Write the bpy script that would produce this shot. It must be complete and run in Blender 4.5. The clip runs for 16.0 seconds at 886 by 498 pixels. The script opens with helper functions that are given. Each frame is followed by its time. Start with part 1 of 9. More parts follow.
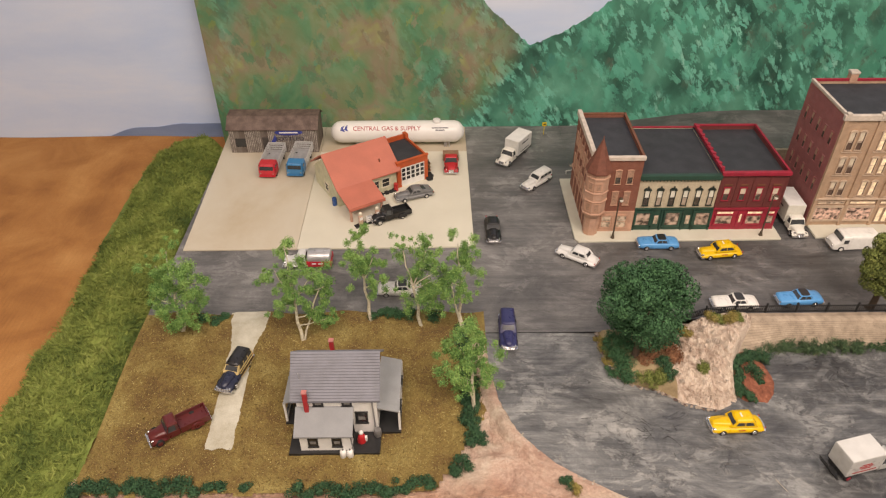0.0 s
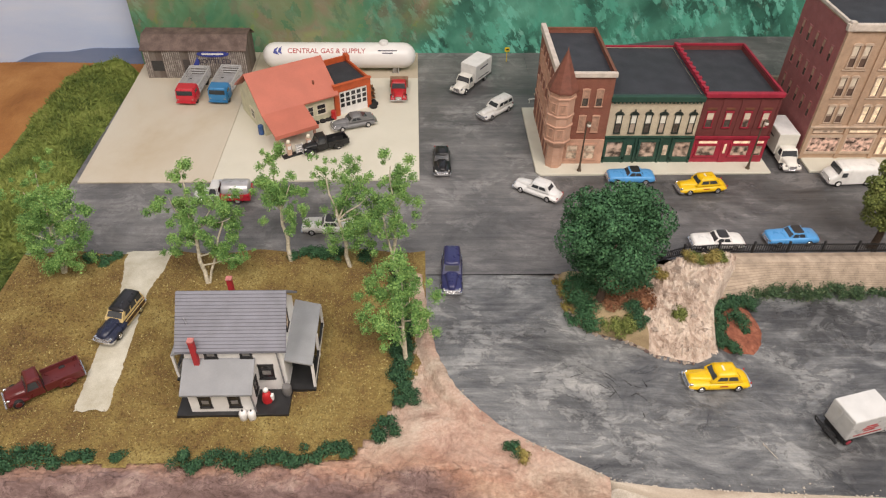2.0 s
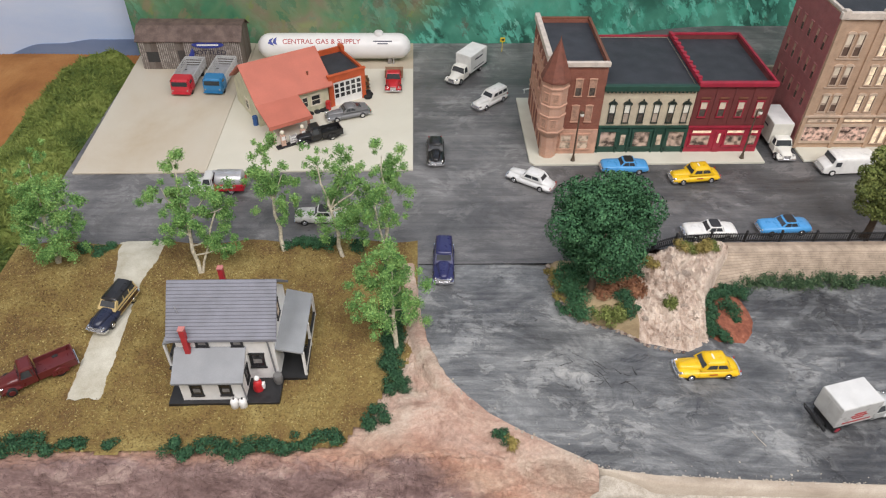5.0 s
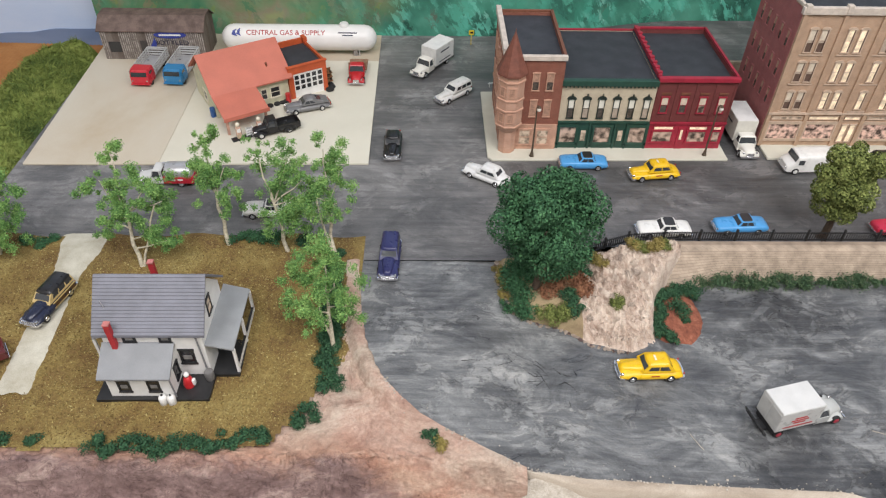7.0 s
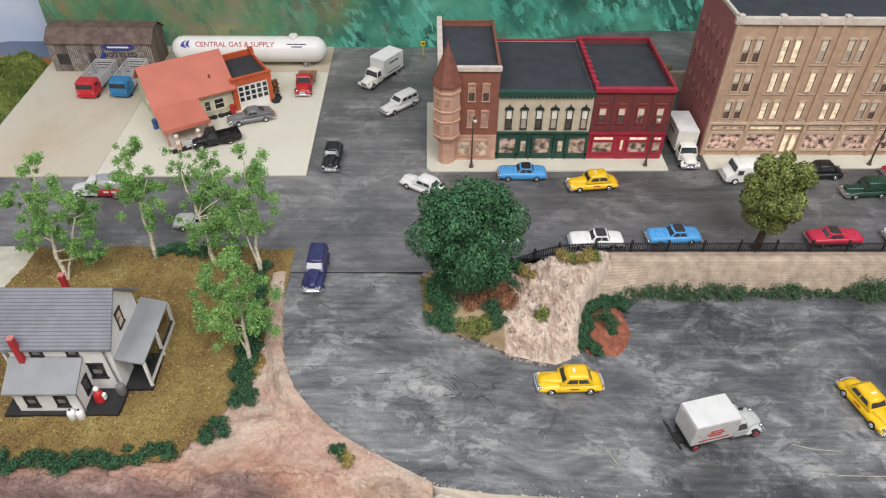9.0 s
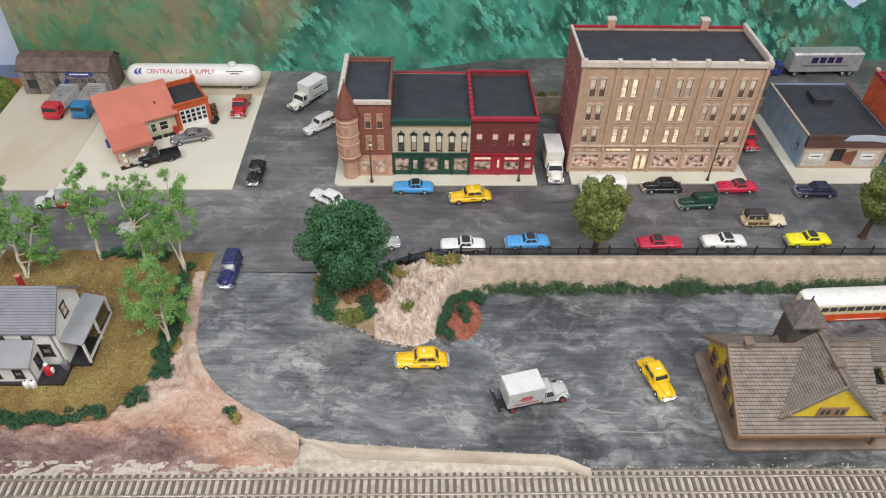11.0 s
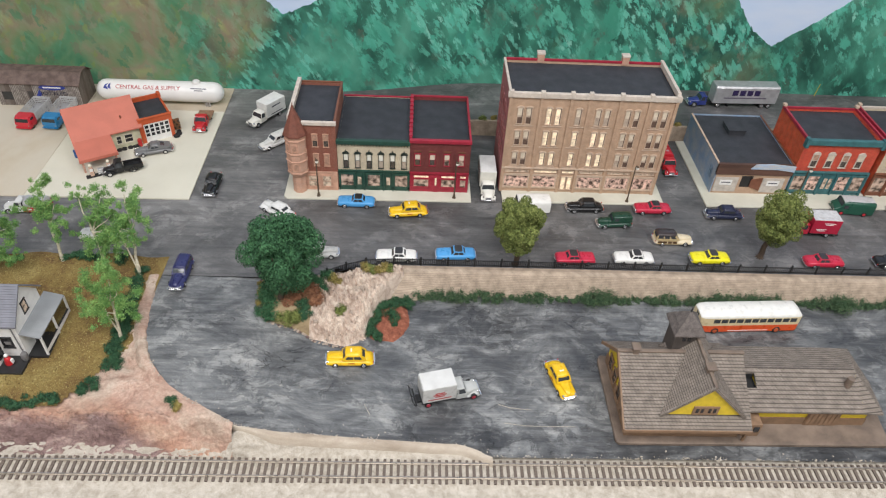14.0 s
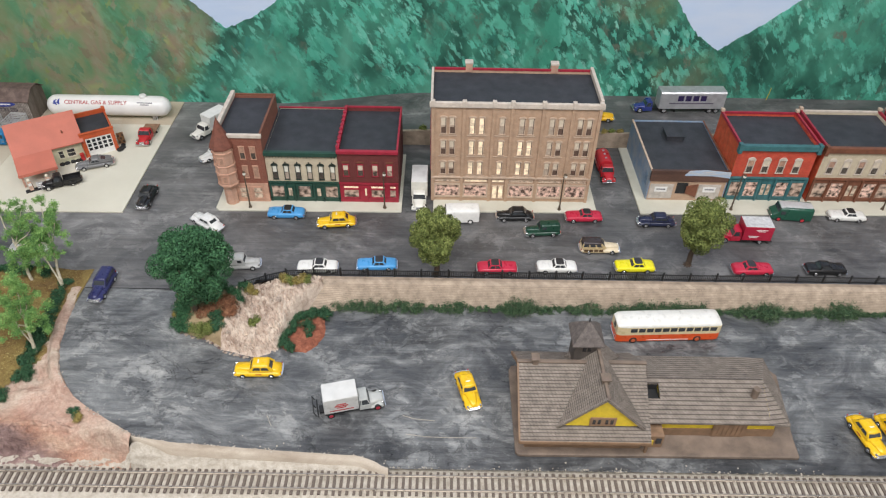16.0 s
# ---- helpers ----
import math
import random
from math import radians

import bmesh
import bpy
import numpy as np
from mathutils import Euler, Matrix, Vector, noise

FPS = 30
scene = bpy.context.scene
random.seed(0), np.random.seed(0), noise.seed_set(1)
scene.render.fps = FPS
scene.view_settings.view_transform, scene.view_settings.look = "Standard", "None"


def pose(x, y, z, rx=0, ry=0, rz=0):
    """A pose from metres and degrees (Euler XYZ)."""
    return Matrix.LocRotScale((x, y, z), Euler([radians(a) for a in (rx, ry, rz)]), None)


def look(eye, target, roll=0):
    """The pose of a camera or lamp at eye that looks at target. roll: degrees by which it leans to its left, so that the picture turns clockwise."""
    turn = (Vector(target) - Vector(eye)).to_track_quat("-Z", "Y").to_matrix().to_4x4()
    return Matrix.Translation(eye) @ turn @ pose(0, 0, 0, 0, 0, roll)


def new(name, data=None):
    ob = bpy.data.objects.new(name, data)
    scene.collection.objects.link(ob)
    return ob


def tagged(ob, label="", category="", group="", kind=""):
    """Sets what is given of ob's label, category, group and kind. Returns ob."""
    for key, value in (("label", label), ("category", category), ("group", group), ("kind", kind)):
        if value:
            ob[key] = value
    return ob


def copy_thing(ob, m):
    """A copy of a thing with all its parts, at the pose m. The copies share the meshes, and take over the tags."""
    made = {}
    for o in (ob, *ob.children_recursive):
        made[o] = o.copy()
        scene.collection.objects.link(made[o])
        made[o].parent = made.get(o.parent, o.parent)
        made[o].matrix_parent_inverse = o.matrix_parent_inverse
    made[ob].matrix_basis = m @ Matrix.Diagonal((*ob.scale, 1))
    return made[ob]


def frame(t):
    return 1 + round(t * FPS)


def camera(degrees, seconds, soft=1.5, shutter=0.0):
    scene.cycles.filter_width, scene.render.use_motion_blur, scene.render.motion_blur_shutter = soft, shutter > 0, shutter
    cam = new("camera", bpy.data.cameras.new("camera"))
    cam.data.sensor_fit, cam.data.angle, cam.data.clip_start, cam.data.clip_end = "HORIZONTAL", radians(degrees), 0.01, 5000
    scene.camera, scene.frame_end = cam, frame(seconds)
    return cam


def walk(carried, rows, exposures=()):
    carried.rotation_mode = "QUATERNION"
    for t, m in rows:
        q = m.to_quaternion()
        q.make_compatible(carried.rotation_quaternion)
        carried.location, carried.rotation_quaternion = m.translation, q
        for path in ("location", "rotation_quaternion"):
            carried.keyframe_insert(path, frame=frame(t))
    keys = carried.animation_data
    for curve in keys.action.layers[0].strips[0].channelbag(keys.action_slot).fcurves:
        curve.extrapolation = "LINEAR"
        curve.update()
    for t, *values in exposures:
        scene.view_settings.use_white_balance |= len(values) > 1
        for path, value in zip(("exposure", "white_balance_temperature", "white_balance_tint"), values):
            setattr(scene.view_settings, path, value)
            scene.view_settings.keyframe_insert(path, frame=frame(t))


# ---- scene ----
cam = camera(64.1, 16.0, 1.2)
PATH = [
    (0, (0.044, 0.129, 0.638), (0.058, 1.7, -0.599), -0.1),
    (0.5, (0.091, 0.132, 0.601), (0.121, 1.666, -0.682), 0.0),
    (1, (0.124, 0.156, 0.582), (0.14, 1.683, -0.71), 0.1),
    (1.5, (0.112, 0.185, 0.56), (0.138, 1.723, -0.718), 0.3),
    (2, (0.098, 0.208, 0.516), (0.161, 1.725, -0.785), 1.2),
    (2.5, (0.094, 0.209, 0.503), (0.169, 1.719, -0.806), 0.9),
    (3, (0.09, 0.203, 0.505), (0.155, 1.707, -0.811), 0.8),
    (3.5, (0.091, 0.203, 0.507), (0.153, 1.711, -0.806), 0.7),
    (6, (0.136, 0.207, 0.518), (0.179, 1.709, -0.802), 1.0),
    (6.5, (0.153, 0.21, 0.515), (0.188, 1.711, -0.806), 0.9),
    (7, (0.172, 0.214, 0.509), (0.213, 1.707, -0.821), 1.2),
    (7.5, (0.192, 0.217, 0.507), (0.239, 1.71, -0.822), 1.4),
    (8, (0.214, 0.219, 0.506), (0.255, 1.713, -0.823), 1.0),
    (8.5, (0.226, 0.221, 0.506), (0.258, 1.727, -0.81), 1.0),
    (9, (0.25, 0.218, 0.508), (0.287, 1.73, -0.801), 0.9),
    (9.5, (0.272, 0.198, 0.533), (0.306, 1.726, -0.758), 0.7),
    (10, (0.304, 0.175, 0.558), (0.337, 1.714, -0.719), 0.8),
    (10.2, (0.326, 0.16, 0.572), (0.362, 1.69, -0.714), 0.9),
    (12.3, (0.413, 0.05, 0.709), (0.495, 1.5, -0.666), 2.3),
    (12.5, (0.416, 0.05, 0.709), (0.562, 1.497, -0.663), 4.3),
    (13, (0.431, 0.037, 0.707), (0.563, 1.517, -0.632), 5.0),
    (13.5, (0.452, 0.037, 0.709), (0.563, 1.538, -0.609), 4.5),
    (14, (0.458, 0.03, 0.707), (0.542, 1.534, -0.609), 3.5),
    (14.5, (0.507, 0.026, 0.713), (0.553, 1.527, -0.608), 2.5),
    (15, (0.549, 0.031, 0.714), (0.585, 1.541, -0.597), 2.5),
    (15.5, (0.59, 0.034, 0.717), (0.616, 1.553, -0.585), 2.1),
    (16, (0.614, 0.032, 0.717), (0.625, 1.548, -0.588), 1.2),
]
LAMP_WATTS = 28.3
walk(cam, [(t, look(eye, target, roll)) for t, eye, target, roll in PATH], [(0.0, -0.1, 8000, 21), (0.6, 0.0, 7700, 20), (1.5, 0.0, 7300, 18), (2.5, 0.0, 6800, 17), (3.5, 0.0, 6500, 16), (8.0, 0.0, 6350, 13), (16.0, 0.0, 6300, 12)])

# ---- world and room lights ----
world = bpy.data.worlds.new("room_air")
scene.world = world
world.use_nodes = True
world.node_tree.nodes["Background"].inputs[0].default_value = (0.9, 0.95, 1.0, 1)
world.node_tree.nodes["Background"].inputs[1].default_value = 0.05


def ceiling_lamp(x, y, z, sx, sy, watts, tilt=0.0, colour=(1.0, 0.985, 0.965)):
    data = bpy.data.lights.new("ceiling_lamp_light", "AREA")
    data.shape, data.size, data.size_y, data.energy, data.color = "RECTANGLE", sx, sy, watts, colour
    ob = new("ceiling_lamp_light", data)
    ob.matrix_world = pose(x, y, z, tilt, 0, 0)
    return ob


CEIL = 1.75
for lx in (-0.5, 0.55, 1.6):
    ceiling_lamp(lx, -0.35, CEIL - 0.03, 0.6, 1.3, LAMP_WATTS)


# ---- materials ----
def mat(name, base, rough=0.6, metal=0.0, var=0.15, scale=200.0, fine=1500.0, bump=0.15, alt=None, spec=0.5, stretch=None, bump_dist=0.0004, coords="Object"):
    """A surface of one paint or stuff with broad stains, fine grain and relief; alt is the second tint of the broad stains."""
    m = bpy.data.materials.new(name)
    m.use_nodes = True
    nt = m.node_tree
    n, l = nt.nodes, nt.links
    b = n["Principled BSDF"]
    tc = n.new("ShaderNodeTexCoord")
    mp = n.new("ShaderNodeMapping")
    if stretch:
        mp.inputs["Scale"].default_value = stretch
    l.new(tc.outputs[coords], mp.inputs[0])
    n1, n2 = n.new("ShaderNodeTexNoise"), n.new("ShaderNodeTexNoise")
    n1.inputs["Scale"].default_value, n1.inputs["Detail"].default_value = scale, 5
    n2.inputs["Scale"].default_value, n2.inputs["Detail"].default_value = fine, 3
    for q in (n1, n2):
        l.new(mp.outputs[0], q.inputs["Vector"])
    second = alt if alt else tuple(max(0.0, c * (1 - 2 * var)) for c in base)
    r1 = n.new("ShaderNodeValToRGB")
    r1.color_ramp.elements[0].position, r1.color_ramp.elements[1].position = 0.35, 0.65
    r1.color_ramp.elements[0].color, r1.color_ramp.elements[1].color = (*second, 1), (*base, 1)
    l.new(n1.outputs[0], r1.inputs[0])
    mx = n.new("ShaderNodeMix")
    mx.data_type, mx.blend_type = "RGBA", "OVERLAY"
    mx.inputs[0].default_value = min(1.0, 2.2 * var)
    l.new(r1.outputs[0], mx.inputs[6])
    l.new(n2.outputs[0], mx.inputs[7])
    l.new(mx.outputs[2], b.inputs["Base Color"])
    mr = n.new("ShaderNodeMapRange")
    mr.inputs[3].default_value, mr.inputs[4].default_value = max(0.03, rough - 0.1), min(1, rough + 0.1)
    l.new(n1.outputs[0], mr.inputs[0])
    l.new(mr.outputs[0], b.inputs["Roughness"])
    b.inputs["Metallic"].default_value = metal
    b.inputs["Specular IOR Level"].default_value = spec
    if bump:
        bp = n.new("ShaderNodeBump")
        bp.inputs["Strength"].default_value, bp.inputs["Distance"].default_value = bump, bump_dist
        l.new(n2.outputs[0], bp.inputs["Height"])
        l.new(bp.outputs[0], b.inputs["Normal"])
    return m


def ramp_mat(name, stops, scale, rough=0.8, detail=8.0, distort=0.6, stretch=(1, 1, 1), bump=0.4, bump_dist=0.001, fine=1200.0, rot=(0, 0, 0), grain=0.25, coarse=0.62, broad=0.0, island=0.0):
    """A many-tinted surface: one noise through a ramp of (position, colour), with a finer grain over it."""
    m = bpy.data.materials.new(name)
    m.use_nodes = True
    nt = m.node_tree
    n, l = nt.nodes, nt.links
    b = n["Principled BSDF"]
    tc, mp = n.new("ShaderNodeTexCoord"), n.new("ShaderNodeMapping")
    mp.inputs["Scale"].default_value = stretch
    mp.inputs["Rotation"].default_value = rot
    l.new(tc.outputs["Object"], mp.inputs[0])
    n1, n2 = n.new("ShaderNodeTexNoise"), n.new("ShaderNodeTexNoise")
    n1.inputs["Scale"].default_value, n1.inputs["Detail"].default_value, n1.inputs["Distortion"].default_value = scale, detail, distort
    n1.inputs["Roughness"].default_value = coarse
    n2.inputs["Scale"].default_value, n2.inputs["Detail"].default_value = fine, 2
    l.new(mp.outputs[0], n1.inputs["Vector"])
    l.new(tc.outputs["Object"], n2.inputs["Vector"])
    r = n.new("ShaderNodeValToRGB")
    while len(r.color_ramp.elements) < len(stops):
        r.color_ramp.elements.new(0.5)
    for e, (p, c) in zip(r.color_ramp.elements, stops):
        e.position, e.color = p, (*c, 1)
    if broad:
        n3, av = n.new("ShaderNodeTexNoise"), n.new("ShaderNodeMix")
        n3.inputs["Scale"].default_value, n3.inputs["Detail"].default_value, n3.inputs["Distortion"].default_value = broad, 3, 0.6
        l.new(tc.outputs["Object"], n3.inputs["Vector"])
        av.inputs[0].default_value = 0.5
        l.new(n1.outputs[0], av.inputs[2])
        l.new(n3.outputs[0], av.inputs[3])
        l.new(av.outputs[0], r.inputs[0])
    elif island:
        geo, av = n.new("ShaderNodeNewGeometry"), n.new("ShaderNodeMix")
        av.inputs[0].default_value = island
        l.new(n1.outputs[0], av.inputs[2])
        l.new(geo.outputs["Random Per Island"], av.inputs[3])
        l.new(av.outputs[0], r.inputs[0])
    else:
        l.new(n1.outputs[0], r.inputs[0])
    mx = n.new("ShaderNodeMix")
    mx.data_type, mx.blend_type = "RGBA", "OVERLAY"
    mx.inputs[0].default_value = grain
    l.new(r.outputs[0], mx.inputs[6])
    l.new(n2.outputs[0], mx.inputs[7])
    l.new(mx.outputs[2], b.inputs["Base Color"])
    b.inputs["Roughness"].default_value = rough
    ad = n.new("ShaderNodeMath")
    ad.operation = "MULTIPLY_ADD"
    ad.inputs[1].default_value = 0.35
    l.new(n2.outputs[0], ad.inputs[0])
    l.new(n1.outputs[0], ad.inputs[2])
    bp = n.new("ShaderNodeBump")
    bp.inputs["Strength"].default_value, bp.inputs["Distance"].default_value = bump, bump_dist
    l.new(ad.outputs[0], bp.inputs["Height"])
    l.new(bp.outputs[0], b.inputs["Normal"])
    return m


def mix2(nt, a, b, fac):
    """Blend of two colour or value outputs by a factor (a number or an output)."""
    m = nt.nodes.new("ShaderNodeMix")
    m.data_type = "RGBA"
    for k, v in ((6, a), (7, b), (0, fac)):
        if isinstance(v, (int, float)):
            m.inputs[k].default_value = v
        else:
            nt.links.new(v, m.inputs[k])
    return m.outputs[2]


def noise_out(nt, vec, scale, detail, rough=0.6, distort=0.0, stretch=(1, 1, 1), turn=0.0):
    n = nt.nodes
    mp, q = n.new("ShaderNodeMapping"), n.new("ShaderNodeTexNoise")
    mp.inputs["Scale"].default_value, mp.inputs["Rotation"].default_value = stretch, (0, 0, math.radians(turn))
    nt.links.new(vec, mp.inputs[0])
    nt.links.new(mp.outputs[0], q.inputs["Vector"])
    q.inputs["Scale"].default_value, q.inputs["Detail"].default_value, q.inputs["Roughness"].default_value, q.inputs["Distortion"].default_value = scale, detail, rough, distort
    return q.outputs[0]


def ramp_out(nt, src, stops):
    r = nt.nodes.new("ShaderNodeValToRGB")
    while len(r.color_ramp.elements) < len(stops):
        r.color_ramp.elements.new(0.5)
    for e, (p, c) in zip(r.color_ramp.elements, stops):
        e.position, e.color = p, (*(c if isinstance(c, tuple) else (c, c, c)), 1)
    nt.links.new(src, r.inputs[0])
    return r.outputs[0]


def calc(nt, op, a, b, c=None):
    m = nt.nodes.new("ShaderNodeMath")
    m.operation = op
    for k, v in enumerate((a, b, c)):
        if isinstance(v, (int, float)):
            m.inputs[k].default_value = v
        elif v is not None:
            nt.links.new(v, m.inputs[k])
    return m.outputs[0]


def brushed_paint(name, stops, patch, streak, sheen_tone, rough=0.4, bump=0.5, turn=0.0, front_dark=None):
    """Hand-brushed road paint: torn patches, fine streaks along the brush, a paler stretch given as (x from, x to,
    gains), which on the street paints a sheen into the colour, and a darker strip given as (y from, y to, gain).
    """
    m = bpy.data.materials.new(name)
    m.use_nodes = True
    nt = m.node_tree
    b = nt.nodes["Principled BSDF"]
    vec = nt.nodes.new("ShaderNodeTexCoord").outputs["Object"]
    sp = nt.nodes.new("ShaderNodeSeparateXYZ")
    nt.links.new(vec, sp.inputs[0])
    pa = noise_out(nt, vec, patch, 14, 0.72, 1.4, (0.7, 1.05, 1), turn)
    br = noise_out(nt, vec, 9, 3, 0.5, 0.5)
    st = noise_out(nt, vec, streak, 8, 0.72, 0.5, (0.1, 1.3, 1), turn)
    fl = noise_out(nt, vec, 620, 3, 0.6)
    v = calc(nt, "MULTIPLY_ADD", pa, 0.5, calc(nt, "MULTIPLY_ADD", st, 0.26, calc(nt, "MULTIPLY", br, 0.24)))
    # Tone shift along x; for the street it is sheen put into the colour.
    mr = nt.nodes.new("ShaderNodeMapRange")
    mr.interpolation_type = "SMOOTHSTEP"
    mr.inputs[1].default_value, mr.inputs[2].default_value, mr.inputs[3].default_value, mr.inputs[4].default_value = sheen_tone[0], sheen_tone[1], sheen_tone[2], sheen_tone[3]
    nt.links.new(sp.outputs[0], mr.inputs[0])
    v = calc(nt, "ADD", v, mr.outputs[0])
    # Darker towards low y, with a noisy edge.
    if front_dark:
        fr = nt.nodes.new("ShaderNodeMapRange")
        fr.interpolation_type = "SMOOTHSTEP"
        fr.inputs[1].default_value, fr.inputs[2].default_value, fr.inputs[3].default_value, fr.inputs[4].default_value = front_dark[0], front_dark[1], 0.0, front_dark[2]
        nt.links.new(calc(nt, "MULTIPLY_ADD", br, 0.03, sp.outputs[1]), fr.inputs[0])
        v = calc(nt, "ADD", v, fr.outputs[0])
    flakes = noise_out(nt, vec, patch * 2.6, 15, 0.78, 0.6, (0.8, 1.1, 1), turn)
    where = ramp_out(nt, noise_out(nt, vec, 13, 5, 0.6, 0.8), [(0.44, 0.0), (0.56, 1.0)])
    torn = calc(nt, "MULTIPLY", ramp_out(nt, flakes, [(0.5, 0.0), (0.525, 1.0)]), where)
    nick = ramp_out(nt, noise_out(nt, vec, 150, 10, 0.75, 1.2, (0.35, 1.0, 1), 25), [(0.62, 0.0), (0.645, 1.0)])
    v = calc(nt, "MULTIPLY_ADD", torn, 0.075, calc(nt, "SUBTRACT", v, 0.018))
    v = calc(nt, "MULTIPLY_ADD", nick, -0.09, v)
    col = ramp_out(nt, v, stops)
    ov = nt.nodes.new("ShaderNodeMix")
    ov.data_type, ov.blend_type = "RGBA", "OVERLAY"
    ov.inputs[0].default_value = 0.3
    nt.links.new(col, ov.inputs[6])
    nt.links.new(fl, ov.inputs[7])
    nt.links.new(ov.outputs[2], b.inputs["Base Color"])
    rr = nt.nodes.new("ShaderNodeMapRange")
    rr.inputs[1].default_value, rr.inputs[2].default_value, rr.inputs[3].default_value, rr.inputs[4].default_value = 0.35, 0.65, rough - 0.1, rough + 0.18
    nt.links.new(pa, rr.inputs[0])
    nt.links.new(rr.outputs[0], b.inputs["Roughness"])
    bp = nt.nodes.new("ShaderNodeBump")
    bp.inputs["Strength"].default_value, bp.inputs["Distance"].default_value = bump, 0.0009
    nt.links.new(calc(nt, "MULTIPLY_ADD", torn, 0.3, calc(nt, "MULTIPLY_ADD", st, 0.6, pa)), bp.inputs["Height"])
    nt.links.new(bp.outputs[0], b.inputs["Normal"])
    return m


def bank_paint(name):
    """Plaster painted pink and tan above, mauve on the cliff, brushed into one another along a ragged line."""
    m = bpy.data.materials.new(name)
    m.use_nodes = True
    nt = m.node_tree
    b = nt.nodes["Principled BSDF"]
    vec = nt.nodes.new("ShaderNodeTexCoord").outputs["Object"]
    sp = nt.nodes.new("ShaderNodeSeparateXYZ")
    nt.links.new(vec, sp.inputs[0])
    n1 = noise_out(nt, vec, 34, 15, 0.76, 0.5, (0.65, 1, 1.2))
    n2 = noise_out(nt, vec, 11, 6, 0.6, 0.6)
    n3 = noise_out(nt, vec, 320, 4, 0.6)
    n4 = noise_out(nt, vec, 26, 10, 0.7, 0.4, (0.5, 1, 1))
    pink = ramp_out(nt, n1, [(0.3, (0.25, 0.14, 0.105)), (0.42, (0.42, 0.265, 0.2)), (0.54, (0.55, 0.385, 0.3)), (0.68, (0.66, 0.53, 0.43))])
    tan = ramp_out(nt, n1, [(0.3, (0.28, 0.21, 0.16)), (0.45, (0.46, 0.37, 0.29)), (0.6, (0.58, 0.5, 0.4)), (0.7, (0.66, 0.59, 0.49))])
    rust = ramp_out(nt, n1, [(0.3, (0.24, 0.1, 0.065)), (0.5, (0.43, 0.22, 0.14)), (0.7, (0.56, 0.36, 0.25))])
    mauve = ramp_out(nt, n1, [(0.3, (0.09, 0.05, 0.045)), (0.42, (0.18, 0.113, 0.102)), (0.53, (0.27, 0.18, 0.163)), (0.66, (0.46, 0.345, 0.295))])
    top = mix2(nt, pink, tan, ramp_out(nt, n2, [(0.42, 0.0), (0.58, 0.85)]))
    y = calc(nt, "MULTIPLY_ADD", n4, 0.045, sp.outputs[1])
    y = calc(nt, "MULTIPLY_ADD", sp.outputs[0], 0.03, y)
    y = calc(nt, "MULTIPLY_ADD", calc(nt, "MAXIMUM", calc(nt, "SUBTRACT", sp.outputs[0], 0.1), 0.0), 0.32, y)

    def band(y0, y1):
        r = nt.nodes.new("ShaderNodeMapRange")
        r.inputs[1].default_value, r.inputs[2].default_value, r.inputs[3].default_value, r.inputs[4].default_value = y0, y1, 1.0, 0.0
        nt.links.new(y, r.inputs[0])
        return r.outputs[0]
    col = mix2(nt, top, rust, calc(nt, "MULTIPLY", band(0.566, 0.588), 0.75))
    col = mix2(nt, col, mauve, band(0.552, 0.567))
    ov = nt.nodes.new("ShaderNodeMix")
    ov.data_type, ov.blend_type = "RGBA", "OVERLAY"
    ov.inputs[0].default_value = 0.4
    nt.links.new(col, ov.inputs[6])
    nt.links.new(n3, ov.inputs[7])
    crack = ramp_out(nt, calc(nt, "ABSOLUTE", calc(nt, "SUBTRACT", noise_out(nt, vec, 42, 9, 0.62, 1.3, (0.7, 1, 1)), 0.5), 0.0), [(0.0, 1.0), (0.012, 0.0)])
    crack = calc(nt, "MULTIPLY", crack, calc(nt, "MULTIPLY_ADD", band(0.55, 0.575), 0.6, 0.12))
    dark = nt.nodes.new("ShaderNodeRGB")
    dark.outputs[0].default_value = (0.06, 0.03, 0.025, 1)
    nt.links.new(mix2(nt, ov.outputs[2], dark.outputs[0], crack), b.inputs["Base Color"])
    b.inputs["Roughness"].default_value = 0.8
    bp = nt.nodes.new("ShaderNodeBump")
    bp.inputs["Strength"].default_value, bp.inputs["Distance"].default_value = 1.0, 0.005
    nt.links.new(calc(nt, "MULTIPLY_ADD", n3, 0.25, n1), bp.inputs["Height"])
    nt.links.new(bp.outputs[0], b.inputs["Normal"])
    return m


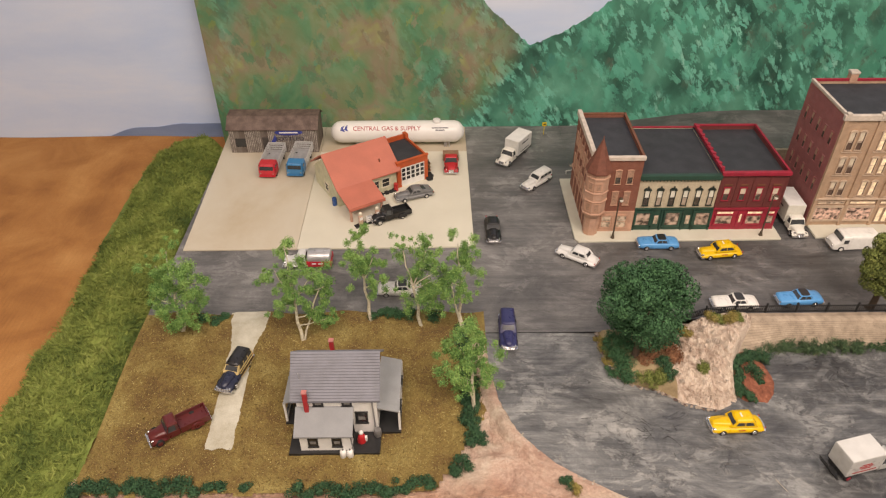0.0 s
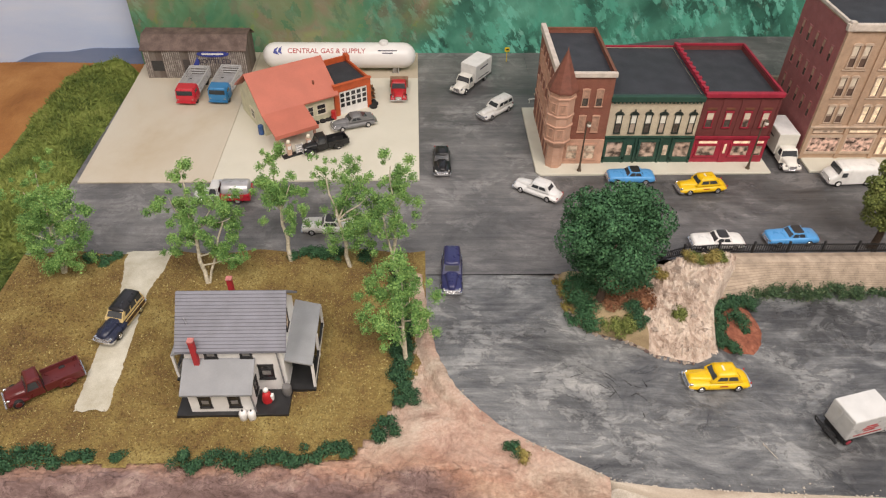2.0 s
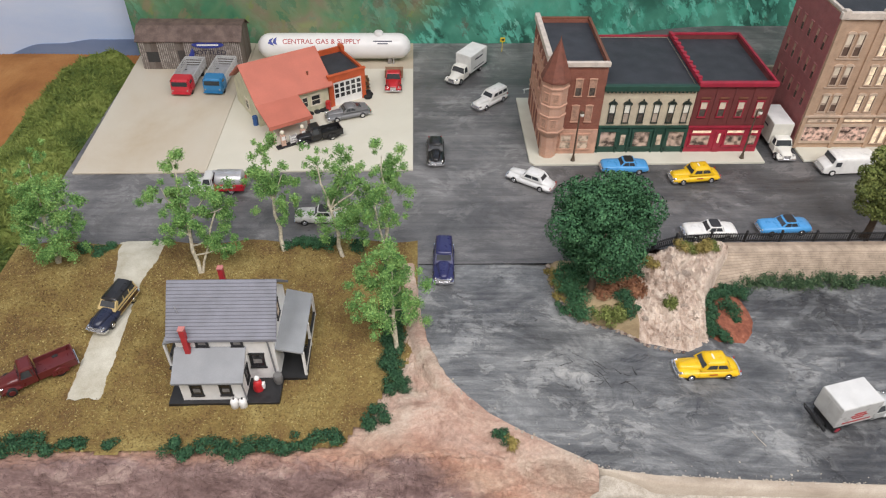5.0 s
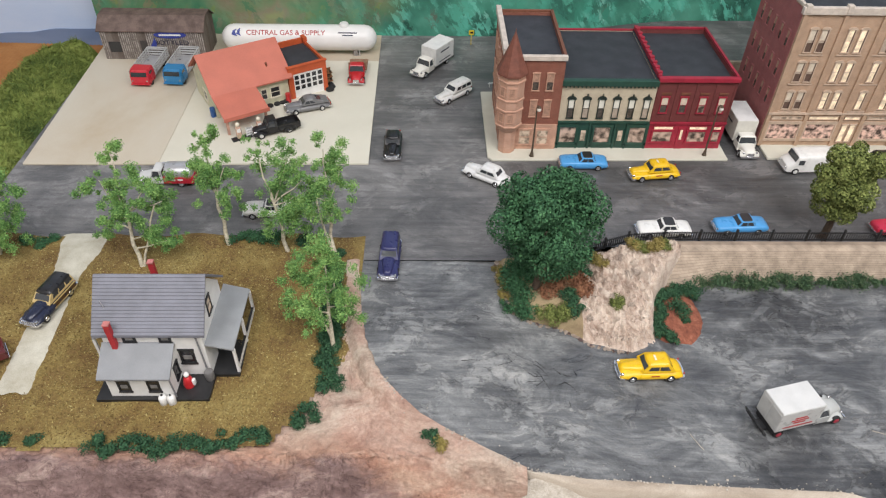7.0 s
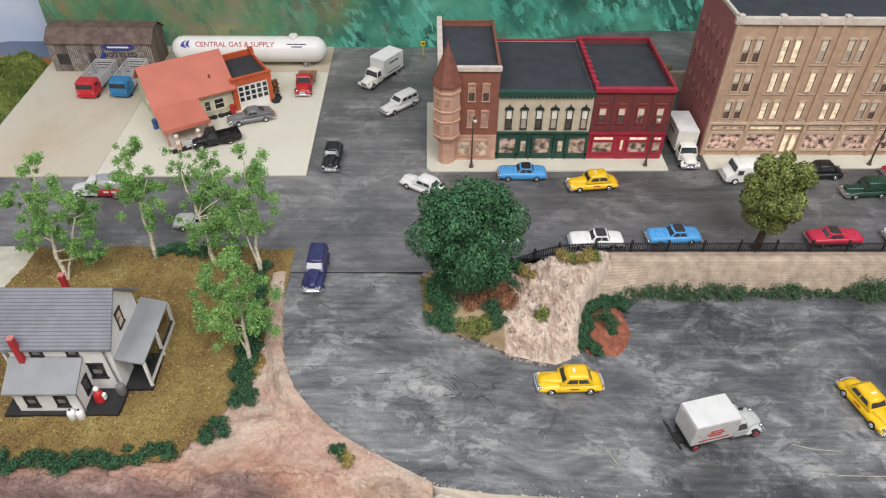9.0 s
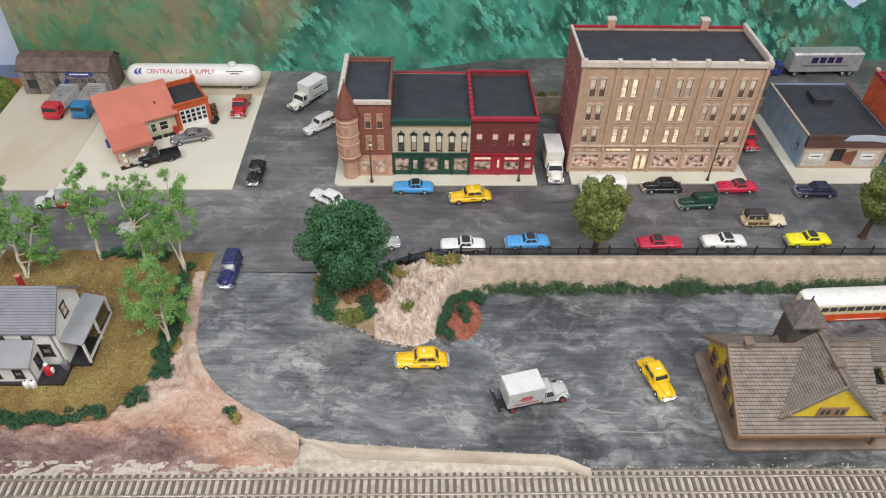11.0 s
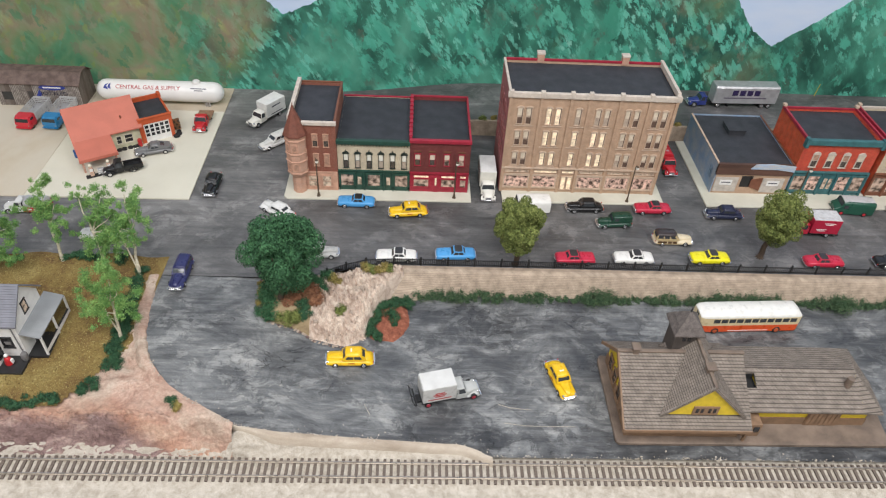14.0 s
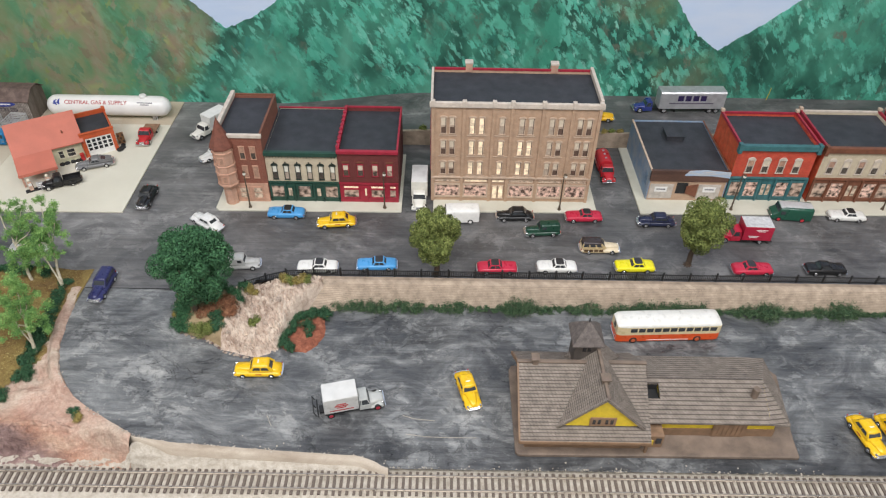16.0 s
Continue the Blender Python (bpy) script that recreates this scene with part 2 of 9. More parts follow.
def brick_mat(name, c1, c2, mortar, w=0.0026, h=0.0009, rough=0.75, bump=0.5, coords="Object", joint=0.00012, dirt=0.3):
    """Moulded courses (bricks, shingles, boards) of width w and height h; walls read x+y along and z up."""
    m = bpy.data.materials.new(name)
    m.use_nodes = True
    nt = m.node_tree
    n, l = nt.nodes, nt.links
    b = n["Principled BSDF"]
    tc = n.new("ShaderNodeTexCoord")
    sp, ad, cb = n.new("ShaderNodeSeparateXYZ"), n.new("ShaderNodeMath"), n.new("ShaderNodeCombineXYZ")
    l.new(tc.outputs[coords], sp.inputs[0])
    l.new(sp.outputs[0], ad.inputs[0])
    l.new(sp.outputs[1], ad.inputs[1])
    l.new(ad.outputs[0], cb.inputs[0])
    l.new(sp.outputs[2], cb.inputs[1])
    bt = n.new("ShaderNodeTexBrick")
    bt.inputs["Scale"].default_value = 1.0
    bt.inputs["Brick Width"].default_value, bt.inputs["Row Height"].default_value, bt.inputs["Mortar Size"].default_value = w, h, joint
    for k, c in (("Color1", c1), ("Color2", c2), ("Mortar", mortar)):
        bt.inputs[k].default_value = (*c, 1)
    l.new(cb.outputs[0], bt.inputs["Vector"])
    nz = n.new("ShaderNodeTexNoise")
    nz.inputs["Scale"].default_value, nz.inputs["Detail"].default_value = 90, 6
    l.new(tc.outputs["Object"], nz.inputs["Vector"])
    mx = n.new("ShaderNodeMix")
    mx.data_type, mx.blend_type = "RGBA", "OVERLAY"
    mx.inputs[0].default_value = dirt
    l.new(bt.outputs["Color"], mx.inputs[6])
    l.new(nz.outputs[0], mx.inputs[7])
    l.new(mx.outputs[2], b.inputs["Base Color"])
    b.inputs["Roughness"].default_value = rough
    bp = n.new("ShaderNodeBump")
    bp.inputs["Strength"].default_value, bp.inputs["Distance"].default_value = bump, 0.0002
    bp.invert = True
    l.new(bt.outputs["Fac"], bp.inputs["Height"])
    l.new(bp.outputs[0], b.inputs["Normal"])
    return m


def glow_mat(name, colour, strength, noise_scale=180.0, dark=0.2):
    """A lit shop or room behind a pane: warm light with the blotches of what stands in it."""
    m = bpy.data.materials.new(name)
    m.use_nodes = True
    nt = m.node_tree
    n, l = nt.nodes, nt.links
    b = n["Principled BSDF"]
    tc, nz, r = n.new("ShaderNodeTexCoord"), n.new("ShaderNodeTexNoise"), n.new("ShaderNodeValToRGB")
    nz.inputs["Scale"].default_value, nz.inputs["Detail"].default_value = noise_scale, 4
    l.new(tc.outputs["Object"], nz.inputs["Vector"])
    r.color_ramp.elements[0].position, r.color_ramp.elements[1].position = 0.38, 0.6
    r.color_ramp.elements[0].color = (*[c * dark for c in colour], 1)
    r.color_ramp.elements[1].color = (*colour, 1)
    l.new(nz.outputs[0], r.inputs[0])
    l.new(r.outputs[0], b.inputs["Base Color"])
    l.new(r.outputs[0], b.inputs["Emission Color"])
    b.inputs["Emission Strength"].default_value = strength
    b.inputs["Roughness"].default_value = 0.25
    return m


def glass_mat(name, tint=(0.02, 0.025, 0.03), rough=0.08):
    """The smoked clear plastic of toy windows."""
    return mat(name, tint, rough, 0, 0.1, 300, 1500, 0.0, spec=0.8)


_paints = {}


def paint(colour, rough=0.3):
    key = (*colour, rough)
    if key not in _paints:
        _paints[key] = mat("car_paint", colour, rough, 0, 0.06, 120, 2500, 0.03, spec=0.5)
    return _paints[key]


BLACK = mat("black_plastic", (0.02, 0.02, 0.021), 0.5)
TYRE = mat("tyre_rubber", (0.018, 0.018, 0.018), 0.8)
CHROME = mat("chrome", (0.75, 0.75, 0.76), 0.2, 0.9, 0.08)
GLASS = glass_mat("toy_window", (0.045, 0.05, 0.055))
WHITE = mat("white_paint", (0.78, 0.77, 0.74), 0.5, 0, 0.06, 100)
CREAM = mat("cream_paint", (0.72, 0.66, 0.52), 0.55, 0, 0.1, 90)
SILVER = mat("silver_paint", (0.55, 0.55, 0.56), 0.35, 0.5, 0.1, 100)
ROOF_BLACK = mat("black_flat_roof", (0.026, 0.028, 0.034), 0.7, 0, 0.25, 45, 900, 0.2, alt=(0.038, 0.04, 0.047))
# The 0.065 gain below x 0.4 paints the crossing's pale sheen into the asphalt.
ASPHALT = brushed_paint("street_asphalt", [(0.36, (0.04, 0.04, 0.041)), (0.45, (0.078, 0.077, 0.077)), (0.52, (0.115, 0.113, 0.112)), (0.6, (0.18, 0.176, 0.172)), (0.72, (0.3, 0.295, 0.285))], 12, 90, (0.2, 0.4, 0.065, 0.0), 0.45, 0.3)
LOT = brushed_paint("lot_asphalt", [(0.36, (0.026, 0.027, 0.029)), (0.44, (0.06, 0.062, 0.065)), (0.5, (0.105, 0.108, 0.11)), (0.55, (0.16, 0.165, 0.165)), (0.6, (0.235, 0.24, 0.236)), (0.68, (0.35, 0.35, 0.335))], 15, 130, (0.24, 0.62, 0.05, 0.01), 0.36, 0.75, front_dark=(0.58, 0.525, -0.055))
CONCRETE = ramp_mat("pad_concrete", [(0.3, (0.56, 0.53, 0.43)), (0.7, (0.66, 0.63, 0.52))], 6, 0.75, 5, 0.2, (1, 1, 1), 0.05, 0.0004, grain=0.08)
DIRTPAD = ramp_mat("dusty_concrete", [(0.3, (0.36, 0.26, 0.15)), (0.42, (0.47, 0.39, 0.28)), (0.55, (0.53, 0.47, 0.37)), (0.72, (0.56, 0.52, 0.43))], 5, 0.85, 9, 0.6, (1, 0.6, 1), 0.1, 0.0004, grain=0.15, coarse=0.6)
WALK = ramp_mat("sidewalk_concrete", [(0.3, (0.5, 0.48, 0.39)), (0.7, (0.63, 0.61, 0.51))], 14, 0.75, 6, 0.2, (1, 1, 1), 0.06, 0.0004, grain=0.1)
LAWN = ramp_mat("lawn_turf", [(0.3, (0.07, 0.038, 0.015)), (0.42, (0.14, 0.084, 0.027)), (0.53, (0.2, 0.14, 0.042)), (0.67, (0.3, 0.24, 0.085))], 16, 0.95, 14, 0.2, (1, 1, 1), 1.0, 0.0014, 620, grain=0.75, coarse=0.76)
TURF = ramp_mat("turf_fibres", [(0.24, (0.06, 0.032, 0.012)), (0.4, (0.16, 0.1, 0.03)), (0.55, (0.25, 0.185, 0.058)), (0.74, (0.45, 0.38, 0.16))], 13, 0.95, 9, 0.2, grain=0.2, bump=0.0, island=0.42, coarse=0.72)
DRIVE = ramp_mat("drive_gravel", [(0.3, (0.36, 0.33, 0.25)), (0.7, (0.55, 0.53, 0.44))], 40, 0.9, 8, 0.2, (1, 1, 1), 0.4, 0.0006, grain=0.25)
BALLAST = ramp_mat("ballast", [(0.3, (0.3, 0.265, 0.21)), (0.5, (0.43, 0.385, 0.32)), (0.72, (0.55, 0.51, 0.44))], 120, 0.95, 10, 0.2, (1, 1, 1), 1.0, 0.0014, 1500, grain=0.55)
BANK = bank_paint("painted_plaster_bank")
# The darkest stop paints crevice shade where the bump is low.
ROCK = ramp_mat("rock_casting", [(0.25, (0.15, 0.09, 0.065)), (0.38, (0.4, 0.3, 0.235)), (0.5, (0.57, 0.46, 0.375)), (0.66, (0.7, 0.61, 0.51))], 60, 0.9, 12, 1.0, (1, 0.6, 1), 1.0, 0.002, 900, rot=(0, 0, 0.5), grain=0.35, coarse=0.7)
SOIL = ramp_mat("sandy_soil", [(0.3, (0.2, 0.14, 0.08)), (0.7, (0.38, 0.3, 0.17))], 45, 0.95, 8, 0.3, (1, 1, 1), 0.7, 0.001, grain=0.35)
MULCH = ramp_mat("red_mulch", [(0.3, (0.12, 0.035, 0.02)), (0.55, (0.27, 0.09, 0.05)), (0.75, (0.36, 0.16, 0.1))], 160, 0.95, 8, 0.4, (1, 1, 1), 0.9, 0.001, grain=0.4)
FIELD = ramp_mat("ploughed_field", [(0.28, (0.22, 0.085, 0.022)), (0.5, (0.36, 0.155, 0.045)), (0.75, (0.48, 0.24, 0.08))], 9, 0.95, 8, 0.6, (1, 1, 1), 0.5, 0.001, 900, grain=0.3)
WALLSTONE = brick_mat("retaining_wall_stone", (0.4, 0.32, 0.24), (0.36, 0.285, 0.213), (0.29, 0.225, 0.168), 0.011, 0.0023, 0.85, 0.6, joint=0.0003, dirt=0.6)
KERB = ramp_mat("cast_kerb", [(0.3, (0.25, 0.2, 0.15)), (0.5, (0.38, 0.32, 0.25)), (0.7, (0.5, 0.44, 0.36))], 25, 0.85, 9, 0.3, (0.5, 1, 1), 0.4, 0.0008, grain=0.3)
SKY = ramp_mat("painted_sky", [(0.3, (0.38, 0.52, 0.76)), (0.52, (0.52, 0.63, 0.81)), (0.75, (0.7, 0.74, 0.82))], 2.6, 0.7, 5, 0.2, (0.6, 1, 2.2), 0.03, 0.0005, 600, grain=0.06)
HAZE = ramp_mat("painted_far_hills", [(0.3, (0.13, 0.2, 0.34)), (0.7, (0.2, 0.27, 0.42))], 8, 0.7, 6, 0.3, (1, 1, 2), 0.05, 0.0005, grain=0.1)
BRICK_RED = brick_mat("corner_brick", (0.25, 0.082, 0.05), (0.205, 0.066, 0.04), (0.26, 0.12, 0.085))
BRICK_SALMON = brick_mat("turret_brick", (0.56, 0.32, 0.22), (0.5, 0.28, 0.19), (0.52, 0.35, 0.27))
BRICK_TAN = brick_mat("hotel_brick", (0.48, 0.315, 0.205), (0.42, 0.275, 0.18), (0.47, 0.34, 0.24))
BRICK_MAROON = brick_mat("side_brick", (0.34, 0.11, 0.105), (0.3, 0.095, 0.09), (0.32, 0.13, 0.125))
BRICK_DARKRED = brick_mat("dark_red_brick", (0.16, 0.03, 0.028), (0.13, 0.025, 0.023), (0.17, 0.05, 0.045))
BRICK_ORANGE = brick_mat("orange_brick", (0.56, 0.065, 0.028), (0.5, 0.1, 0.03), (0.5, 0.11, 0.05), dirt=0.6)
BRICK_VERMILION = brick_mat("vermilion_brick", (0.5, 0.045, 0.03), (0.55, 0.08, 0.035), (0.45, 0.09, 0.05), dirt=0.5)
BRICK_CREAM = brick_mat("cream_brick", (0.6, 0.52, 0.38), (0.55, 0.47, 0.34), (0.5, 0.42, 0.3))
RED_TRIM = mat("red_trim", (0.36, 0.022, 0.045), 0.45, 0, 0.12, 120)
GREEN_TRIM = mat("green_trim", (0.022, 0.072, 0.05), 0.5, 0, 0.15, 120)
TEAL_TRIM = mat("teal_trim", (0.05, 0.16, 0.17), 0.5, 0, 0.15, 120)
PALE_STONE = mat("pale_stone", (0.62, 0.54, 0.46), 0.65, 0, 0.1, 120)
STONE_TRIM = mat("stone_trim", (0.57, 0.43, 0.32), 0.65, 0, 0.12, 120)
SALMON_TRIM = mat("salmon_trim", (0.57, 0.33, 0.23), 0.6, 0, 0.12, 120)
BROWN_TRIM = mat("brown_trim", (0.2, 0.075, 0.04), 0.55, 0, 0.15, 120)
SALMON_ROOF = mat("salmon_roof", (0.54, 0.165, 0.11), 0.55, 0, 0.06, 40, 900, 0.1)
ORANGE = mat("orange_paint", (0.55, 0.1, 0.03), 0.5, 0, 0.1, 120)
BLUE_WALL = mat("blue_wall_paint", (0.18, 0.27, 0.4), 0.7, 0, 0.25, 50, 600, 0.2, alt=(0.28, 0.32, 0.37))
GREY_ROOF = mat("grey_roof", (0.19, 0.195, 0.225), 0.6, 0, 0.1, 60)
WOOD_GREY = mat("weathered_boards", (0.22, 0.19, 0.165), 0.8, 0, 0.25, 60, 900, 0.3, alt=(0.11, 0.085, 0.07), stretch=(1, 1, 0.15))
RUST = mat("rusty_roof", (0.17, 0.12, 0.1), 0.75, 0, 0.25, 70, 900, 0.3, alt=(0.09, 0.06, 0.05))
SHINGLE = brick_mat("station_shingles", (0.235, 0.2, 0.167), (0.2, 0.168, 0.14), (0.08, 0.065, 0.054), 0.0044, 0.0021, 0.85, 1.0, joint=0.00028, dirt=0.6)
STATION_BROWN = mat("station_brown", (0.26, 0.16, 0.095), 0.65, 0, 0.15, 80)
STATION_TAN = mat("station_platform", (0.2, 0.15, 0.115), 0.75, 0, 0.2, 50)
STATION_YELLOW = mat("station_yellow", (0.68, 0.5, 0.03), 0.55, 0, 0.1, 100)
LEAF_CREEPER = ramp_mat("creeper_leaves", [(0.28, (0.02, 0.05, 0.025)), (0.48, (0.05, 0.105, 0.045)), (0.64, (0.11, 0.17, 0.08)), (0.78, (0.22, 0.2, 0.12))], 45, 0.9, 5, 0.4, grain=0.2, bump=0.0, island=0.35)
LEAF_BIRCH = ramp_mat("birch_leaves", [(0.25, (0.055, 0.15, 0.04)), (0.46, (0.14, 0.3, 0.075)), (0.66, (0.27, 0.45, 0.125)), (0.85, (0.4, 0.55, 0.18))], 35, 0.75, 3, 0.2, grain=0.2, bump=0.0, island=0.35)
LEAF_DARK = ramp_mat("dark_foam_leaves", [(0.25, (0.014, 0.055, 0.022)), (0.5, (0.034, 0.115, 0.046)), (0.7, (0.065, 0.18, 0.072)), (0.85, (0.115, 0.26, 0.105))], 60, 0.85, 3, 0.2, grain=0.2, bump=0.0, island=0.4)
LEAF_OLIVE = ramp_mat("olive_foam_leaves", [(0.25, (0.05, 0.07, 0.015)), (0.48, (0.135, 0.17, 0.037)), (0.68, (0.25, 0.285, 0.08)), (0.85, (0.37, 0.38, 0.135))], 60, 0.85, 3, 0.2, grain=0.2, bump=0.0, island=0.4)
LEAF_BUSH = ramp_mat("bush_leaves", [(0.25, (0.01, 0.045, 0.019)), (0.5, (0.024, 0.085, 0.036)), (0.75, (0.06, 0.15, 0.062))], 80, 0.85, 3, 0.2, grain=0.2, bump=0.0, island=0.4)
LEAF_STRAW = ramp_mat("straw_bush", [(0.3, (0.17, 0.13, 0.03)), (0.55, (0.3, 0.24, 0.07)), (0.8, (0.48, 0.38, 0.15))], 120, 0.85, 3, 0.2, grain=0.2, bump=0.0)
LEAF_HEDGE = ramp_mat("hedge_grass", [(0.3, (0.05, 0.09, 0.018)), (0.46, (0.15, 0.2, 0.04)), (0.62, (0.26, 0.31, 0.075)), (0.78, (0.37, 0.38, 0.13))], 14, 0.9, 8, 0.4, grain=0.35, bump=0.6, island=0.2)
LEAF_BROWN = ramp_mat("leaf_litter", [(0.3, (0.14, 0.05, 0.025)), (0.6, (0.3, 0.14, 0.07)), (0.8, (0.42, 0.25, 0.14))], 200, 0.9, 4, 0.2, grain=0.3, bump=0.0)
BARK_WHITE = mat("birch_bark", (0.62, 0.56, 0.42), 0.75, 0, 0.2, 300, 1500, 0.3)
BARK = mat("brown_bark", (0.09, 0.06, 0.04), 0.85, 0, 0.25, 300, 1500, 0.5)
TIE = mat("tie_wood", (0.085, 0.062, 0.05), 0.85, 0, 0.3, 120, 900, 0.3, alt=(0.16, 0.13, 0.105), coords="Generated")
RAIL = mat("nickel_rail", (0.55, 0.5, 0.44), 0.3, 0.85, 0.1, 200)
LIT = glow_mat("lit_room", (0.95, 0.78, 0.54), 0.38, 120, 0.6)
SHOP = glow_mat("lit_shop", (0.74, 0.5, 0.4), 0.15, 150, 0.08)
SHOP_DIM = glow_mat("dim_shop", (0.55, 0.4, 0.31), 0.1, 110, 0.12)
SHADE = mat("pale_roller_blind", (0.72, 0.62, 0.48), 0.6, 0, 0.1, 150, 900, 0.05)
SHADE_WHITE = mat("white_roller_blind", (0.8, 0.77, 0.66), 0.6, 0, 0.06, 150, 900, 0.05)
HOOD = mat("dark_hood_paint", (0.022, 0.035, 0.028), 0.45, 0, 0.15, 150)
DUSKY = mat("dusky_pane", (0.12, 0.1, 0.08), 0.25, 0, 0.3, 260, 900, 0, alt=(0.05, 0.04, 0.035))
SALMON_PANE = mat("salmon_blind", (0.5, 0.3, 0.21), 0.4, 0, 0.2, 200, 900, 0.05)
REVEAL = mat("brown_reveal", (0.13, 0.08, 0.058), 0.6, 0, 0.1, 150)
BLIND = mat("cream_blind", (0.5, 0.41, 0.32), 0.5, 0, 0.15, 150, 900, 0.05, alt=(0.36, 0.28, 0.22))
DIMWIN = glow_mat("dim_room", (0.55, 0.43, 0.32), 0.22, 150, 0.4)
DARKWIN = mat("dark_pane", (0.03, 0.03, 0.032), 0.15, 0, 0.1, 300, 900, 0, spec=0.7)
INK_RED = mat("red_lettering", (0.45, 0.03, 0.03), 0.5)
INK_BLUE = mat("blue_marking", (0.04, 0.06, 0.3), 0.5)
INK_DARK = mat("dark_lettering", (0.03, 0.03, 0.06), 0.5)
YELLOW = mat("yellow_paint", (0.75, 0.55, 0.02), 0.5)


# ---- shape helpers ----
def clamp01(v):
    return max(0.0, min(1.0, v))


def smooth01(v):
    v = clamp01(v)
    return v * v * (3 - 2 * v)


def box(x0, x1, y0, y1, z0, z1, bevel=0.0, bm=None):
    bm = bm or bmesh.new()
    v = [bm.verts.new((x, y, z)) for z in (z0, z1) for x, y in ((x0, y0), (x1, y0), (x1, y1), (x0, y1))]
    fs = [bm.faces.new([v[i] for i in f]) for f in ((3, 2, 1, 0), (4, 5, 6, 7), (0, 1, 5, 4), (1, 2, 6, 5), (2, 3, 7, 6), (3, 0, 4, 7))]
    if bevel:
        es = list({e for f in fs for e in f.edges})
        bmesh.ops.bevel(bm, geom=es, offset=bevel, segments=2, affect="EDGES", profile=0.6)
    return bm


def prism(pts, a, b, axis="z", bm=None, bevel=0.0):
    """A closed outline pushed from a to b along an axis; the outline is (x, y) for z, (x, z) for y and (y, z) for x."""
    bm = bm or bmesh.new()
    put = {"z": lambda p, c: (p[0], p[1], c), "y": lambda p, c: (p[0], c, p[1]), "x": lambda p, c: (c, p[0], p[1])}[axis]
    lo, hi = [bm.verts.new(put(p, a)) for p in pts], [bm.verts.new(put(p, b)) for p in pts]
    n = len(pts)
    fs = [bm.faces.new(lo[::-1]), bm.faces.new(hi)] + [bm.faces.new((lo[i], lo[(i + 1) % n], hi[(i + 1) % n], hi[i])) for i in range(n)]
    bmesh.ops.recalc_face_normals(bm, faces=fs)
    if bevel:
        bmesh.ops.bevel(bm, geom=list({e for f in fs for e in f.edges}), offset=bevel, segments=1, affect="EDGES")
    return bm


def loft(rings, bm=None, caps=True):
    bm = bm or bmesh.new()
    vs = [[bm.verts.new(p) for p in r] for r in rings]
    n, fs = len(vs[0]), []
    for a, b in zip(vs, vs[1:]):
        for i in range(n):
            fs.append(bm.faces.new((a[i], a[(i + 1) % n], b[(i + 1) % n], b[i])))
    if caps:
        fs += [bm.faces.new(vs[0][::-1]), bm.faces.new(vs[-1])]
    bmesh.ops.recalc_face_normals(bm, faces=fs)
    return bm


def tube(p0, p1, r0, r1=None, n=8, bm=None):
    """A tapered round bar between two points."""
    p0, p1 = Vector(p0), Vector(p1)
    r1 = r0 if r1 is None else r1
    q = (p1 - p0).to_track_quat("Z", "Y")
    ring = lambda c, r: [c + q @ Vector((r * math.cos(2 * math.pi * i / n), r * math.sin(2 * math.pi * i / n), 0)) for i in range(n)]
    return loft([ring(p0, r0), ring(p1, r1)], bm)


def lathe(profile, n=16, bm=None, at=(0, 0, 0)):
    """A turned shape round a vertical axis from (radius, height) pairs."""
    return loft([[(at[0] + r * math.cos(2 * math.pi * i / n), at[1] + r * math.sin(2 * math.pi * i / n), at[2] + z) for i in range(n)] for r, z in profile], bm)


def sheet(x0, x1, nx, y0, y1, ny, height, keep=None):
    """A ground sheet on a grid with heights of its own; y0 and y1 may be functions of x."""
    bm = bmesh.new()
    g = []
    for i in range(nx + 1):
        x = x0 + (x1 - x0) * i / nx
        ya, yb = (y0(x) if callable(y0) else y0), (y1(x) if callable(y1) else y1)
        g.append([bm.verts.new((x, ya + (yb - ya) * j / ny, height(x, ya + (yb - ya) * j / ny))) for j in range(ny + 1)])
    for i in range(nx):
        for j in range(ny):
            q = (g[i][j], g[i + 1][j], g[i + 1][j + 1], g[i][j + 1])
            c = sum((v.co for v in q), Vector()) / 4
            if keep is None or keep(c.x, c.y):
                bm.faces.new(q)
    bmesh.ops.delete(bm, geom=[v for v in bm.verts if not v.link_faces], context="VERTS")
    return bm


def shape(name, bm, material, smooth=0.0):
    me = bpy.data.meshes.new(name)
    bm.to_mesh(me)
    bm.free()
    me.materials.append(material)
    if smooth:
        for p in me.polygons:
            p.use_smooth = True
        me.set_sharp_from_angle(angle=radians(smooth))
    return me


def part(name, bm, material, parent, label="", smooth=0.0):
    """One mesh of its own under a thing or a part."""
    ob = new(name, shape(name, bm, material, smooth))
    ob.parent = parent
    if label:
        tagged(ob, label)
    return ob


def solid(name, bm, material, label="", category="", group="", kind="", smooth=0.0):
    return tagged(new(name, shape(name, bm, material, smooth)), label, category, group, kind)


def thing(name, m, label, category, group=""):
    ob = new(name)
    ob.empty_display_size = 0.01
    ob.matrix_basis = m
    return tagged(ob, label, category, group)


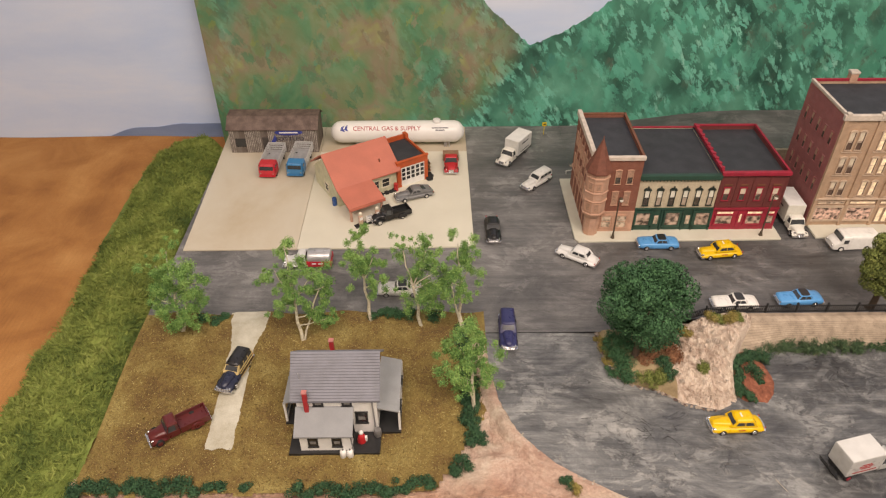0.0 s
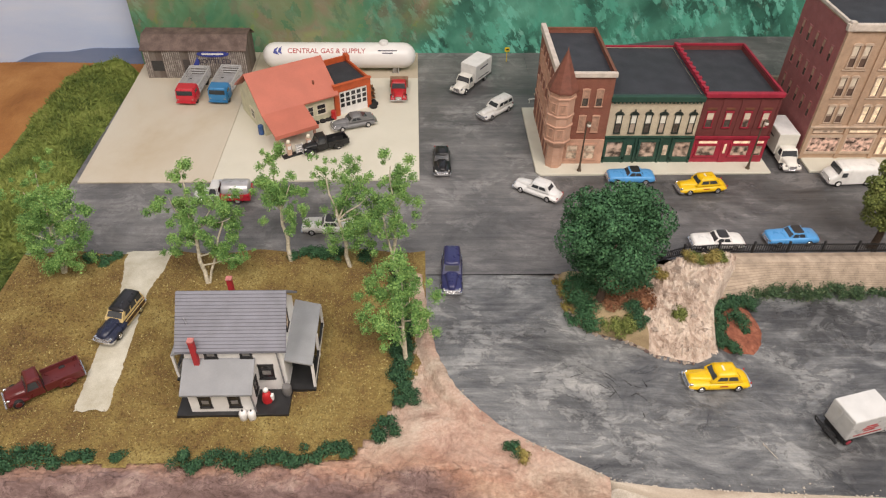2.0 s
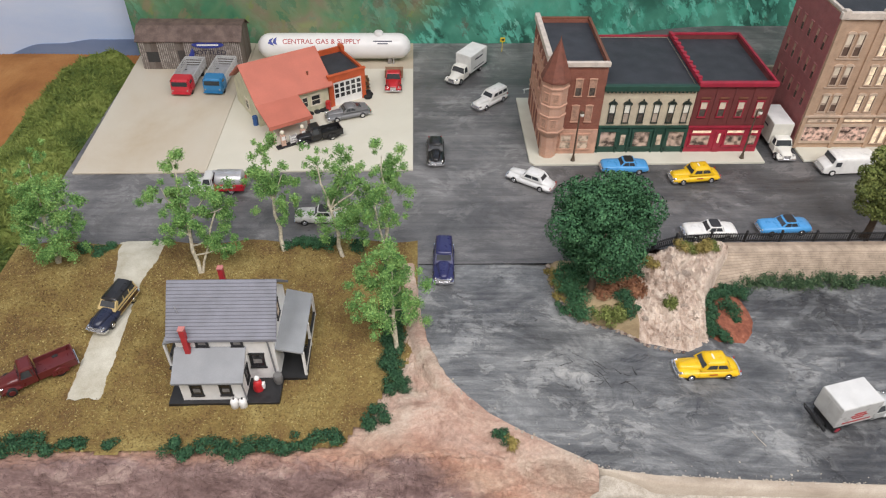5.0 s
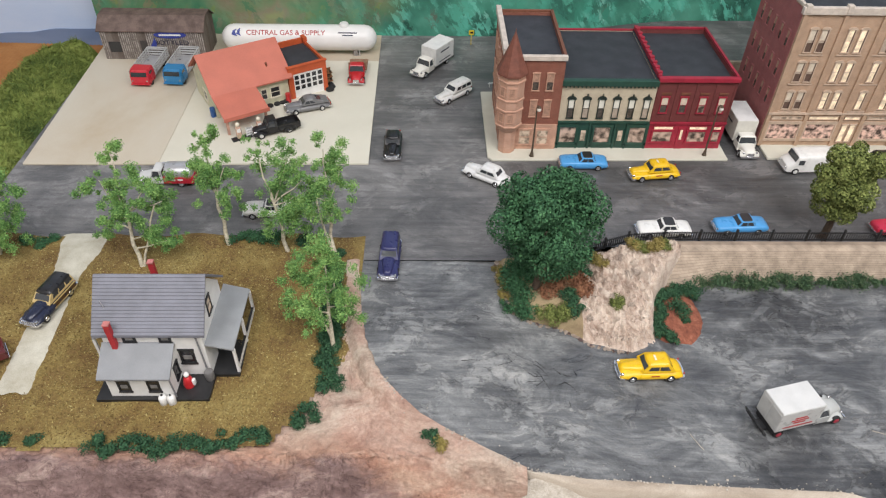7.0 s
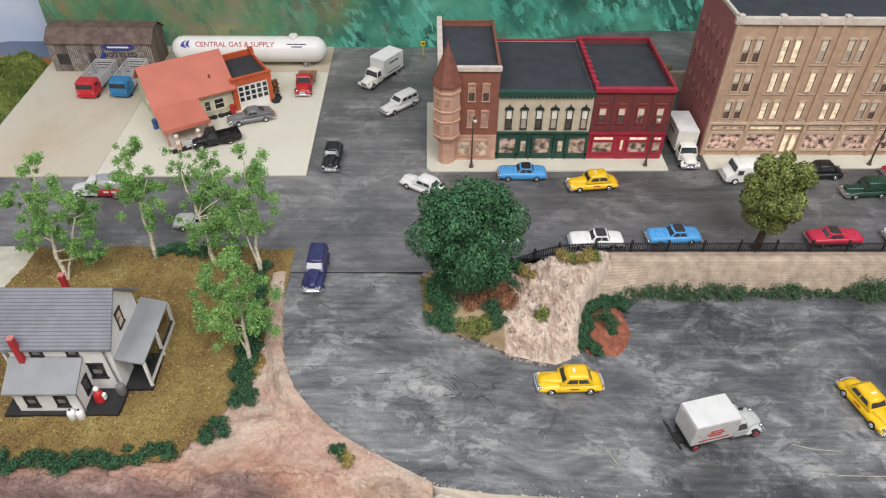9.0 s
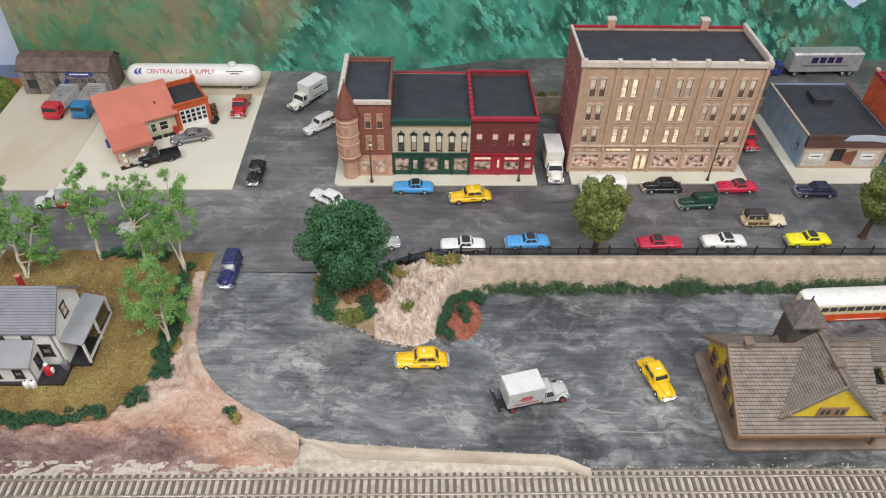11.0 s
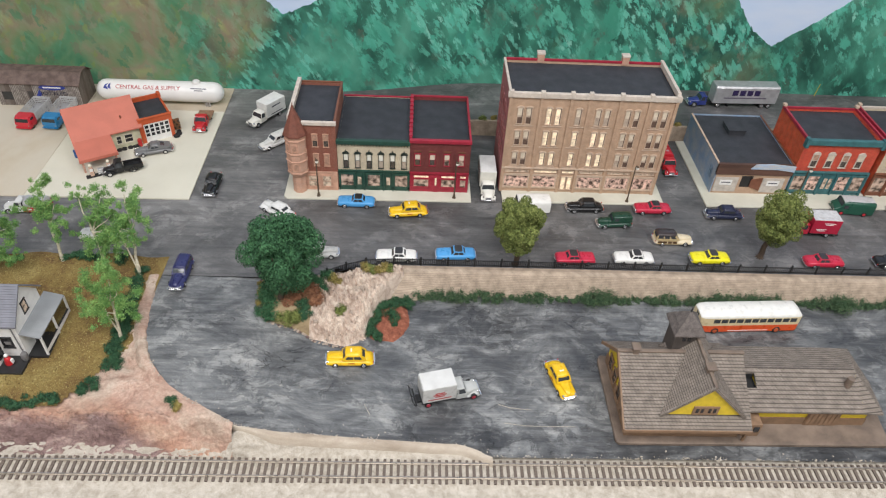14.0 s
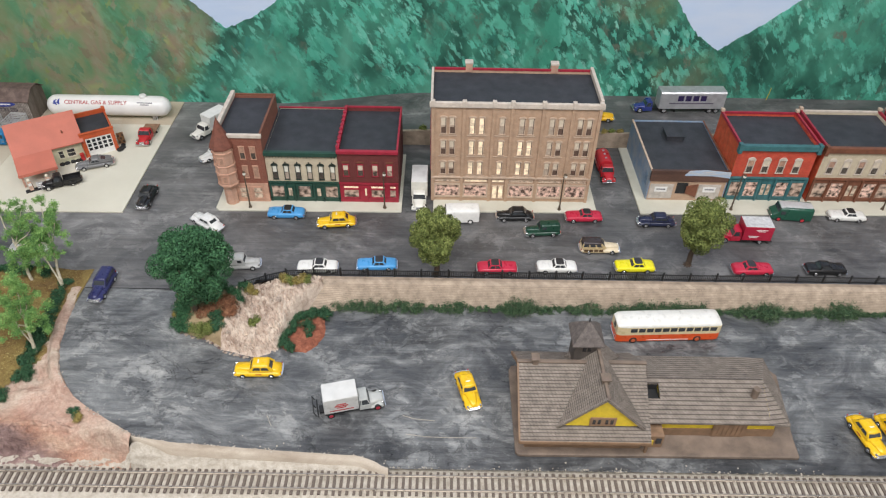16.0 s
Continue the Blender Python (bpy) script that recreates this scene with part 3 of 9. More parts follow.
def letters(name, text, size, m, material, parent, depth=0.0001, label="", width=0.0):
    """Raised lettering in the built-in font, centred at m, facing m's z."""
    cu = bpy.data.curves.new(name, "FONT")
    cu.body, cu.size, cu.extrude, cu.align_x, cu.align_y = text, size, depth, "CENTER", "CENTER"
    tmp = new(name, cu)
    bpy.context.view_layer.update()
    me = bpy.data.meshes.new_from_object(tmp.evaluated_get(bpy.context.evaluated_depsgraph_get()))
    bpy.data.objects.remove(tmp)
    if width:
        xs = [v.co.x for v in me.vertices]
        k = width / (max(xs) - min(xs))
        for v in me.vertices:
            v.co.x *= k
    me.materials.clear()
    me.materials.append(material)
    ob = new(name, me)
    ob.parent = parent
    ob.matrix_basis = m
    if label:
        tagged(ob, label)
    return ob


# ---- the layout's ground ----
def lot_z(x, y=0.0):
    return -0.03 * smooth01((x - 0.18) / 0.34)


FRONT = [(0.098, 0.768), (0.1, 0.74), (0.1025, 0.71), (0.106, 0.685), (0.114, 0.648), (0.127, 0.617), (0.146, 0.591), (0.166, 0.571), (0.192, 0.553), (0.218, 0.539), (0.253, 0.521), (0.3, 0.515), (0.45, 0.5165), (0.52, 0.515), (0.542, 0.507), (0.554, 0.4985), (1.9, 0.4985)]


def along(table, x):
    for (xa, ya), (xb, yb) in zip(table, table[1:]):
        if x <= xb:
            return ya + (yb - ya) * clamp01((x - xa) / (xb - xa))
    return table[-1][1]


def front_x(y):
    """Where the lot's curved edge stands at y."""
    for (xa, ya), (xb, yb) in zip(FRONT, FRONT[1:]):
        if y >= yb:
            return xa + (xb - xa) * clamp01((ya - y) / (ya - yb))
    return FRONT[-1][0]


def rise(x):
    """The back road climbs behind the blocks."""
    return 0.03 * smooth01((x - 0.27) / 0.33)


def lawn_z(x, y):
    return 0.001 - 0.009 * smooth01((0.74 - y) / 0.14) + 0.0012 * noise.noise((x * 30, y * 30, 0))


bm = bmesh.new()
for x0, x1, y0, y1 in ((-0.335, 0.27, 0.767, 1.32), (0.27, 0.345, 0.772, 1.17), (0.345, 0.44, 0.789, 1.17), (0.44, 1.9, 0.7962, 1.17)):
    v = [bm.verts.new(p) for p in ((x0, y0, 0), (x1, y0, 0), (x1, y1, 0), (x0, y1, 0))]
    bm.faces.new(v)
road = solid("road", bm, ASPHALT, "dark grey painted street asphalt with weathered pale streaks and painted-in sheen", "road", kind="structure")
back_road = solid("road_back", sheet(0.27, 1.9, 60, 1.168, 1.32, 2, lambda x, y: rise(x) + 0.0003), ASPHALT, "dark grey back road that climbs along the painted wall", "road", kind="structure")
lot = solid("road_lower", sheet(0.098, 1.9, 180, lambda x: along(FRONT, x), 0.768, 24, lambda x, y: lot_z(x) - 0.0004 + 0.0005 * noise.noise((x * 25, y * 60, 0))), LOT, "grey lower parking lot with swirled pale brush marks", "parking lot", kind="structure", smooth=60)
bm = bmesh.new()
box(0.104, 0.243, 0.7667, 0.7674, -0.001, 0.0003, bm=bm)
solid("trim_road_seam", bm, BLACK, "dark seam between street and lower lot", "road joint", kind="structure")
lawn = solid("ground_lawn", sheet(-0.335, 0.103, 110, 0.535, lambda x: 0.806 + 0.003 * math.sin(x * 60), 70, lambda x, y: lawn_z(x, y), lambda x, y: x < 0.1 - 0.62 * max(0.0, 0.645 - y) + 0.006 * noise.noise((x * 60, y * 60, 4)) + 0.004 * smooth01((y - 0.65) / 0.05) and y > 0.546 + 0.006 * noise.noise((x * 45, y * 45, 6))), LAWN, "brown and olive turf lawn round the white house", "lawn", kind="structure", smooth=60)


def drive_edge(y, s):
    c = -0.197 + (y - 0.60) * -0.01
    return c + s * (0.0165 + 0.010 * smooth01((y - 0.74) / 0.06)) + 0.0018 * noise.noise((y * 60, s, 3)) + 0.0014 * noise.noise((y * 220, s, 5))


bm = bmesh.new()
rows = []
for i in range(91):
    y = 0.600 + 0.207 * i / 90
    a, b = drive_edge(y, -1), drive_edge(y, 1)
    rows.append([bm.verts.new((a + (b - a) * j / 6, y + (0.006 * noise.noise((j * 0.7, 5, 5)) if i == 0 else 0), lawn_z(a + (b - a) * j / 6, y) + (0.0014 if 0 < j < 6 else -0.0006))) for j in range(7)])
for ra, rb in zip(rows, rows[1:]):
    for j in range(6):
        bm.faces.new((ra[j], ra[j + 1], rb[j + 1], rb[j]))
solid("path_drive", bm, DRIVE, "pale gravel drive across the lawn", "driveway", kind="structure", smooth=60)

# paved pads and sidewalks, with real kerb steps
PAD_Z, WALK_Z = 0.0028, 0.0034
solid("pavement_station_pad", prism([(-0.161, 0.939), (0.097, 0.942), (0.0955, 1.214), (-0.161, 1.214)], 0, PAD_Z, bevel=0.0004), CONCRETE, "cream concrete forecourt of the filling station", "pavement", kind="structure")
solid("pavement_tank_pad", prism([(-0.161, 1.2145), (0.0955, 1.2145), (0.095, 1.305), (-0.161, 1.305)], 0, PAD_Z - 0.0006, bevel=0.0004), DIRTPAD, "dusty strip under the white storage tank", "pavement", kind="structure")
solid("pavement_dusty_pad", prism([(-0.326, 0.938), (-0.1615, 0.939), (-0.1615, 1.305), (-0.338, 1.305)], 0, PAD_Z - 0.0003, bevel=0.0004), DIRTPAD, "tan dusty yard in front of the weathered shed", "pavement", kind="structure")
solid("pavement_corner_block", prism([(0.2515, 0.951), (0.551, 0.954), (0.551, 1.125), (0.246, 1.122), (0.246, 0.957)], 0, WALK_Z, bevel=0.0006), WALK, "cream sidewalk slab under the corner shops", "sidewalk", kind="structure")
solid("pavement_hotel", prism([(0.603, 0.957), (0.874, 0.96), (0.8735, 1.11), (0.603, 1.11)], 0, WALK_Z, bevel=0.0006), WALK, "cream sidewalk slab under the tall hotel", "sidewalk", kind="structure")
solid("pavement_east_block", prism([(0.946, 0.96), (1.75, 0.972), (1.75, 1.16), (0.946, 1.16)], 0, WALK_Z, bevel=0.0006), WALK, "cream sidewalk slab under the eastern shops", "sidewalk", kind="structure")

# wall that holds the back road
bm = sheet(0.27, 1.9, 60, 1.163, 1.169, 1, lambda x, y: rise(x) + 0.001)
front = []
for i in range(61):
    x = 0.27 + 1.63 * i / 60
    front.append((bm.verts.new((x, 1.163, -0.001)), bm.verts.new((x, 1.163, rise(x) + 0.001))))
for a, b in zip(front, front[1:]):
    bm.faces.new((a[0], b[0], b[1], a[1]))
solid("wall_back_road", bm, WALLSTONE, "low stone wall that holds the back road", "retaining wall", kind="structure")

# retaining wall along the street above the lot
bm = bmesh.new()
rows = []
for i in range(121):
    f = i / 120
    x = 0.42 + 1.48 * f ** 1.6
    w = 0.0015 * noise.noise((x * 20, 0, 0))
    sweep = 0.03 * smooth01((0.505 - x) / 0.085)
    prof = ((0.7655, -0.034), (0.7675 + w, -0.03), (0.7745 + w, -0.0155), (0.782 + w * 0.5, -0.0005), (0.7845, 0.0018), (0.7968, 0.0022), (0.7975, -0.002))
    rows.append([bm.verts.new((x, y - sweep * clamp01(-z / 0.03) ** 1.3, z)) for y, z in prof])
for a, b in zip(rows, rows[1:]):
    for j in range(6):
        bm.faces.new((a[j], b[j], b[j + 1], a[j + 1]))
bm.faces.new(rows[0])
solid("wall_street", bm, WALLSTONE, "tan stone retaining wall with a plain coping", "retaining wall", kind="structure", smooth=40)


# left bank, field and rocky front
def bank_z(x, y):
    s = clamp01((x + 0.468 + 0.035 * noise.noise((y * 9, 1, 0)) + 0.012 * noise.noise((y * 40, x * 40, 3))) / 0.13)
    return -0.036 + 0.002 * noise.noise((x * 50, y * 50, 0)) + 0.042 * math.sin(math.pi * min(1.0, s * 0.83)) ** 0.8 * (1 + 0.4 * noise.noise((x * 22, y * 14, 2)) + 0.25 * noise.noise((x * 60, y * 50, 8)))


solid("ground_bank", sheet(-0.48, -0.334, 40, 0.42, 1.255, 160, bank_z), LEAF_HEDGE, "grassy green bank beside the ploughed field", "grass bank", kind="structure", smooth=70)
solid("ground_field", sheet(-1.35, -0.33, 420, 0.2, 1.345, 40, lambda x, y: -0.036 + 0.0009 * math.sin((x * 0.92 + y * 0.39) * 1050) + 0.006 * noise.noise((x * 4, y * 4, 9))), FIELD, "orange-brown ploughed field with fine furrows", "field", kind="structure", smooth=80)


def cliff_z(x, y):
    n1, n2 = noise.noise((x * 18, y * 30, 1)), noise.noise((x * 70, y * 90, 2))
    top = lawn_z(x, max(y, 0.56)) - 0.001
    lip = 0.527 + 0.008 * n1 + 0.012 * smooth01((x - 0.1) / 0.1) * 0
    lip -= 0.006 * smooth01((x - 0.05) / 0.15)
    z = top - (top + 0.04) * smooth01((lip + 0.010 - y) / 0.026)
    bare = smooth01((x - 0.06) / 0.04) * smooth01((y - 0.52) / 0.03)
    z = z + 0.003 * n1 + 0.0028 * n2 + 0.0022 * abs(noise.noise((x * 180, y * 220, 5))) - 0.0025 + bare * 0.0035
    face = smooth01((0.546 - y) / 0.014)
    z += face * (0.011 * (0.35 - abs(noise.noise((x * 34, y * 70, 21)))) + 0.008 * (0.3 - abs(noise.noise((x * 95, y * 150, 22)))) + 0.0035 * noise.noise((x * 260, y * 300, 23)))
    if x > 0.07:
        k = smooth01((x - 0.07) / 0.03) * smooth01((y - along(FRONT, max(x, 0.1)) + 0.03) / 0.028)
        z = z * (1 - k) + (lot_z(x) + 0.0016 + 0.0012 * n1 + 0.0008 * n2) * k
    return z


def bank_edge(x):
    if x < 0.055:
        return 0.575
    if x < 0.1:
        return 0.575 + (x - 0.055) * 3.7
    return along(FRONT, x) + 0.0015


solid("ground_rocky_bank", sheet(-0.5, 0.252, 420, 0.497, bank_edge, 96, cliff_z), BANK, "pink and mauve painted plaster bank above the railway", "rock bank", kind="structure", smooth=40)


def lip_z(x, y):
    """The crumbled plaster lip that rounds from the lawn down to the lot."""
    u = x - front_x(y)
    n1, n2 = noise.noise((x * 130, y * 90, 3)), noise.noise((x * 320, y * 320, 8))
    f = smooth01((u + 0.022) / 0.016)
    z = (lawn_z(x, y) - 0.003) * (1 - f) + (lot_z(x) + 0.0026) * f + 0.0013 * n1 + 0.0009 * n2
    return z - 0.0065 * smooth01((u - 0.0004 - 0.0016 * n1) / 0.0035)


bm = bmesh.new()
rows = []
for i in range(121):
    y = 0.588 + 0.178 * i / 120
    rows.append([bm.verts.new((x, y, lip_z(x, y))) for x in (front_x(y) - 0.026 + 0.03 * j / 22 for j in range(23))])
for a, b in zip(rows, rows[1:]):
    for j in range(22):
        bm.faces.new((a[j], a[j + 1], b[j + 1], b[j]))
solid("ground_lot_lip", bm, BANK, "crumbling pink plaster lip between lawn and lot", "rock bank", kind="structure", smooth=50)
# cast kerb along the lot's front
bm = bmesh.new()
rows = []
for i in range(40):
    x = 0.232 + 0.326 * i / 39
    y, z = along(FRONT, x), lot_z(x)
    f = smooth01(i / 9)
    t = 0.0028 * (1 - 0.4 * (i / 39)) + 0.0006 * noise.noise((x * 120, 0, 0))
    rows.append([bm.verts.new(p) for p in ((x, y + 0.001, z - 0.004), (x, y - 0.0005, z + t * f - 0.001 * (1 - f)), (x, y - 0.0004 - 0.0056 * f, z + t * f - 0.001 * (1 - f)), (x, y - 0.0006 - 0.008 * f, z + t - 0.002 - 0.003 * (1 - f)), (x, y - 0.001 - 0.011 * f, -0.042))])
for a, b in zip(rows, rows[1:]):
    for j in range(4):
        bm.faces.new((a[j], b[j], b[j + 1], a[j + 1]))
bm.faces.new(rows[-1])
bm.faces.new(rows[0][::-1])
bmesh.ops.recalc_face_normals(bm, faces=bm.faces[:])
solid("kerb_lot", bm, KERB, "low tan cast kerb wall along the lot", "kerb", kind="structure", smooth=50)
solid("ground_ballast", sheet(-1.35, 1.9, 420, 0.28, 0.517, 36, lambda x, y: -0.0385 + 0.0012 * noise.noise((x * 130, y * 130, 0)) + 0.0025 * smooth01((0.024 - abs(y - 0.4815)) / 0.012) + (lot_z(x) + 0.0335) * smooth01((y - 0.4965) / 0.012) * smooth01((x - 0.236) / 0.02) * smooth01((0.56 - x) / 0.03)), BALLAST, "cream ballast beside the railway", "ballast", kind="structure", smooth=70)
solid("ground_tabletop", box(-1.35, 1.9, 0.28, 1.345, -0.1, -0.043), STATION_BROWN, "wooden deck under the model landscape", "table", kind="structure")

# ---- painted wall and the room ----
WALL_Y = 1.31
solid("wall_room_back", box(-1.6, 2.6, 1.346, 1.4, -0.95, CEIL), SKY, "wall painted as a pale blue sky", "wall", kind="structure")
solid("wall_mural", box(-0.357, 1.95, WALL_Y, WALL_Y + 0.012, -0.1, 0.75), SKY, "backdrop board painted with sky over the mountains", "backdrop", kind="structure")


RIDGE = [(-0.4, 0.37), (0.02, 0.35), (0.08, 0.28), (0.122, 0.235), (0.162, 0.195), (0.206, 0.156), (0.25, 0.174), (0.3, 0.204), (0.339, 0.234), (0.45, 0.33), (0.6, 0.36), (0.93, 0.36), (1.0, 0.285), (1.041, 0.226), (1.081, 0.174), (1.112, 0.145), (1.142, 0.129), (1.168, 0.151), (1.212, 0.181), (1.269, 0.23), (1.36, 0.32), (2.0, 0.34)]


def ridge(x):
    """The painted skyline of the wooded mountains: tall hills with two notches and a leafy edge."""
    return along(RIDGE, x) + 0.004 * noise.noise((x * 40, 0, 5)) + 0.0035 * noise.noise((x * 150, 0, 7)) + 0.003 * abs(noise.noise((x * 420, 0, 9)))


bm = bmesh.new()
cols = []
for i in range(1801):
    x = -0.357 + 2.3 * i / 1800
    cols.append([bm.verts.new((x, WALL_Y - 0.0016, -0.05)), bm.verts.new((x, WALL_Y - 0.0016, ridge(x))), bm.verts.new((x, WALL_Y + 0.001, ridge(x)))])
for a, b in zip(cols, cols[1:]):
    for j in range(2):
        bm.faces.new((a[j], b[j], b[j + 1], a[j + 1]))
mural = solid("backdrop_mountains", bm, HAZE, "painted green wooded mountains with dabbed brush strokes", "backdrop", kind="structure")


def mural_paint():
    m = bpy.data.materials.new("mural_paint")
    m.use_nodes = True
    nt = m.node_tree
    n, l = nt.nodes, nt.links
    b = n["Principled BSDF"]
    tc = n.new("ShaderNodeTexCoord")

    def nz(scale, detail, stretch, rot=0.0, dist=0.5, off=0.0):
        mp, q = n.new("ShaderNodeMapping"), n.new("ShaderNodeTexNoise")
        mp.inputs["Scale"].default_value, mp.inputs["Rotation"].default_value, mp.inputs["Location"].default_value = stretch, (0, rot, 0), (off, 0, off)
        l.new(tc.outputs["Object"], mp.inputs[0])
        l.new(mp.outputs[0], q.inputs["Vector"])
        q.inputs["Scale"].default_value, q.inputs["Detail"].default_value, q.inputs["Distortion"].default_value = scale, detail, dist
        return q.outputs[0]

    def ramp(src, stops):
        r = n.new("ShaderNodeValToRGB")
        while len(r.color_ramp.elements) < len(stops):
            r.color_ramp.elements.new(0.5)
        for e, (p, c) in zip(r.color_ramp.elements, stops):
            e.position, e.color = p, (*c, 1)
        l.new(src, r.inputs[0])
        return r.outputs[0]

    def mix(fac, a, c):
        q = n.new("ShaderNodeMix")
        q.data_type = "RGBA"
        l.new(fac, q.inputs[0])
        l.new(a, q.inputs[6])
        l.new(c, q.inputs[7])
        return q.outputs[2]

    def dab(sx, sz, turn, cover, off):
        """Loose brush dabs of sx by sz per metre: their mask and a random value each."""
        vm, warp, vsum, vo, vs = n.new("ShaderNodeMapping"), n.new("ShaderNodeTexNoise"), n.new("ShaderNodeVectorMath"), n.new("ShaderNodeTexVoronoi"), n.new("ShaderNodeSeparateColor")
        turned = n.new("ShaderNodeMapping")
        turned.inputs["Rotation"].default_value, turned.inputs["Location"].default_value = (0, turn, 0), (off, 0, off)
        l.new(tc.outputs["Object"], turned.inputs[0])
        vm.inputs["Scale"].default_value = (sx, 1, sz)
        l.new(turned.outputs[0], vm.inputs[0])
        warp.inputs["Scale"].default_value, warp.inputs["Detail"].default_value, warp.inputs["Roughness"].default_value = 1.0, 9, 0.72
        l.new(vm.outputs[0], warp.inputs["Vector"])
        vsum.operation = "MULTIPLY_ADD"
        vsum.inputs[1].default_value = (3.4, 0, 3.4)
        l.new(warp.outputs["Color"], vsum.inputs[0])
        l.new(vm.outputs[0], vsum.inputs[2])
        vo.inputs["Scale"].default_value = 1.0
        l.new(vsum.outputs[0], vo.inputs["Vector"])
        l.new(vo.outputs["Color"], vs.inputs[0])
        shape_of = ramp(vo.outputs["Distance"], [(0.5, (1, 1, 1)), (0.62, (0, 0, 0))])
        chosen = ramp(vs.outputs[0], [(1 - cover, (0, 0, 0)), (1 - cover + 0.03, (1, 1, 1))])
        return calc(nt, "MULTIPLY", shape_of, chosen), vs.outputs[1]

    def lay(under, mask, colour):
        return mix(calc(nt, "MULTIPLY", mask, 0.9), under, colour)

    ground = nz(9, 8, (1.1, 1, 0.9), 0.3, 0.4, 5.0)
    lift = nz(4, 3, (1, 1, 1), 0, 0.3, 17.0)
    green = ramp(ground, [(0.36, (0.014, 0.08, 0.056)), (0.45, (0.034, 0.155, 0.108)), (0.55, (0.06, 0.255, 0.175)), (0.66, (0.11, 0.36, 0.258))])
    heights = ground
    for sx, sz, turn, cover, off, tints in (
            (46, 30, 0.4, 0.5, 1.0, [(0.0, (0.014, 0.075, 0.052)), (0.5, (0.03, 0.13, 0.092)), (1.0, (0.15, 0.14, 0.105))]),
            (40, 22, -0.35, 0.5, 4.0, [(0.0, (0.045, 0.27, 0.18)), (0.6, (0.07, 0.35, 0.24)), (1.0, (0.04, 0.23, 0.18))]),
            (74, 34, 0.7, 0.55, 7.0, [(0.0, (0.07, 0.38, 0.27)), (0.7, (0.12, 0.46, 0.33)), (1.0, (0.03, 0.13, 0.095))]),
            (120, 50, 0.55, 0.5, 12.0, [(0.0, (0.1, 0.46, 0.34)), (0.7, (0.18, 0.56, 0.43)), (1.0, (0.26, 0.6, 0.48))])):
        mask, pick = dab(sx, sz, turn, cover, off)
        mask = calc(nt, "MULTIPLY", mask, ramp(nz(11, 6, (1.2, 1, 0.8), 0.5, 0.6, off + 20), [(0.44, (0.08, 0.08, 0.08)), (0.55, (1, 1, 1))]))
        green = lay(green, mask, ramp(pick, tints))
        heights = calc(nt, "MULTIPLY_ADD", mask, 0.35, heights)
    dabs = heights
    olive = ramp(nz(13, 10, (1, 1, 0.8), 0.3, 0.8, 3.0), [(0.3, (0.06, 0.2, 0.1)), (0.42, (0.12, 0.25, 0.12)), (0.52, (0.21, 0.25, 0.125)), (0.62, (0.29, 0.22, 0.145)), (0.74, (0.33, 0.36, 0.13))])
    for sx, sz, turn, cover, off, tints in (
            (75, 42, 0.5, 0.34, 31.0, [(0.0, (0.05, 0.2, 0.1)), (0.5, (0.22, 0.15, 0.1)), (1.0, (0.16, 0.23, 0.08))]),
            (110, 60, -0.5, 0.2, 37.0, [(0.0, (0.24, 0.3, 0.07)), (0.5, (0.3, 0.21, 0.14)), (1.0, (0.09, 0.32, 0.2))])):
        mask, pick = dab(sx, sz, turn, cover, off)
        olive = lay(olive, calc(nt, "MULTIPLY", mask, 0.75), ramp(pick, tints))
    sp = n.new("ShaderNodeSeparateXYZ")
    l.new(tc.outputs["Object"], sp.inputs[0])
    side = n.new("ShaderNodeMapRange")
    side.inputs[1].default_value, side.inputs[2].default_value, side.inputs[3].default_value, side.inputs[4].default_value = 0.22, -0.05, -0.12, 0.22
    l.new(sp.outputs[0], side.inputs[0])
    sm = n.new("ShaderNodeMath")
    l.new(nz(5, 4, (1, 1, 1), 0, 0.6, 7.0), sm.inputs[0])
    l.new(side.outputs[0], sm.inputs[1])
    zone = ramp(sm.outputs[0], [(0.47, (0, 0, 0)), (0.66, (0.85, 0.85, 0.85))])
    shade = ramp(nz(7, 3, (1, 1, 1), 0, 0.3, 11.0), [(0.3, (0.76, 0.79, 0.79)), (0.58, (1, 1, 1))])
    c = mix(zone, green, olive)
    mul = n.new("ShaderNodeMix")
    mul.data_type, mul.blend_type = "RGBA", "MULTIPLY"
    mul.inputs[0].default_value = 0.8
    l.new(c, mul.inputs[6])
    l.new(shade, mul.inputs[7])
    l.new(mul.outputs[2], b.inputs["Base Color"])
    b.inputs["Roughness"].default_value = 0.55
    bp = n.new("ShaderNodeBump")
    bp.inputs["Strength"].default_value, bp.inputs["Distance"].default_value = 0.25, 0.001
    l.new(dabs, bp.inputs["Height"])
    l.new(bp.outputs[0], b.inputs["Normal"])
    return m


mural.data.materials[0] = mural_paint()
bm = bmesh.new()
cols = []
for i in range(121):
    x = -1.3 + 1.0 * i / 120
    top = -0.05 + 0.033 * smooth01((x + 0.63) / 0.1) + 0.007 * smooth01((x + 0.5) / 0.06) + 0.004 * noise.noise((x * 14, 0, 0))
    cols.append([bm.verts.new((x, 1.3455, -0.05)), bm.verts.new((x, 1.3448, top)), bm.verts.new((x, 1.346, top))])
for a, b in zip(cols, cols[1:]):
    for j in range(2):
        bm.faces.new((a[j], b[j], b[j + 1], a[j + 1]))
solid("backdrop_far_hills", bm, HAZE, "painted line of blue far hills", "backdrop", kind="structure")
ROOMWALL = mat("room_wall_paint", (0.5, 0.485, 0.45), 0.8, 0, 0.06, 3, 60, 0.05)
solid("wall_room_left", box(-1.66, -1.6, -2.2, 1.4, -0.95, CEIL), ROOMWALL, "plain pale wall of the exhibition room", "wall", kind="structure")
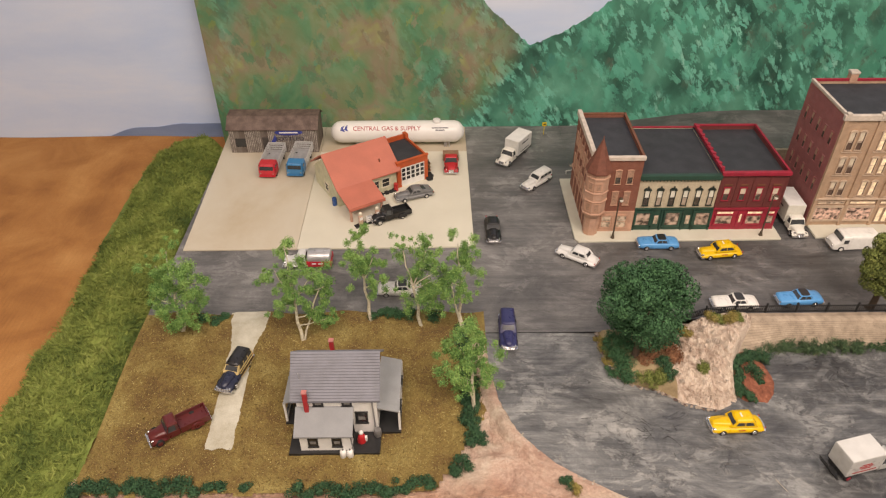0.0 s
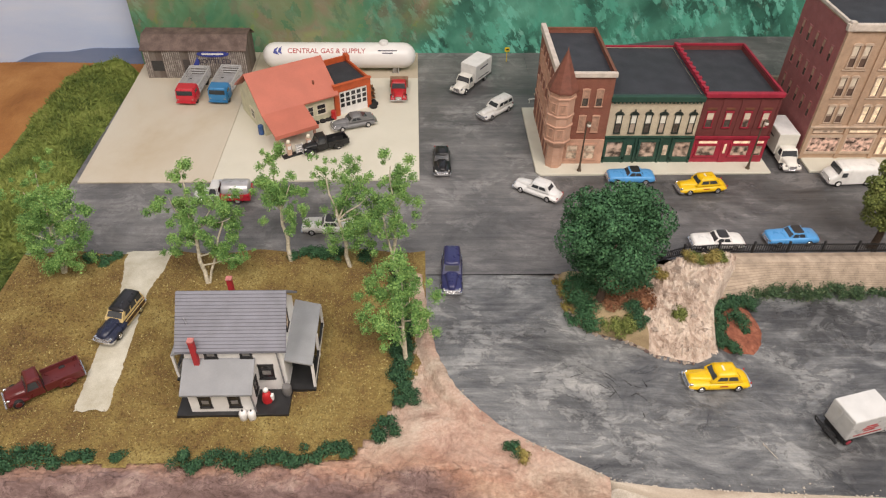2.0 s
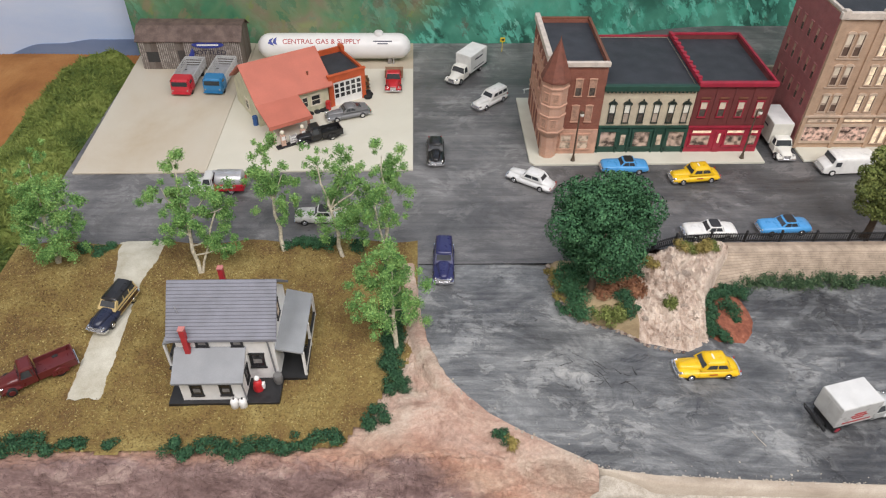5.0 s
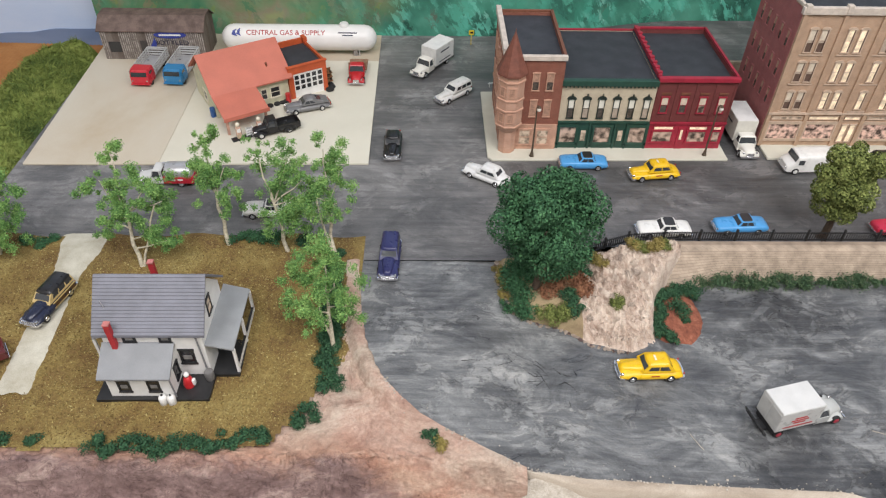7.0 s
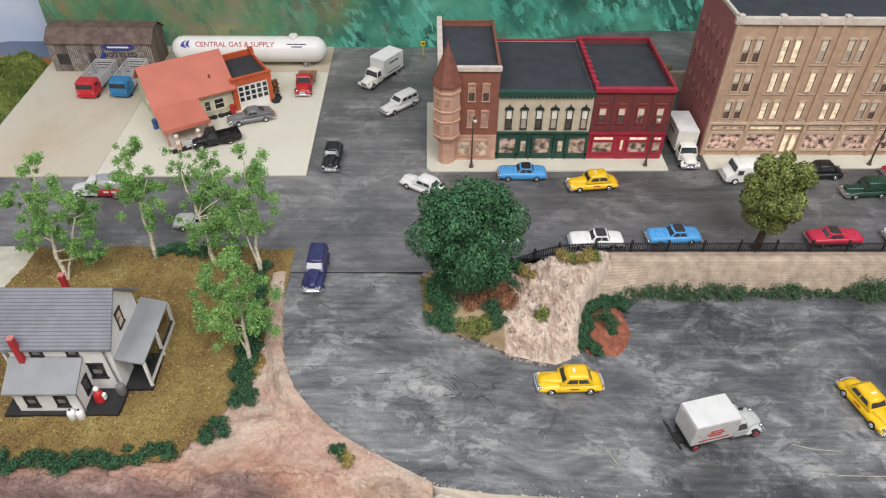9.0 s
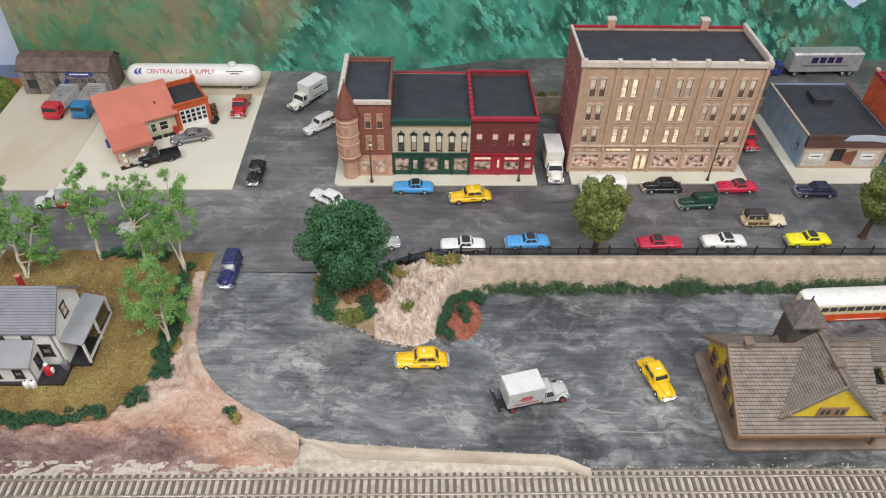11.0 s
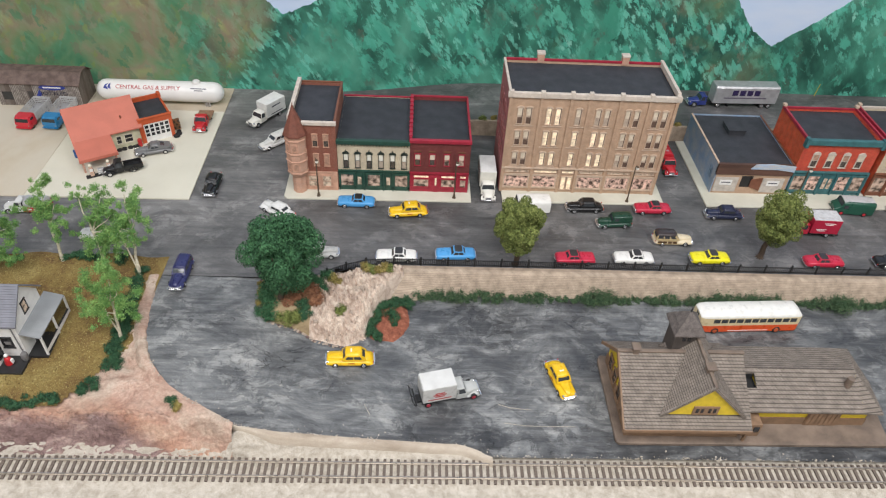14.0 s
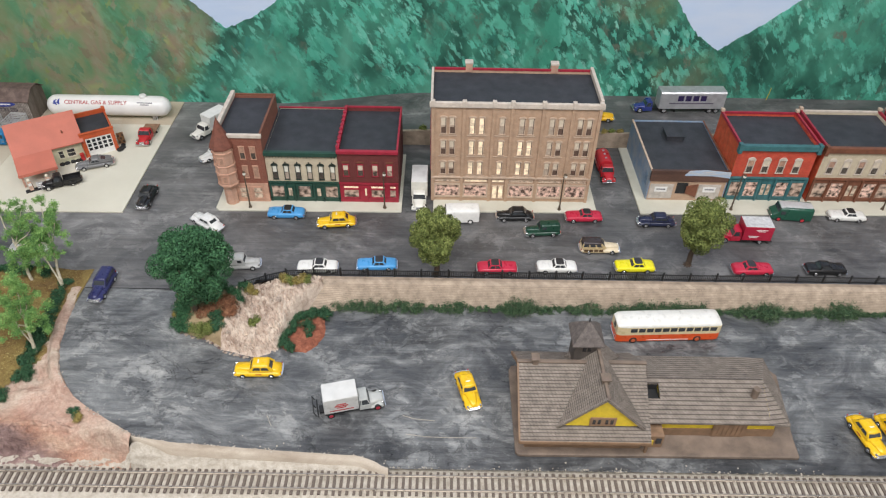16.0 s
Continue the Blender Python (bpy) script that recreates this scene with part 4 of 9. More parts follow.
solid("wall_room_right", box(2.6, 2.66, -2.2, 1.4, -0.95, CEIL), ROOMWALL, "plain pale wall of the exhibition room", "wall", kind="structure")
solid("wall_room_front", box(-1.6, 2.6, -2.26, -2.2, -0.95, CEIL), ROOMWALL, "plain pale wall of the exhibition room", "wall", kind="structure")
solid("floor", box(-1.6, 2.6, -2.2, 1.346, -1.0, -0.95), mat("room_floor", (0.3, 0.27, 0.23), 0.6, 0, 0.1, 5, 80, 0.05), "plain floor of the exhibition room", "floor", kind="structure")
solid("ceiling", box(-1.66, 2.66, -2.26, 1.4, CEIL, CEIL + 0.05), mat("room_ceiling", (0.78, 0.77, 0.74), 0.9, 0, 0.05, 5, 80, 0.05), "plain white ceiling of the exhibition room", "ceiling", kind="structure")

# scratches in the lot's paint
for pts in (((0.576, 0.547), (0.6, 0.5435), (0.63, 0.5425), (0.664, 0.543)), ((0.571, 0.575), (0.585, 0.57), (0.612, 0.567)), ((0.402, 0.566), (0.407, 0.556), (0.41, 0.551))):
    bm = bmesh.new()
    for (xa, ya), (xb, yb) in zip(pts, pts[1:]):
        tube((xa, ya, lot_z(xa)), (xb, yb, lot_z(xb)), 0.0004, 0.0003, 6, bm)
    solid("trim_paint_scratch", bm, BALLAST, "thin white scratch in the lot's paint", "scratch", kind="structure")


# fine dark cracks where the paint has shrunk
rnd = random.Random(31)
for i in range(16):
    x, y = rnd.gauss(0.262, 0.02), rnd.gauss(0.617, 0.014)
    a, ln = rnd.choice((0.35, 0.6, -0.5, 2.0)) + rnd.uniform(-0.25, 0.25), rnd.uniform(0.006, 0.022)
    bm = bmesh.new()
    px, py = x, y
    for q in range(4):
        a += rnd.uniform(-0.35, 0.35)
        nx, ny = px + math.cos(a) * ln / 4, py + math.sin(a) * ln / 4
        tube((px, py, lot_z(px) - 0.0002), (nx, ny, lot_z(nx) - 0.0002), 0.00038 - 0.00008 * q, 0.0003 - 0.00008 * q, 5, bm)
        px, py = nx, ny
    solid("trim_paint_crack", bm, BLACK, "fine dark crack in the lot's paint", "crack", kind="structure")


# ---- buildings ----
def window(parent, x, y, z, w, h, frame_mat, pane_mat, d=0.0012, name="window", sash=True, arch=0.0, out=-1, blind=None, jamb=False, hood=0.0):
    """A framed sash window set in a wall that faces -y (out=-1): four frame bars in one piece, a pane behind."""
    t = min(w, h) * 0.13
    bm = bmesh.new()
    y0, y1 = (y - d, y + 0.0006) if out < 0 else (y - 0.0006, y + d)
    box(x - w / 2 - t, x - w / 2, y0, y1, z, z + h, bm=bm)
    box(x + w / 2, x + w / 2 + t, y0, y1, z, z + h, bm=bm)
    box(x - w / 2 - t * 1.6, x + w / 2 + t * 1.6, y0 - 0.0003, y1, z - t * 1.2, z, bm=bm)
    box(x - w / 2 - t * 1.4, x + w / 2 + t * 1.4, y0 - 0.0002, y1, z + h, z + h + t * 1.4, bm=bm)
    if sash:
        box(x - w / 2, x + w / 2, y - 0.0004, y + 0.0004, z + h * 0.5 - t * 0.3, z + h * 0.5 + t * 0.3, bm=bm)
    if arch:
        n = 8
        pts = [(x + (w / 2 + t * 1.5 + hood) * math.cos(math.pi * i / n), z + h + arch * math.sin(math.pi * i / n)) for i in range(n + 1)]
        prism(pts, y0 - 0.0004, y1, "y", bm)
    ob = part(name, bm, frame_mat, parent)
    part("pane", box(x - w / 2, x + w / 2, y - 0.0002, y + 0.0004, z, z + h), pane_mat, ob)
    if blind:
        part("blind", box(x - w / 2, x + w / 2, y - 0.0005, y - 0.0002, z + h * 0.52, z + h), blind, ob, "half-drawn pale blind")
    if jamb:
        part("reveal", box(x + w / 2 - 0.0011, x + w / 2, y - 0.0008, y - 0.0005, z, z + h), REVEAL, ob)
    return ob


def shell(parent, x0, x1, y0, y1, h, wall_mat, roof_z, name="walls", roof_mat=ROOF_BLACK, t=0.0025):
    """Four walls with thickness up to h and a flat roof let in below the parapet."""
    w = part("front_wall", box(x0, x1, y0, y0 + t, 0, h), wall_mat, parent)
    part("rear_wall", box(x0, x1, y1 - t, y1, 0, h), wall_mat, parent)
    for xa in (x0, x1 - t):
        part("party_wall", box(xa, xa + t, y0 + t, y1 - t, 0, h), wall_mat, parent)
    r = part("flat_roof", box(x0 + t, x1 - t, y0 + t, y1 - t, roof_z - 0.001, roof_z), roof_mat, parent, "black tarred flat roof")
    return w, r


def corner_building():
    b = thing("corner_building", pose(0.2615, 0.977, WALK_Z), "three-storey dark red brick corner building with a salmon turret", "building", "shops of the corner block")
    W, D, H = 0.0715, 0.13, 0.125
    shell(b, 0.0, W, 0, D, H, BRICK_RED, H - 0.004)
    part("parapet", box(-0.0025, 0.004, 0.004, D + 0.001, H, H + 0.0085, 0.0008), PALE_STONE, b, "cream sloping side coping")
    part("parapet", box(W - 0.003, W + 0.0008, 0.002, D + 0.001, H, H + 0.003, 0.0006), BROWN_TRIM, b)
    part("cornice", box(0.012, W + 0.0015, -0.0025, 0.003, H - 0.003, H + 0.003, 0.0007), PALE_STONE, b, "pale moulded front cornice")
    part("cornice", box(-0.002, W + 0.0005, D - 0.002, D + 0.0015, H, H + 0.003, 0.0006), BROWN_TRIM, b)
    # ground floor front in salmon
    part("shopfront", box(0.018, W - 0.0005, -0.002, 0.0, 0, 0.036, 0.0003), SALMON_TRIM, b, "salmon shop front with two arched windows")
    for x in (0.031, 0.0535):
        window(b, x, -0.002, 0.008, 0.013, 0.02, SALMON_TRIM, DIMWIN, 0.001, "shop_window")
    for x in (0.0385, 0.0555):
        for z in (0.047, 0.083):
            window(b, x, 0.0, z, 0.0072, 0.022, SALMON_TRIM, DUSKY if z > 0.08 else SALMON_PANE, blind=SALMON_PANE, arch=0.002)
    # windows of the long side
    for j in range(5):
        for z in (0.045, 0.083):
            o = window(b, 0, 0, z, 0.007, 0.02, SALMON_TRIM, DIMWIN)
            o.matrix_basis = pose(0, 0.03 + 0.021 * j, 0, 0, 0, -90)
        part("pilaster", box(-0.001, 0, 0.018 + 0.021 * j, 0.0205 + 0.021 * j, 0.002, H - 0.01), SALMON_TRIM, b)
    part("string_course", box(-0.0012, 0.0, 0.012, D, 0.036, 0.0385), SALMON_TRIM, b)
    # turret on the corner
    n, c, r = 8, (0.009, -0.002), 0.0165
    ring = lambda rr, z: [(c[0] + rr * math.cos(2 * math.pi * (i + 0.5) / n), c[1] + rr * math.sin(2 * math.pi * (i + 0.5) / n), z) for i in range(n)]
    t = part("turret", loft([ring(0.011, 0.0), ring(0.011, 0.030), ring(r, 0.038), ring(r, 0.109)]), BRICK_SALMON, b, "eight-sided salmon brick turret")
    for z in (0.039, 0.061, 0.075, 0.099):
        part("turret_band", loft([ring(r, z), ring(r + 0.0013, z + 0.0006), ring(r + 0.0013, z + 0.0024), ring(r, z + 0.003)]), SALMON_TRIM, t)
    for k in range(8):
        a = 2 * math.pi * k / n
        if math.cos(a) > 0.5 or math.sin(a) > 0.8:
            continue
        for z in (0.047, 0.082):
            o = window(t, 0, 0, z, 0.0055, 0.011, SALMON_TRIM, SALMON_PANE, 0.0007, "turret_window")
            rr = r * math.cos(math.pi / n) + 0.0001
            o.matrix_basis = pose(c[0] + rr * math.cos(a), c[1] + rr * math.sin(a), 0, 0, 0, math.degrees(a) + 90)
    cone = part("turret_roof", loft([ring(r + 0.0027, 0.108), ring(r + 0.0024, 0.1105), ring(0.0112, 0.129), ring(0.0006, 0.1575)]), mat("turret_shingles", (0.2, 0.07, 0.045), 0.7, 0, 0.15, 200), t, "brown-red pointed turret roof")
    part("finial", tube((c[0], c[1], 0.156), (c[0], c[1], 0.1615), 0.0007, 0.0003), BROWN_TRIM, cone)
    return b


def green_shop():
    W, D, H = 0.1153, 0.1415, 0.0948
    b = thing("shop_building", pose(0.3334, 0.9795, WALK_Z), "two-storey cream shop building with dark green trim", "building", "shops of the corner block")
    shell(b, 0.0, W, 0, D, H, BRICK_CREAM, H - 0.0012)
    for xa in (0.0, W - 0.0027):
        part("side_coping", box(xa, xa + 0.0027, 0.0035, D - 0.0035, H, H + 0.0008, 0.0002), ROOF_BLACK, b, "tarred side coping")
    part("cornice", box(-0.001, W + 0.0005, -0.004, 0.003, H - 0.006, H + 0.0015, 0.0009), GREEN_TRIM, b, "dark green front cornice")
    for i in range(23):
        part("bracket", box(0.003 + i * 0.0049, 0.0045 + i * 0.0049, -0.0028, 0, H - 0.0085, H - 0.006), GREEN_TRIM, b)
    part("coping", box(0, W, D - 0.003, D + 0.0005, H, H + 0.002, 0.0004), RED_TRIM, b, "red rear coping")
    for i in range(6):
        x = 0.0135 + 0.0186 * i
        window(b, x, 0, 0.044, 0.0066, 0.026, HOOD, BLIND if i % 2 else DUSKY, 0.0016, arch=0.0042, blind=SHADE_WHITE, hood=0.0012)
        part("keystone", box(x - 0.0009, x + 0.0009, -0.0026, -0.001, 0.0725, 0.0775), HOOD, b)
    part("string_course", box(0, W, -0.0022, 0, 0.0365, 0.0395, 0.0004), GREEN_TRIM, b)
    f = part("shopfront", box(0.001, W - 0.001, -0.0006, 0, 0.0, 0.0363), GREEN_TRIM, b, "dark green panelled shop front")
    for x in (0.014, 0.0575, 0.102):
        window(b, x, -0.0007, 0.0085, 0.020, 0.0225, GREEN_TRIM, SHOP_DIM, 0.0016, "shop_window", sash=False)
        part("stall_riser", box(x - 0.0105, x + 0.0105, -0.0018, -0.0006, 0.0006, 0.0068), GREEN_TRIM, b)
    for x in (0.034, 0.081):
        d = part("door", box(x - 0.0045, x + 0.0045, -0.0012, 0, 0, 0.029), GREEN_TRIM, b, "dark green shop door")
        part("pane", box(x - 0.003, x + 0.003, -0.0015, -0.0012, 0.011, 0.026), DIMWIN, d)
    for x in (0.002, 0.0265, 0.0415, 0.0735, 0.0885, 0.1145):
        part("pilaster", box(x - 0.0012, x + 0.0012, -0.0026, 0, 0, 0.0362), GREEN_TRIM, b)
    return b


def red_shop():
    W, D, H = 0.0968, 0.1415, 0.0974
    b = thing("shop_building", pose(0.449, 0.9795, WALK_Z), "two-storey dark brick shop building with bright red trim", "building", "shops of the corner block")
    shell(b, 0.0, W, 0, D, H, BRICK_DARKRED, H - 0.006)
    part("cornice", box(-0.001, W + 0.001, -0.0035, 0.003, H - 0.003, H + 0.003, 0.0009), RED_TRIM, b, "bright red front cornice")
    part("coping", box(W - 0.0027, W + 0.0006, 0.0035, D, H, H + 0.003, 0.0006), RED_TRIM, b)
    part("coping", box(0.004, W - 0.003, D - 0.003, D + 0.0005, H, H + 0.003, 0.0006), RED_TRIM, b)
    part("coping", box(-0.0015, 0.0035, 0.0035, D, H - 0.001, H + 0.0045, 0.001), RED_TRIM, b, "thick red party wall coping")
    for i in range(10):
        part("coping_block", box(-0.002, 0.004, 0.006 + i * 0.0135, 0.011 + i * 0.0135, H + 0.0045, H + 0.0062, 0.0005), RED_TRIM, b)
    for i in range(4):
        x = 0.0125 + 0.0235 * i
        window(b, x, 0, 0.052, 0.008, 0.021, RED_TRIM, DUSKY if i < 2 else SHOP_DIM, 0.0013, blind=SHADE)
        part("window_arch", box(x - 0.0058, x + 0.0058, -0.001, 0, 0.077, 0.0795, 0.0003), BROWN_TRIM, b)
    for i in range(5):
        part("pilaster", box(0.0005 + 0.0235 * i, 0.0025 + 0.0235 * i, -0.001, 0, 0.04, H - 0.005), BRICK_DARKRED, b)
    part("shopfront", box(0.0005, W - 0.0005, -0.0012, 0, 0, 0.038), RED_TRIM, b, "bright red shop front")
    part("string_course", box(0.0, W, -0.003, -0.0012, 0.036, 0.0395, 0.0004), RED_TRIM, b)
    for x, w in ((0.019, 0.024), (0.063, 0.022), (0.0875, 0.009)):
        window(b, x, -0.0013, 0.0105, w, 0.015, RED_TRIM, SHOP_DIM, 0.0012, "shop_window", sash=False)
        window(b, x, -0.0013, 0.0285, w, 0.0042, RED_TRIM, LIT, 0.0008, "transom", sash=False)
    d = part("door", box(0.0385, 0.0475, -0.002, -0.0012, 0.0, 0.032), RED_TRIM, b, "bright red shop door")
    part("pane", box(0.0415, 0.0445, -0.0024, -0.002, 0.014, 0.028), LIT, d)
    return b


def hotel():
    W, D, H = 0.268, 0.112, 0.18
    b = thing("hotel_building", pose(0.599, 0.988, WALK_Z) @ Matrix.Diagonal((0.974, 1, 1.012, 1)), "tall four-storey tan brick hotel with lit windows", "building")
    shell(b, 0.0, W, 0, D, H, BRICK_TAN, H - 0.004)
    part("side_wall", box(-0.0006, 0.0, 0.002, D, 0, H - 0.002), BRICK_MAROON, b, "maroon painted brick side wall")
    c = part("cornice", box(-0.003, W + 0.003, -0.0035, 0.0025, H - 0.006, H + 0.0025, 0.001), PALE_STONE, b, "pale stone front cornice")
    part("coping", box(-0.0015, 0.0025, 0.003, D, H, H + 0.004, 0.0008), PALE_STONE, b)
    part("coping", box(W - 0.004, W + 0.0015, 0.003, D + 0.003, H - 0.002, H + 0.007, 0.0012), PALE_STONE, b)
    part("coping", box(0.003, W - 0.004, D - 0.003, D, H, H + 0.004, 0.0006), RED_TRIM, b, "red rear coping")
    for x in (0.055, 0.198):
        ch = part("chimney", box(x, x + 0.0115, D - 0.004, D + 0.006, H - 0.002, H + 0.0115, 0.0004), BRICK_SALMON, b, "small brick chimney with a pale cap")
        part("chimney_cap", box(x - 0.001, x + 0.0125, D - 0.005, D + 0.007, H + 0.0115, H + 0.0145, 0.0004), PALE_STONE, ch)
    pil = (0.0025, 0.0515, 0.0985, 0.1275, 0.1765, 0.2235, 0.2655)
    for x in pil:
        p = part("pilaster", box(x - 0.0025, x + 0.0025, -0.0022, 0, 0.0, H - 0.006, 0.0003), BRICK_TAN, b)
        part("capital", box(x - 0.0034, x + 0.0034, -0.0042, 0.003, H - 0.004, H + 0.0055, 0.001), PALE_STONE, p)
    bays = ((0.0195, 0.0335), (0.0655, 0.0805), (0.1055, 0.12), (0.1445, 0.159), (0.192, 0.2065), (0.237, 0.2515))
    for r, (z, h) in enumerate(((0.0535, 0.0225), (0.0905, 0.0245), (0.1285, 0.0275))):
        for k, bay in enumerate(bays):
            xs = (0.113,) if k == 2 else bay
            for i, x in enumerate(xs):
                pane = LIT if (k in (1, 2, 3) and not (r == 2 and k != 1)) else BLIND
                if k == 0:
                    pane = BLIND
                wdw = window(b, x, 0, z, 0.0078, h, STONE_TRIM, pane, 0.0014, arch=0.0032, blind=SHADE if pane is not LIT else None, jamb=True, hood=0.0006)
                if k in (0, 5, 4) and (k != 4 or i == 1):
                    part("open_sash", box(x - 0.0036, x + 0.0036, -0.0008, -0.0003, z + 0.0004, z + h * 0.4), REVEAL, wdw)
            part("lintel_band", box(bay[0] - 0.008, bay[1] + 0.008, -0.0012, 0, z - 0.0045, z - 0.003), STONE_TRIM, b)
    for i, (xa, xb) in enumerate(zip(pil, pil[1:])):
        x, w = (xa + xb) / 2, (xb - xa) - 0.0095
        if i == 2:
            for s in (-1, 1):
                window(b, x + s * 0.0052, -0.0004, 0.0065, 0.0068, 0.024, STONE_TRIM, LIT, 0.0012, "entrance_door", sash=False)
        else:
            window(b, x, -0.0004, 0.0105, w, 0.021, STONE_TRIM, SHOP, 0.0014, "shop_window", sash=False)
        window(b, x, -0.0004, 0.0385, w, 0.0035, STONE_TRIM, LIT if i in (1, 2) else DIMWIN, 0.0008, "transom", sash=False)
    part("string_course", box(0, W, -0.0028, 0, 0.0455, 0.0485, 0.0004), STONE_TRIM, b)
    # side windows of the maroon wall
    for j in range(5):
        for z in (0.0535, 0.0905, 0.1285):
            o = window(b, 0, 0, z, 0.006, 0.019, BRICK_MAROON, DUSKY, 0.001, blind=SALMON_PANE)
            o.matrix_basis = pose(-0.0007, 0.016 + 0.02 * j, 0, 0, 0, -90)
    return b


def garage():
    W, D, H = 0.13, 0.163, 0.058
    b = thing("garage_building", pose(0.9615, 0.999, WALK_Z), "low garage with blue side wall and boarded front", "building", "eastern shops")
    shell(b, 0.0, W, 0, D, H, BLUE_WALL, H - 0.002)
    part("coping", box(-0.0008, 0.0026, 0, D, H, H + 0.0012, 0.0003), STONE_TRIM, b)
    part("coping", box(W - 0.0027, W + 0.0004, 0.0032, D, H, H + 0.0012, 0.0003), BROWN_TRIM, b)
    part("fascia", box(0.0, W, -0.0025, 0.003, 0.039, H + 0.0015, 0.0004), mat("brown_board_fascia", (0.13, 0.065, 0.045), 0.75, 0, 0.25, 60, 900, 0.4, stretch=(0.2, 1, 2)), b, "brown boarded fascia")
    part("torn_sign", prism([(0.055, H - 0.006), (0.062, H + 0.003), (0.09, H + 0.0045), (W, H + 0.001), (W, H - 0.010), (0.1, H - 0.006)], -0.0042, -0.0025, "y"), mat("pale_blue_sign", (0.35, 0.47, 0.62), 0.6, 0, 0.2, 150, 900, 0.2, alt=(0.5, 0.5, 0.5), stretch=(0.3, 1, 3)), b, "torn pale blue sign board")
    part("front_panel", box(0.002, W - 0.002, -0.0008, 0, 0.0, 0.039), BRICK_TAN, b)
    for x0, x1 in ((0.003, 0.042), (0.084, 0.121)):
        d = part("garage_door", box(x0, x1, -0.002, -0.0008, 0.004, 0.033, 0.0003), mat("whitewashed_door", (0.55, 0.5, 0.44), 0.7, 0, 0.15, 120), b, "whitewashed garage door")
        part("notice", box(x0 + 0.008, x0 + 0.029, -0.0024, -0.002, 0.018, 0.028), WHITE, d)
        part("notice_writing", box(x0 + 0.011, x0 + 0.026, -0.0026, -0.0024, 0.0225, 0.0242), INK_DARK, d)
    part("dark_opening", box(0.047, 0.066, -0.0012, -0.0006, 0.014, 0.036), BLACK, b)
    part("open_door", prism([(0.063, 0.03), (0.082, 0.034), (0.082, 0.008), (0.063, 0.016)], -0.003, -0.002, "y"), BROWN_TRIM, b)
    k = part("skylight", box(0.047, 0.076, 0.096, 0.128, H - 0.002, H + 0.006, 0.0006), ROOF_BLACK, b, "black roof hatch")
    part("hatch_lid", box(0.0455, 0.0775, 0.0945, 0.1295, H + 0.006, H + 0.0078, 0.0004), ROOF_BLACK, k)
    for x, z in ((0.03, 0.02), (0.11, 0.03)):
        o = part("faded_patch", box(x - 0.006, x + 0.006, -0.0004, 0, z, z + 0.012), mat("faded_blue_patch", (0.2, 0.3, 0.42), 0.7, 0, 0.2), b)
        o.matrix_basis = pose(-0.0001, 0.02 + x, 0, 0, 0, -90)
    return b


def arched_shop(x, W, H, D, wall, trim, shop_trim, side, label, nwin, first, step):
    b = thing("shop_building", pose(x, 1.003, WALK_Z), label, "building", "eastern shops")
    shell(b, 0.0, W, 0, D, H, wall, H - 0.005)
    part("side_wall", box(-0.0007, 0, 0, D, 0, H), side, b, "vivid painted brick side wall")
    c = part("cornice", box(-0.002, W + 0.002, -0.0045, 0.003, H - 0.007, H + 0.003, 0.001), trim, b, "painted moulded cornice")
    for s in (0.0, W):
        part("cornice_end", box(s - 0.003, s + 0.003, -0.0055, 0.004, H - 0.012, H + 0.0055, 0.0009), trim, c)
        part("coping", box(s - 0.0018, s + 0.0018, 0.004, D, H - 0.001, H + 0.0045, 0.0007), RED_TRIM, b)
        part("parapet_block", box(s - 0.003, s + 0.003, D - 0.006, D + 0.001, H + 0.0045, H + 0.009, 0.0008), STONE_TRIM, b)
    part("coping", box(0.002, W - 0.002, D - 0.003, D, H - 0.001, H + 0.003, 0.0006), RED_TRIM if wall is BRICK_VERMILION else PALE_STONE, b)
    for i in range(nwin):
        window(b, first + step * i, 0, 0.056, 0.0095, 0.024, PALE_STONE, DUSKY, 0.0016, arch=0.0055, blind=SHADE if i % 2 else SALMON_PANE)
    part("string_course", box(-0.001, W + 0.001, -0.0035, 0, 0.044, 0.0475, 0.0005), shop_trim, b)
    part("shopfront", box(0.002, W - 0.002, -0.0006, 0, 0, 0.044), shop_trim, b)
    n = 5
    for i in range(n):
        xc, w = W * (i + 0.5) / n, W / n - 0.006
        if i == n // 2:
            d = part("door", box(xc - 0.009, xc + 0.009, -0.0014, -0.0006, 0.001, 0.036), shop_trim, b, "painted double shop door")
            for s in (-1, 1):
                part("pane", box(xc + s * 0.0045 - 0.003, xc + s * 0.0045 + 0.003, -0.0018, -0.0014, 0.012, 0.033), DIMWIN, d)
        else:
            window(b, xc, -0.0006, 0.0085, w, 0.029, shop_trim, SHOP if i % 2 else SHOP_DIM, 0.0014, "shop_window", sash=False)
    for i in range(n + 1):
        part("pilaster", box(W * i / n - 0.0014, W * i / n + 0.0014, -0.0032, 0, 0, 0.044), shop_trim, b)
    return b


corner_building()
green_shop()
red_shop()
hotel()
garage()
arched_shop(1.0955, 0.128, 0.106, 0.107, BRICK_VERMILION, TEAL_TRIM, TEAL_TRIM, BRICK_ORANGE, "two-storey orange-red brick shop with teal cornice and arched windows", 4, 0.0255, 0.0255)
arched_shop(1.2355, 0.137, 0.104, 0.12, BRICK_CREAM, BROWN_TRIM, BROWN_TRIM, BRICK_ORANGE, "two-storey cream brick shop with brown cornice and arched windows", 5, 0.018, 0.0245)
arched_shop(1.3845, 0.13, 0.104, 0.12, BRICK_DARKRED, BROWN_TRIM, BROWN_TRIM, BRICK_DARKRED, "two-storey red brick shop at the street's end", 4, 0.025, 0.0255)


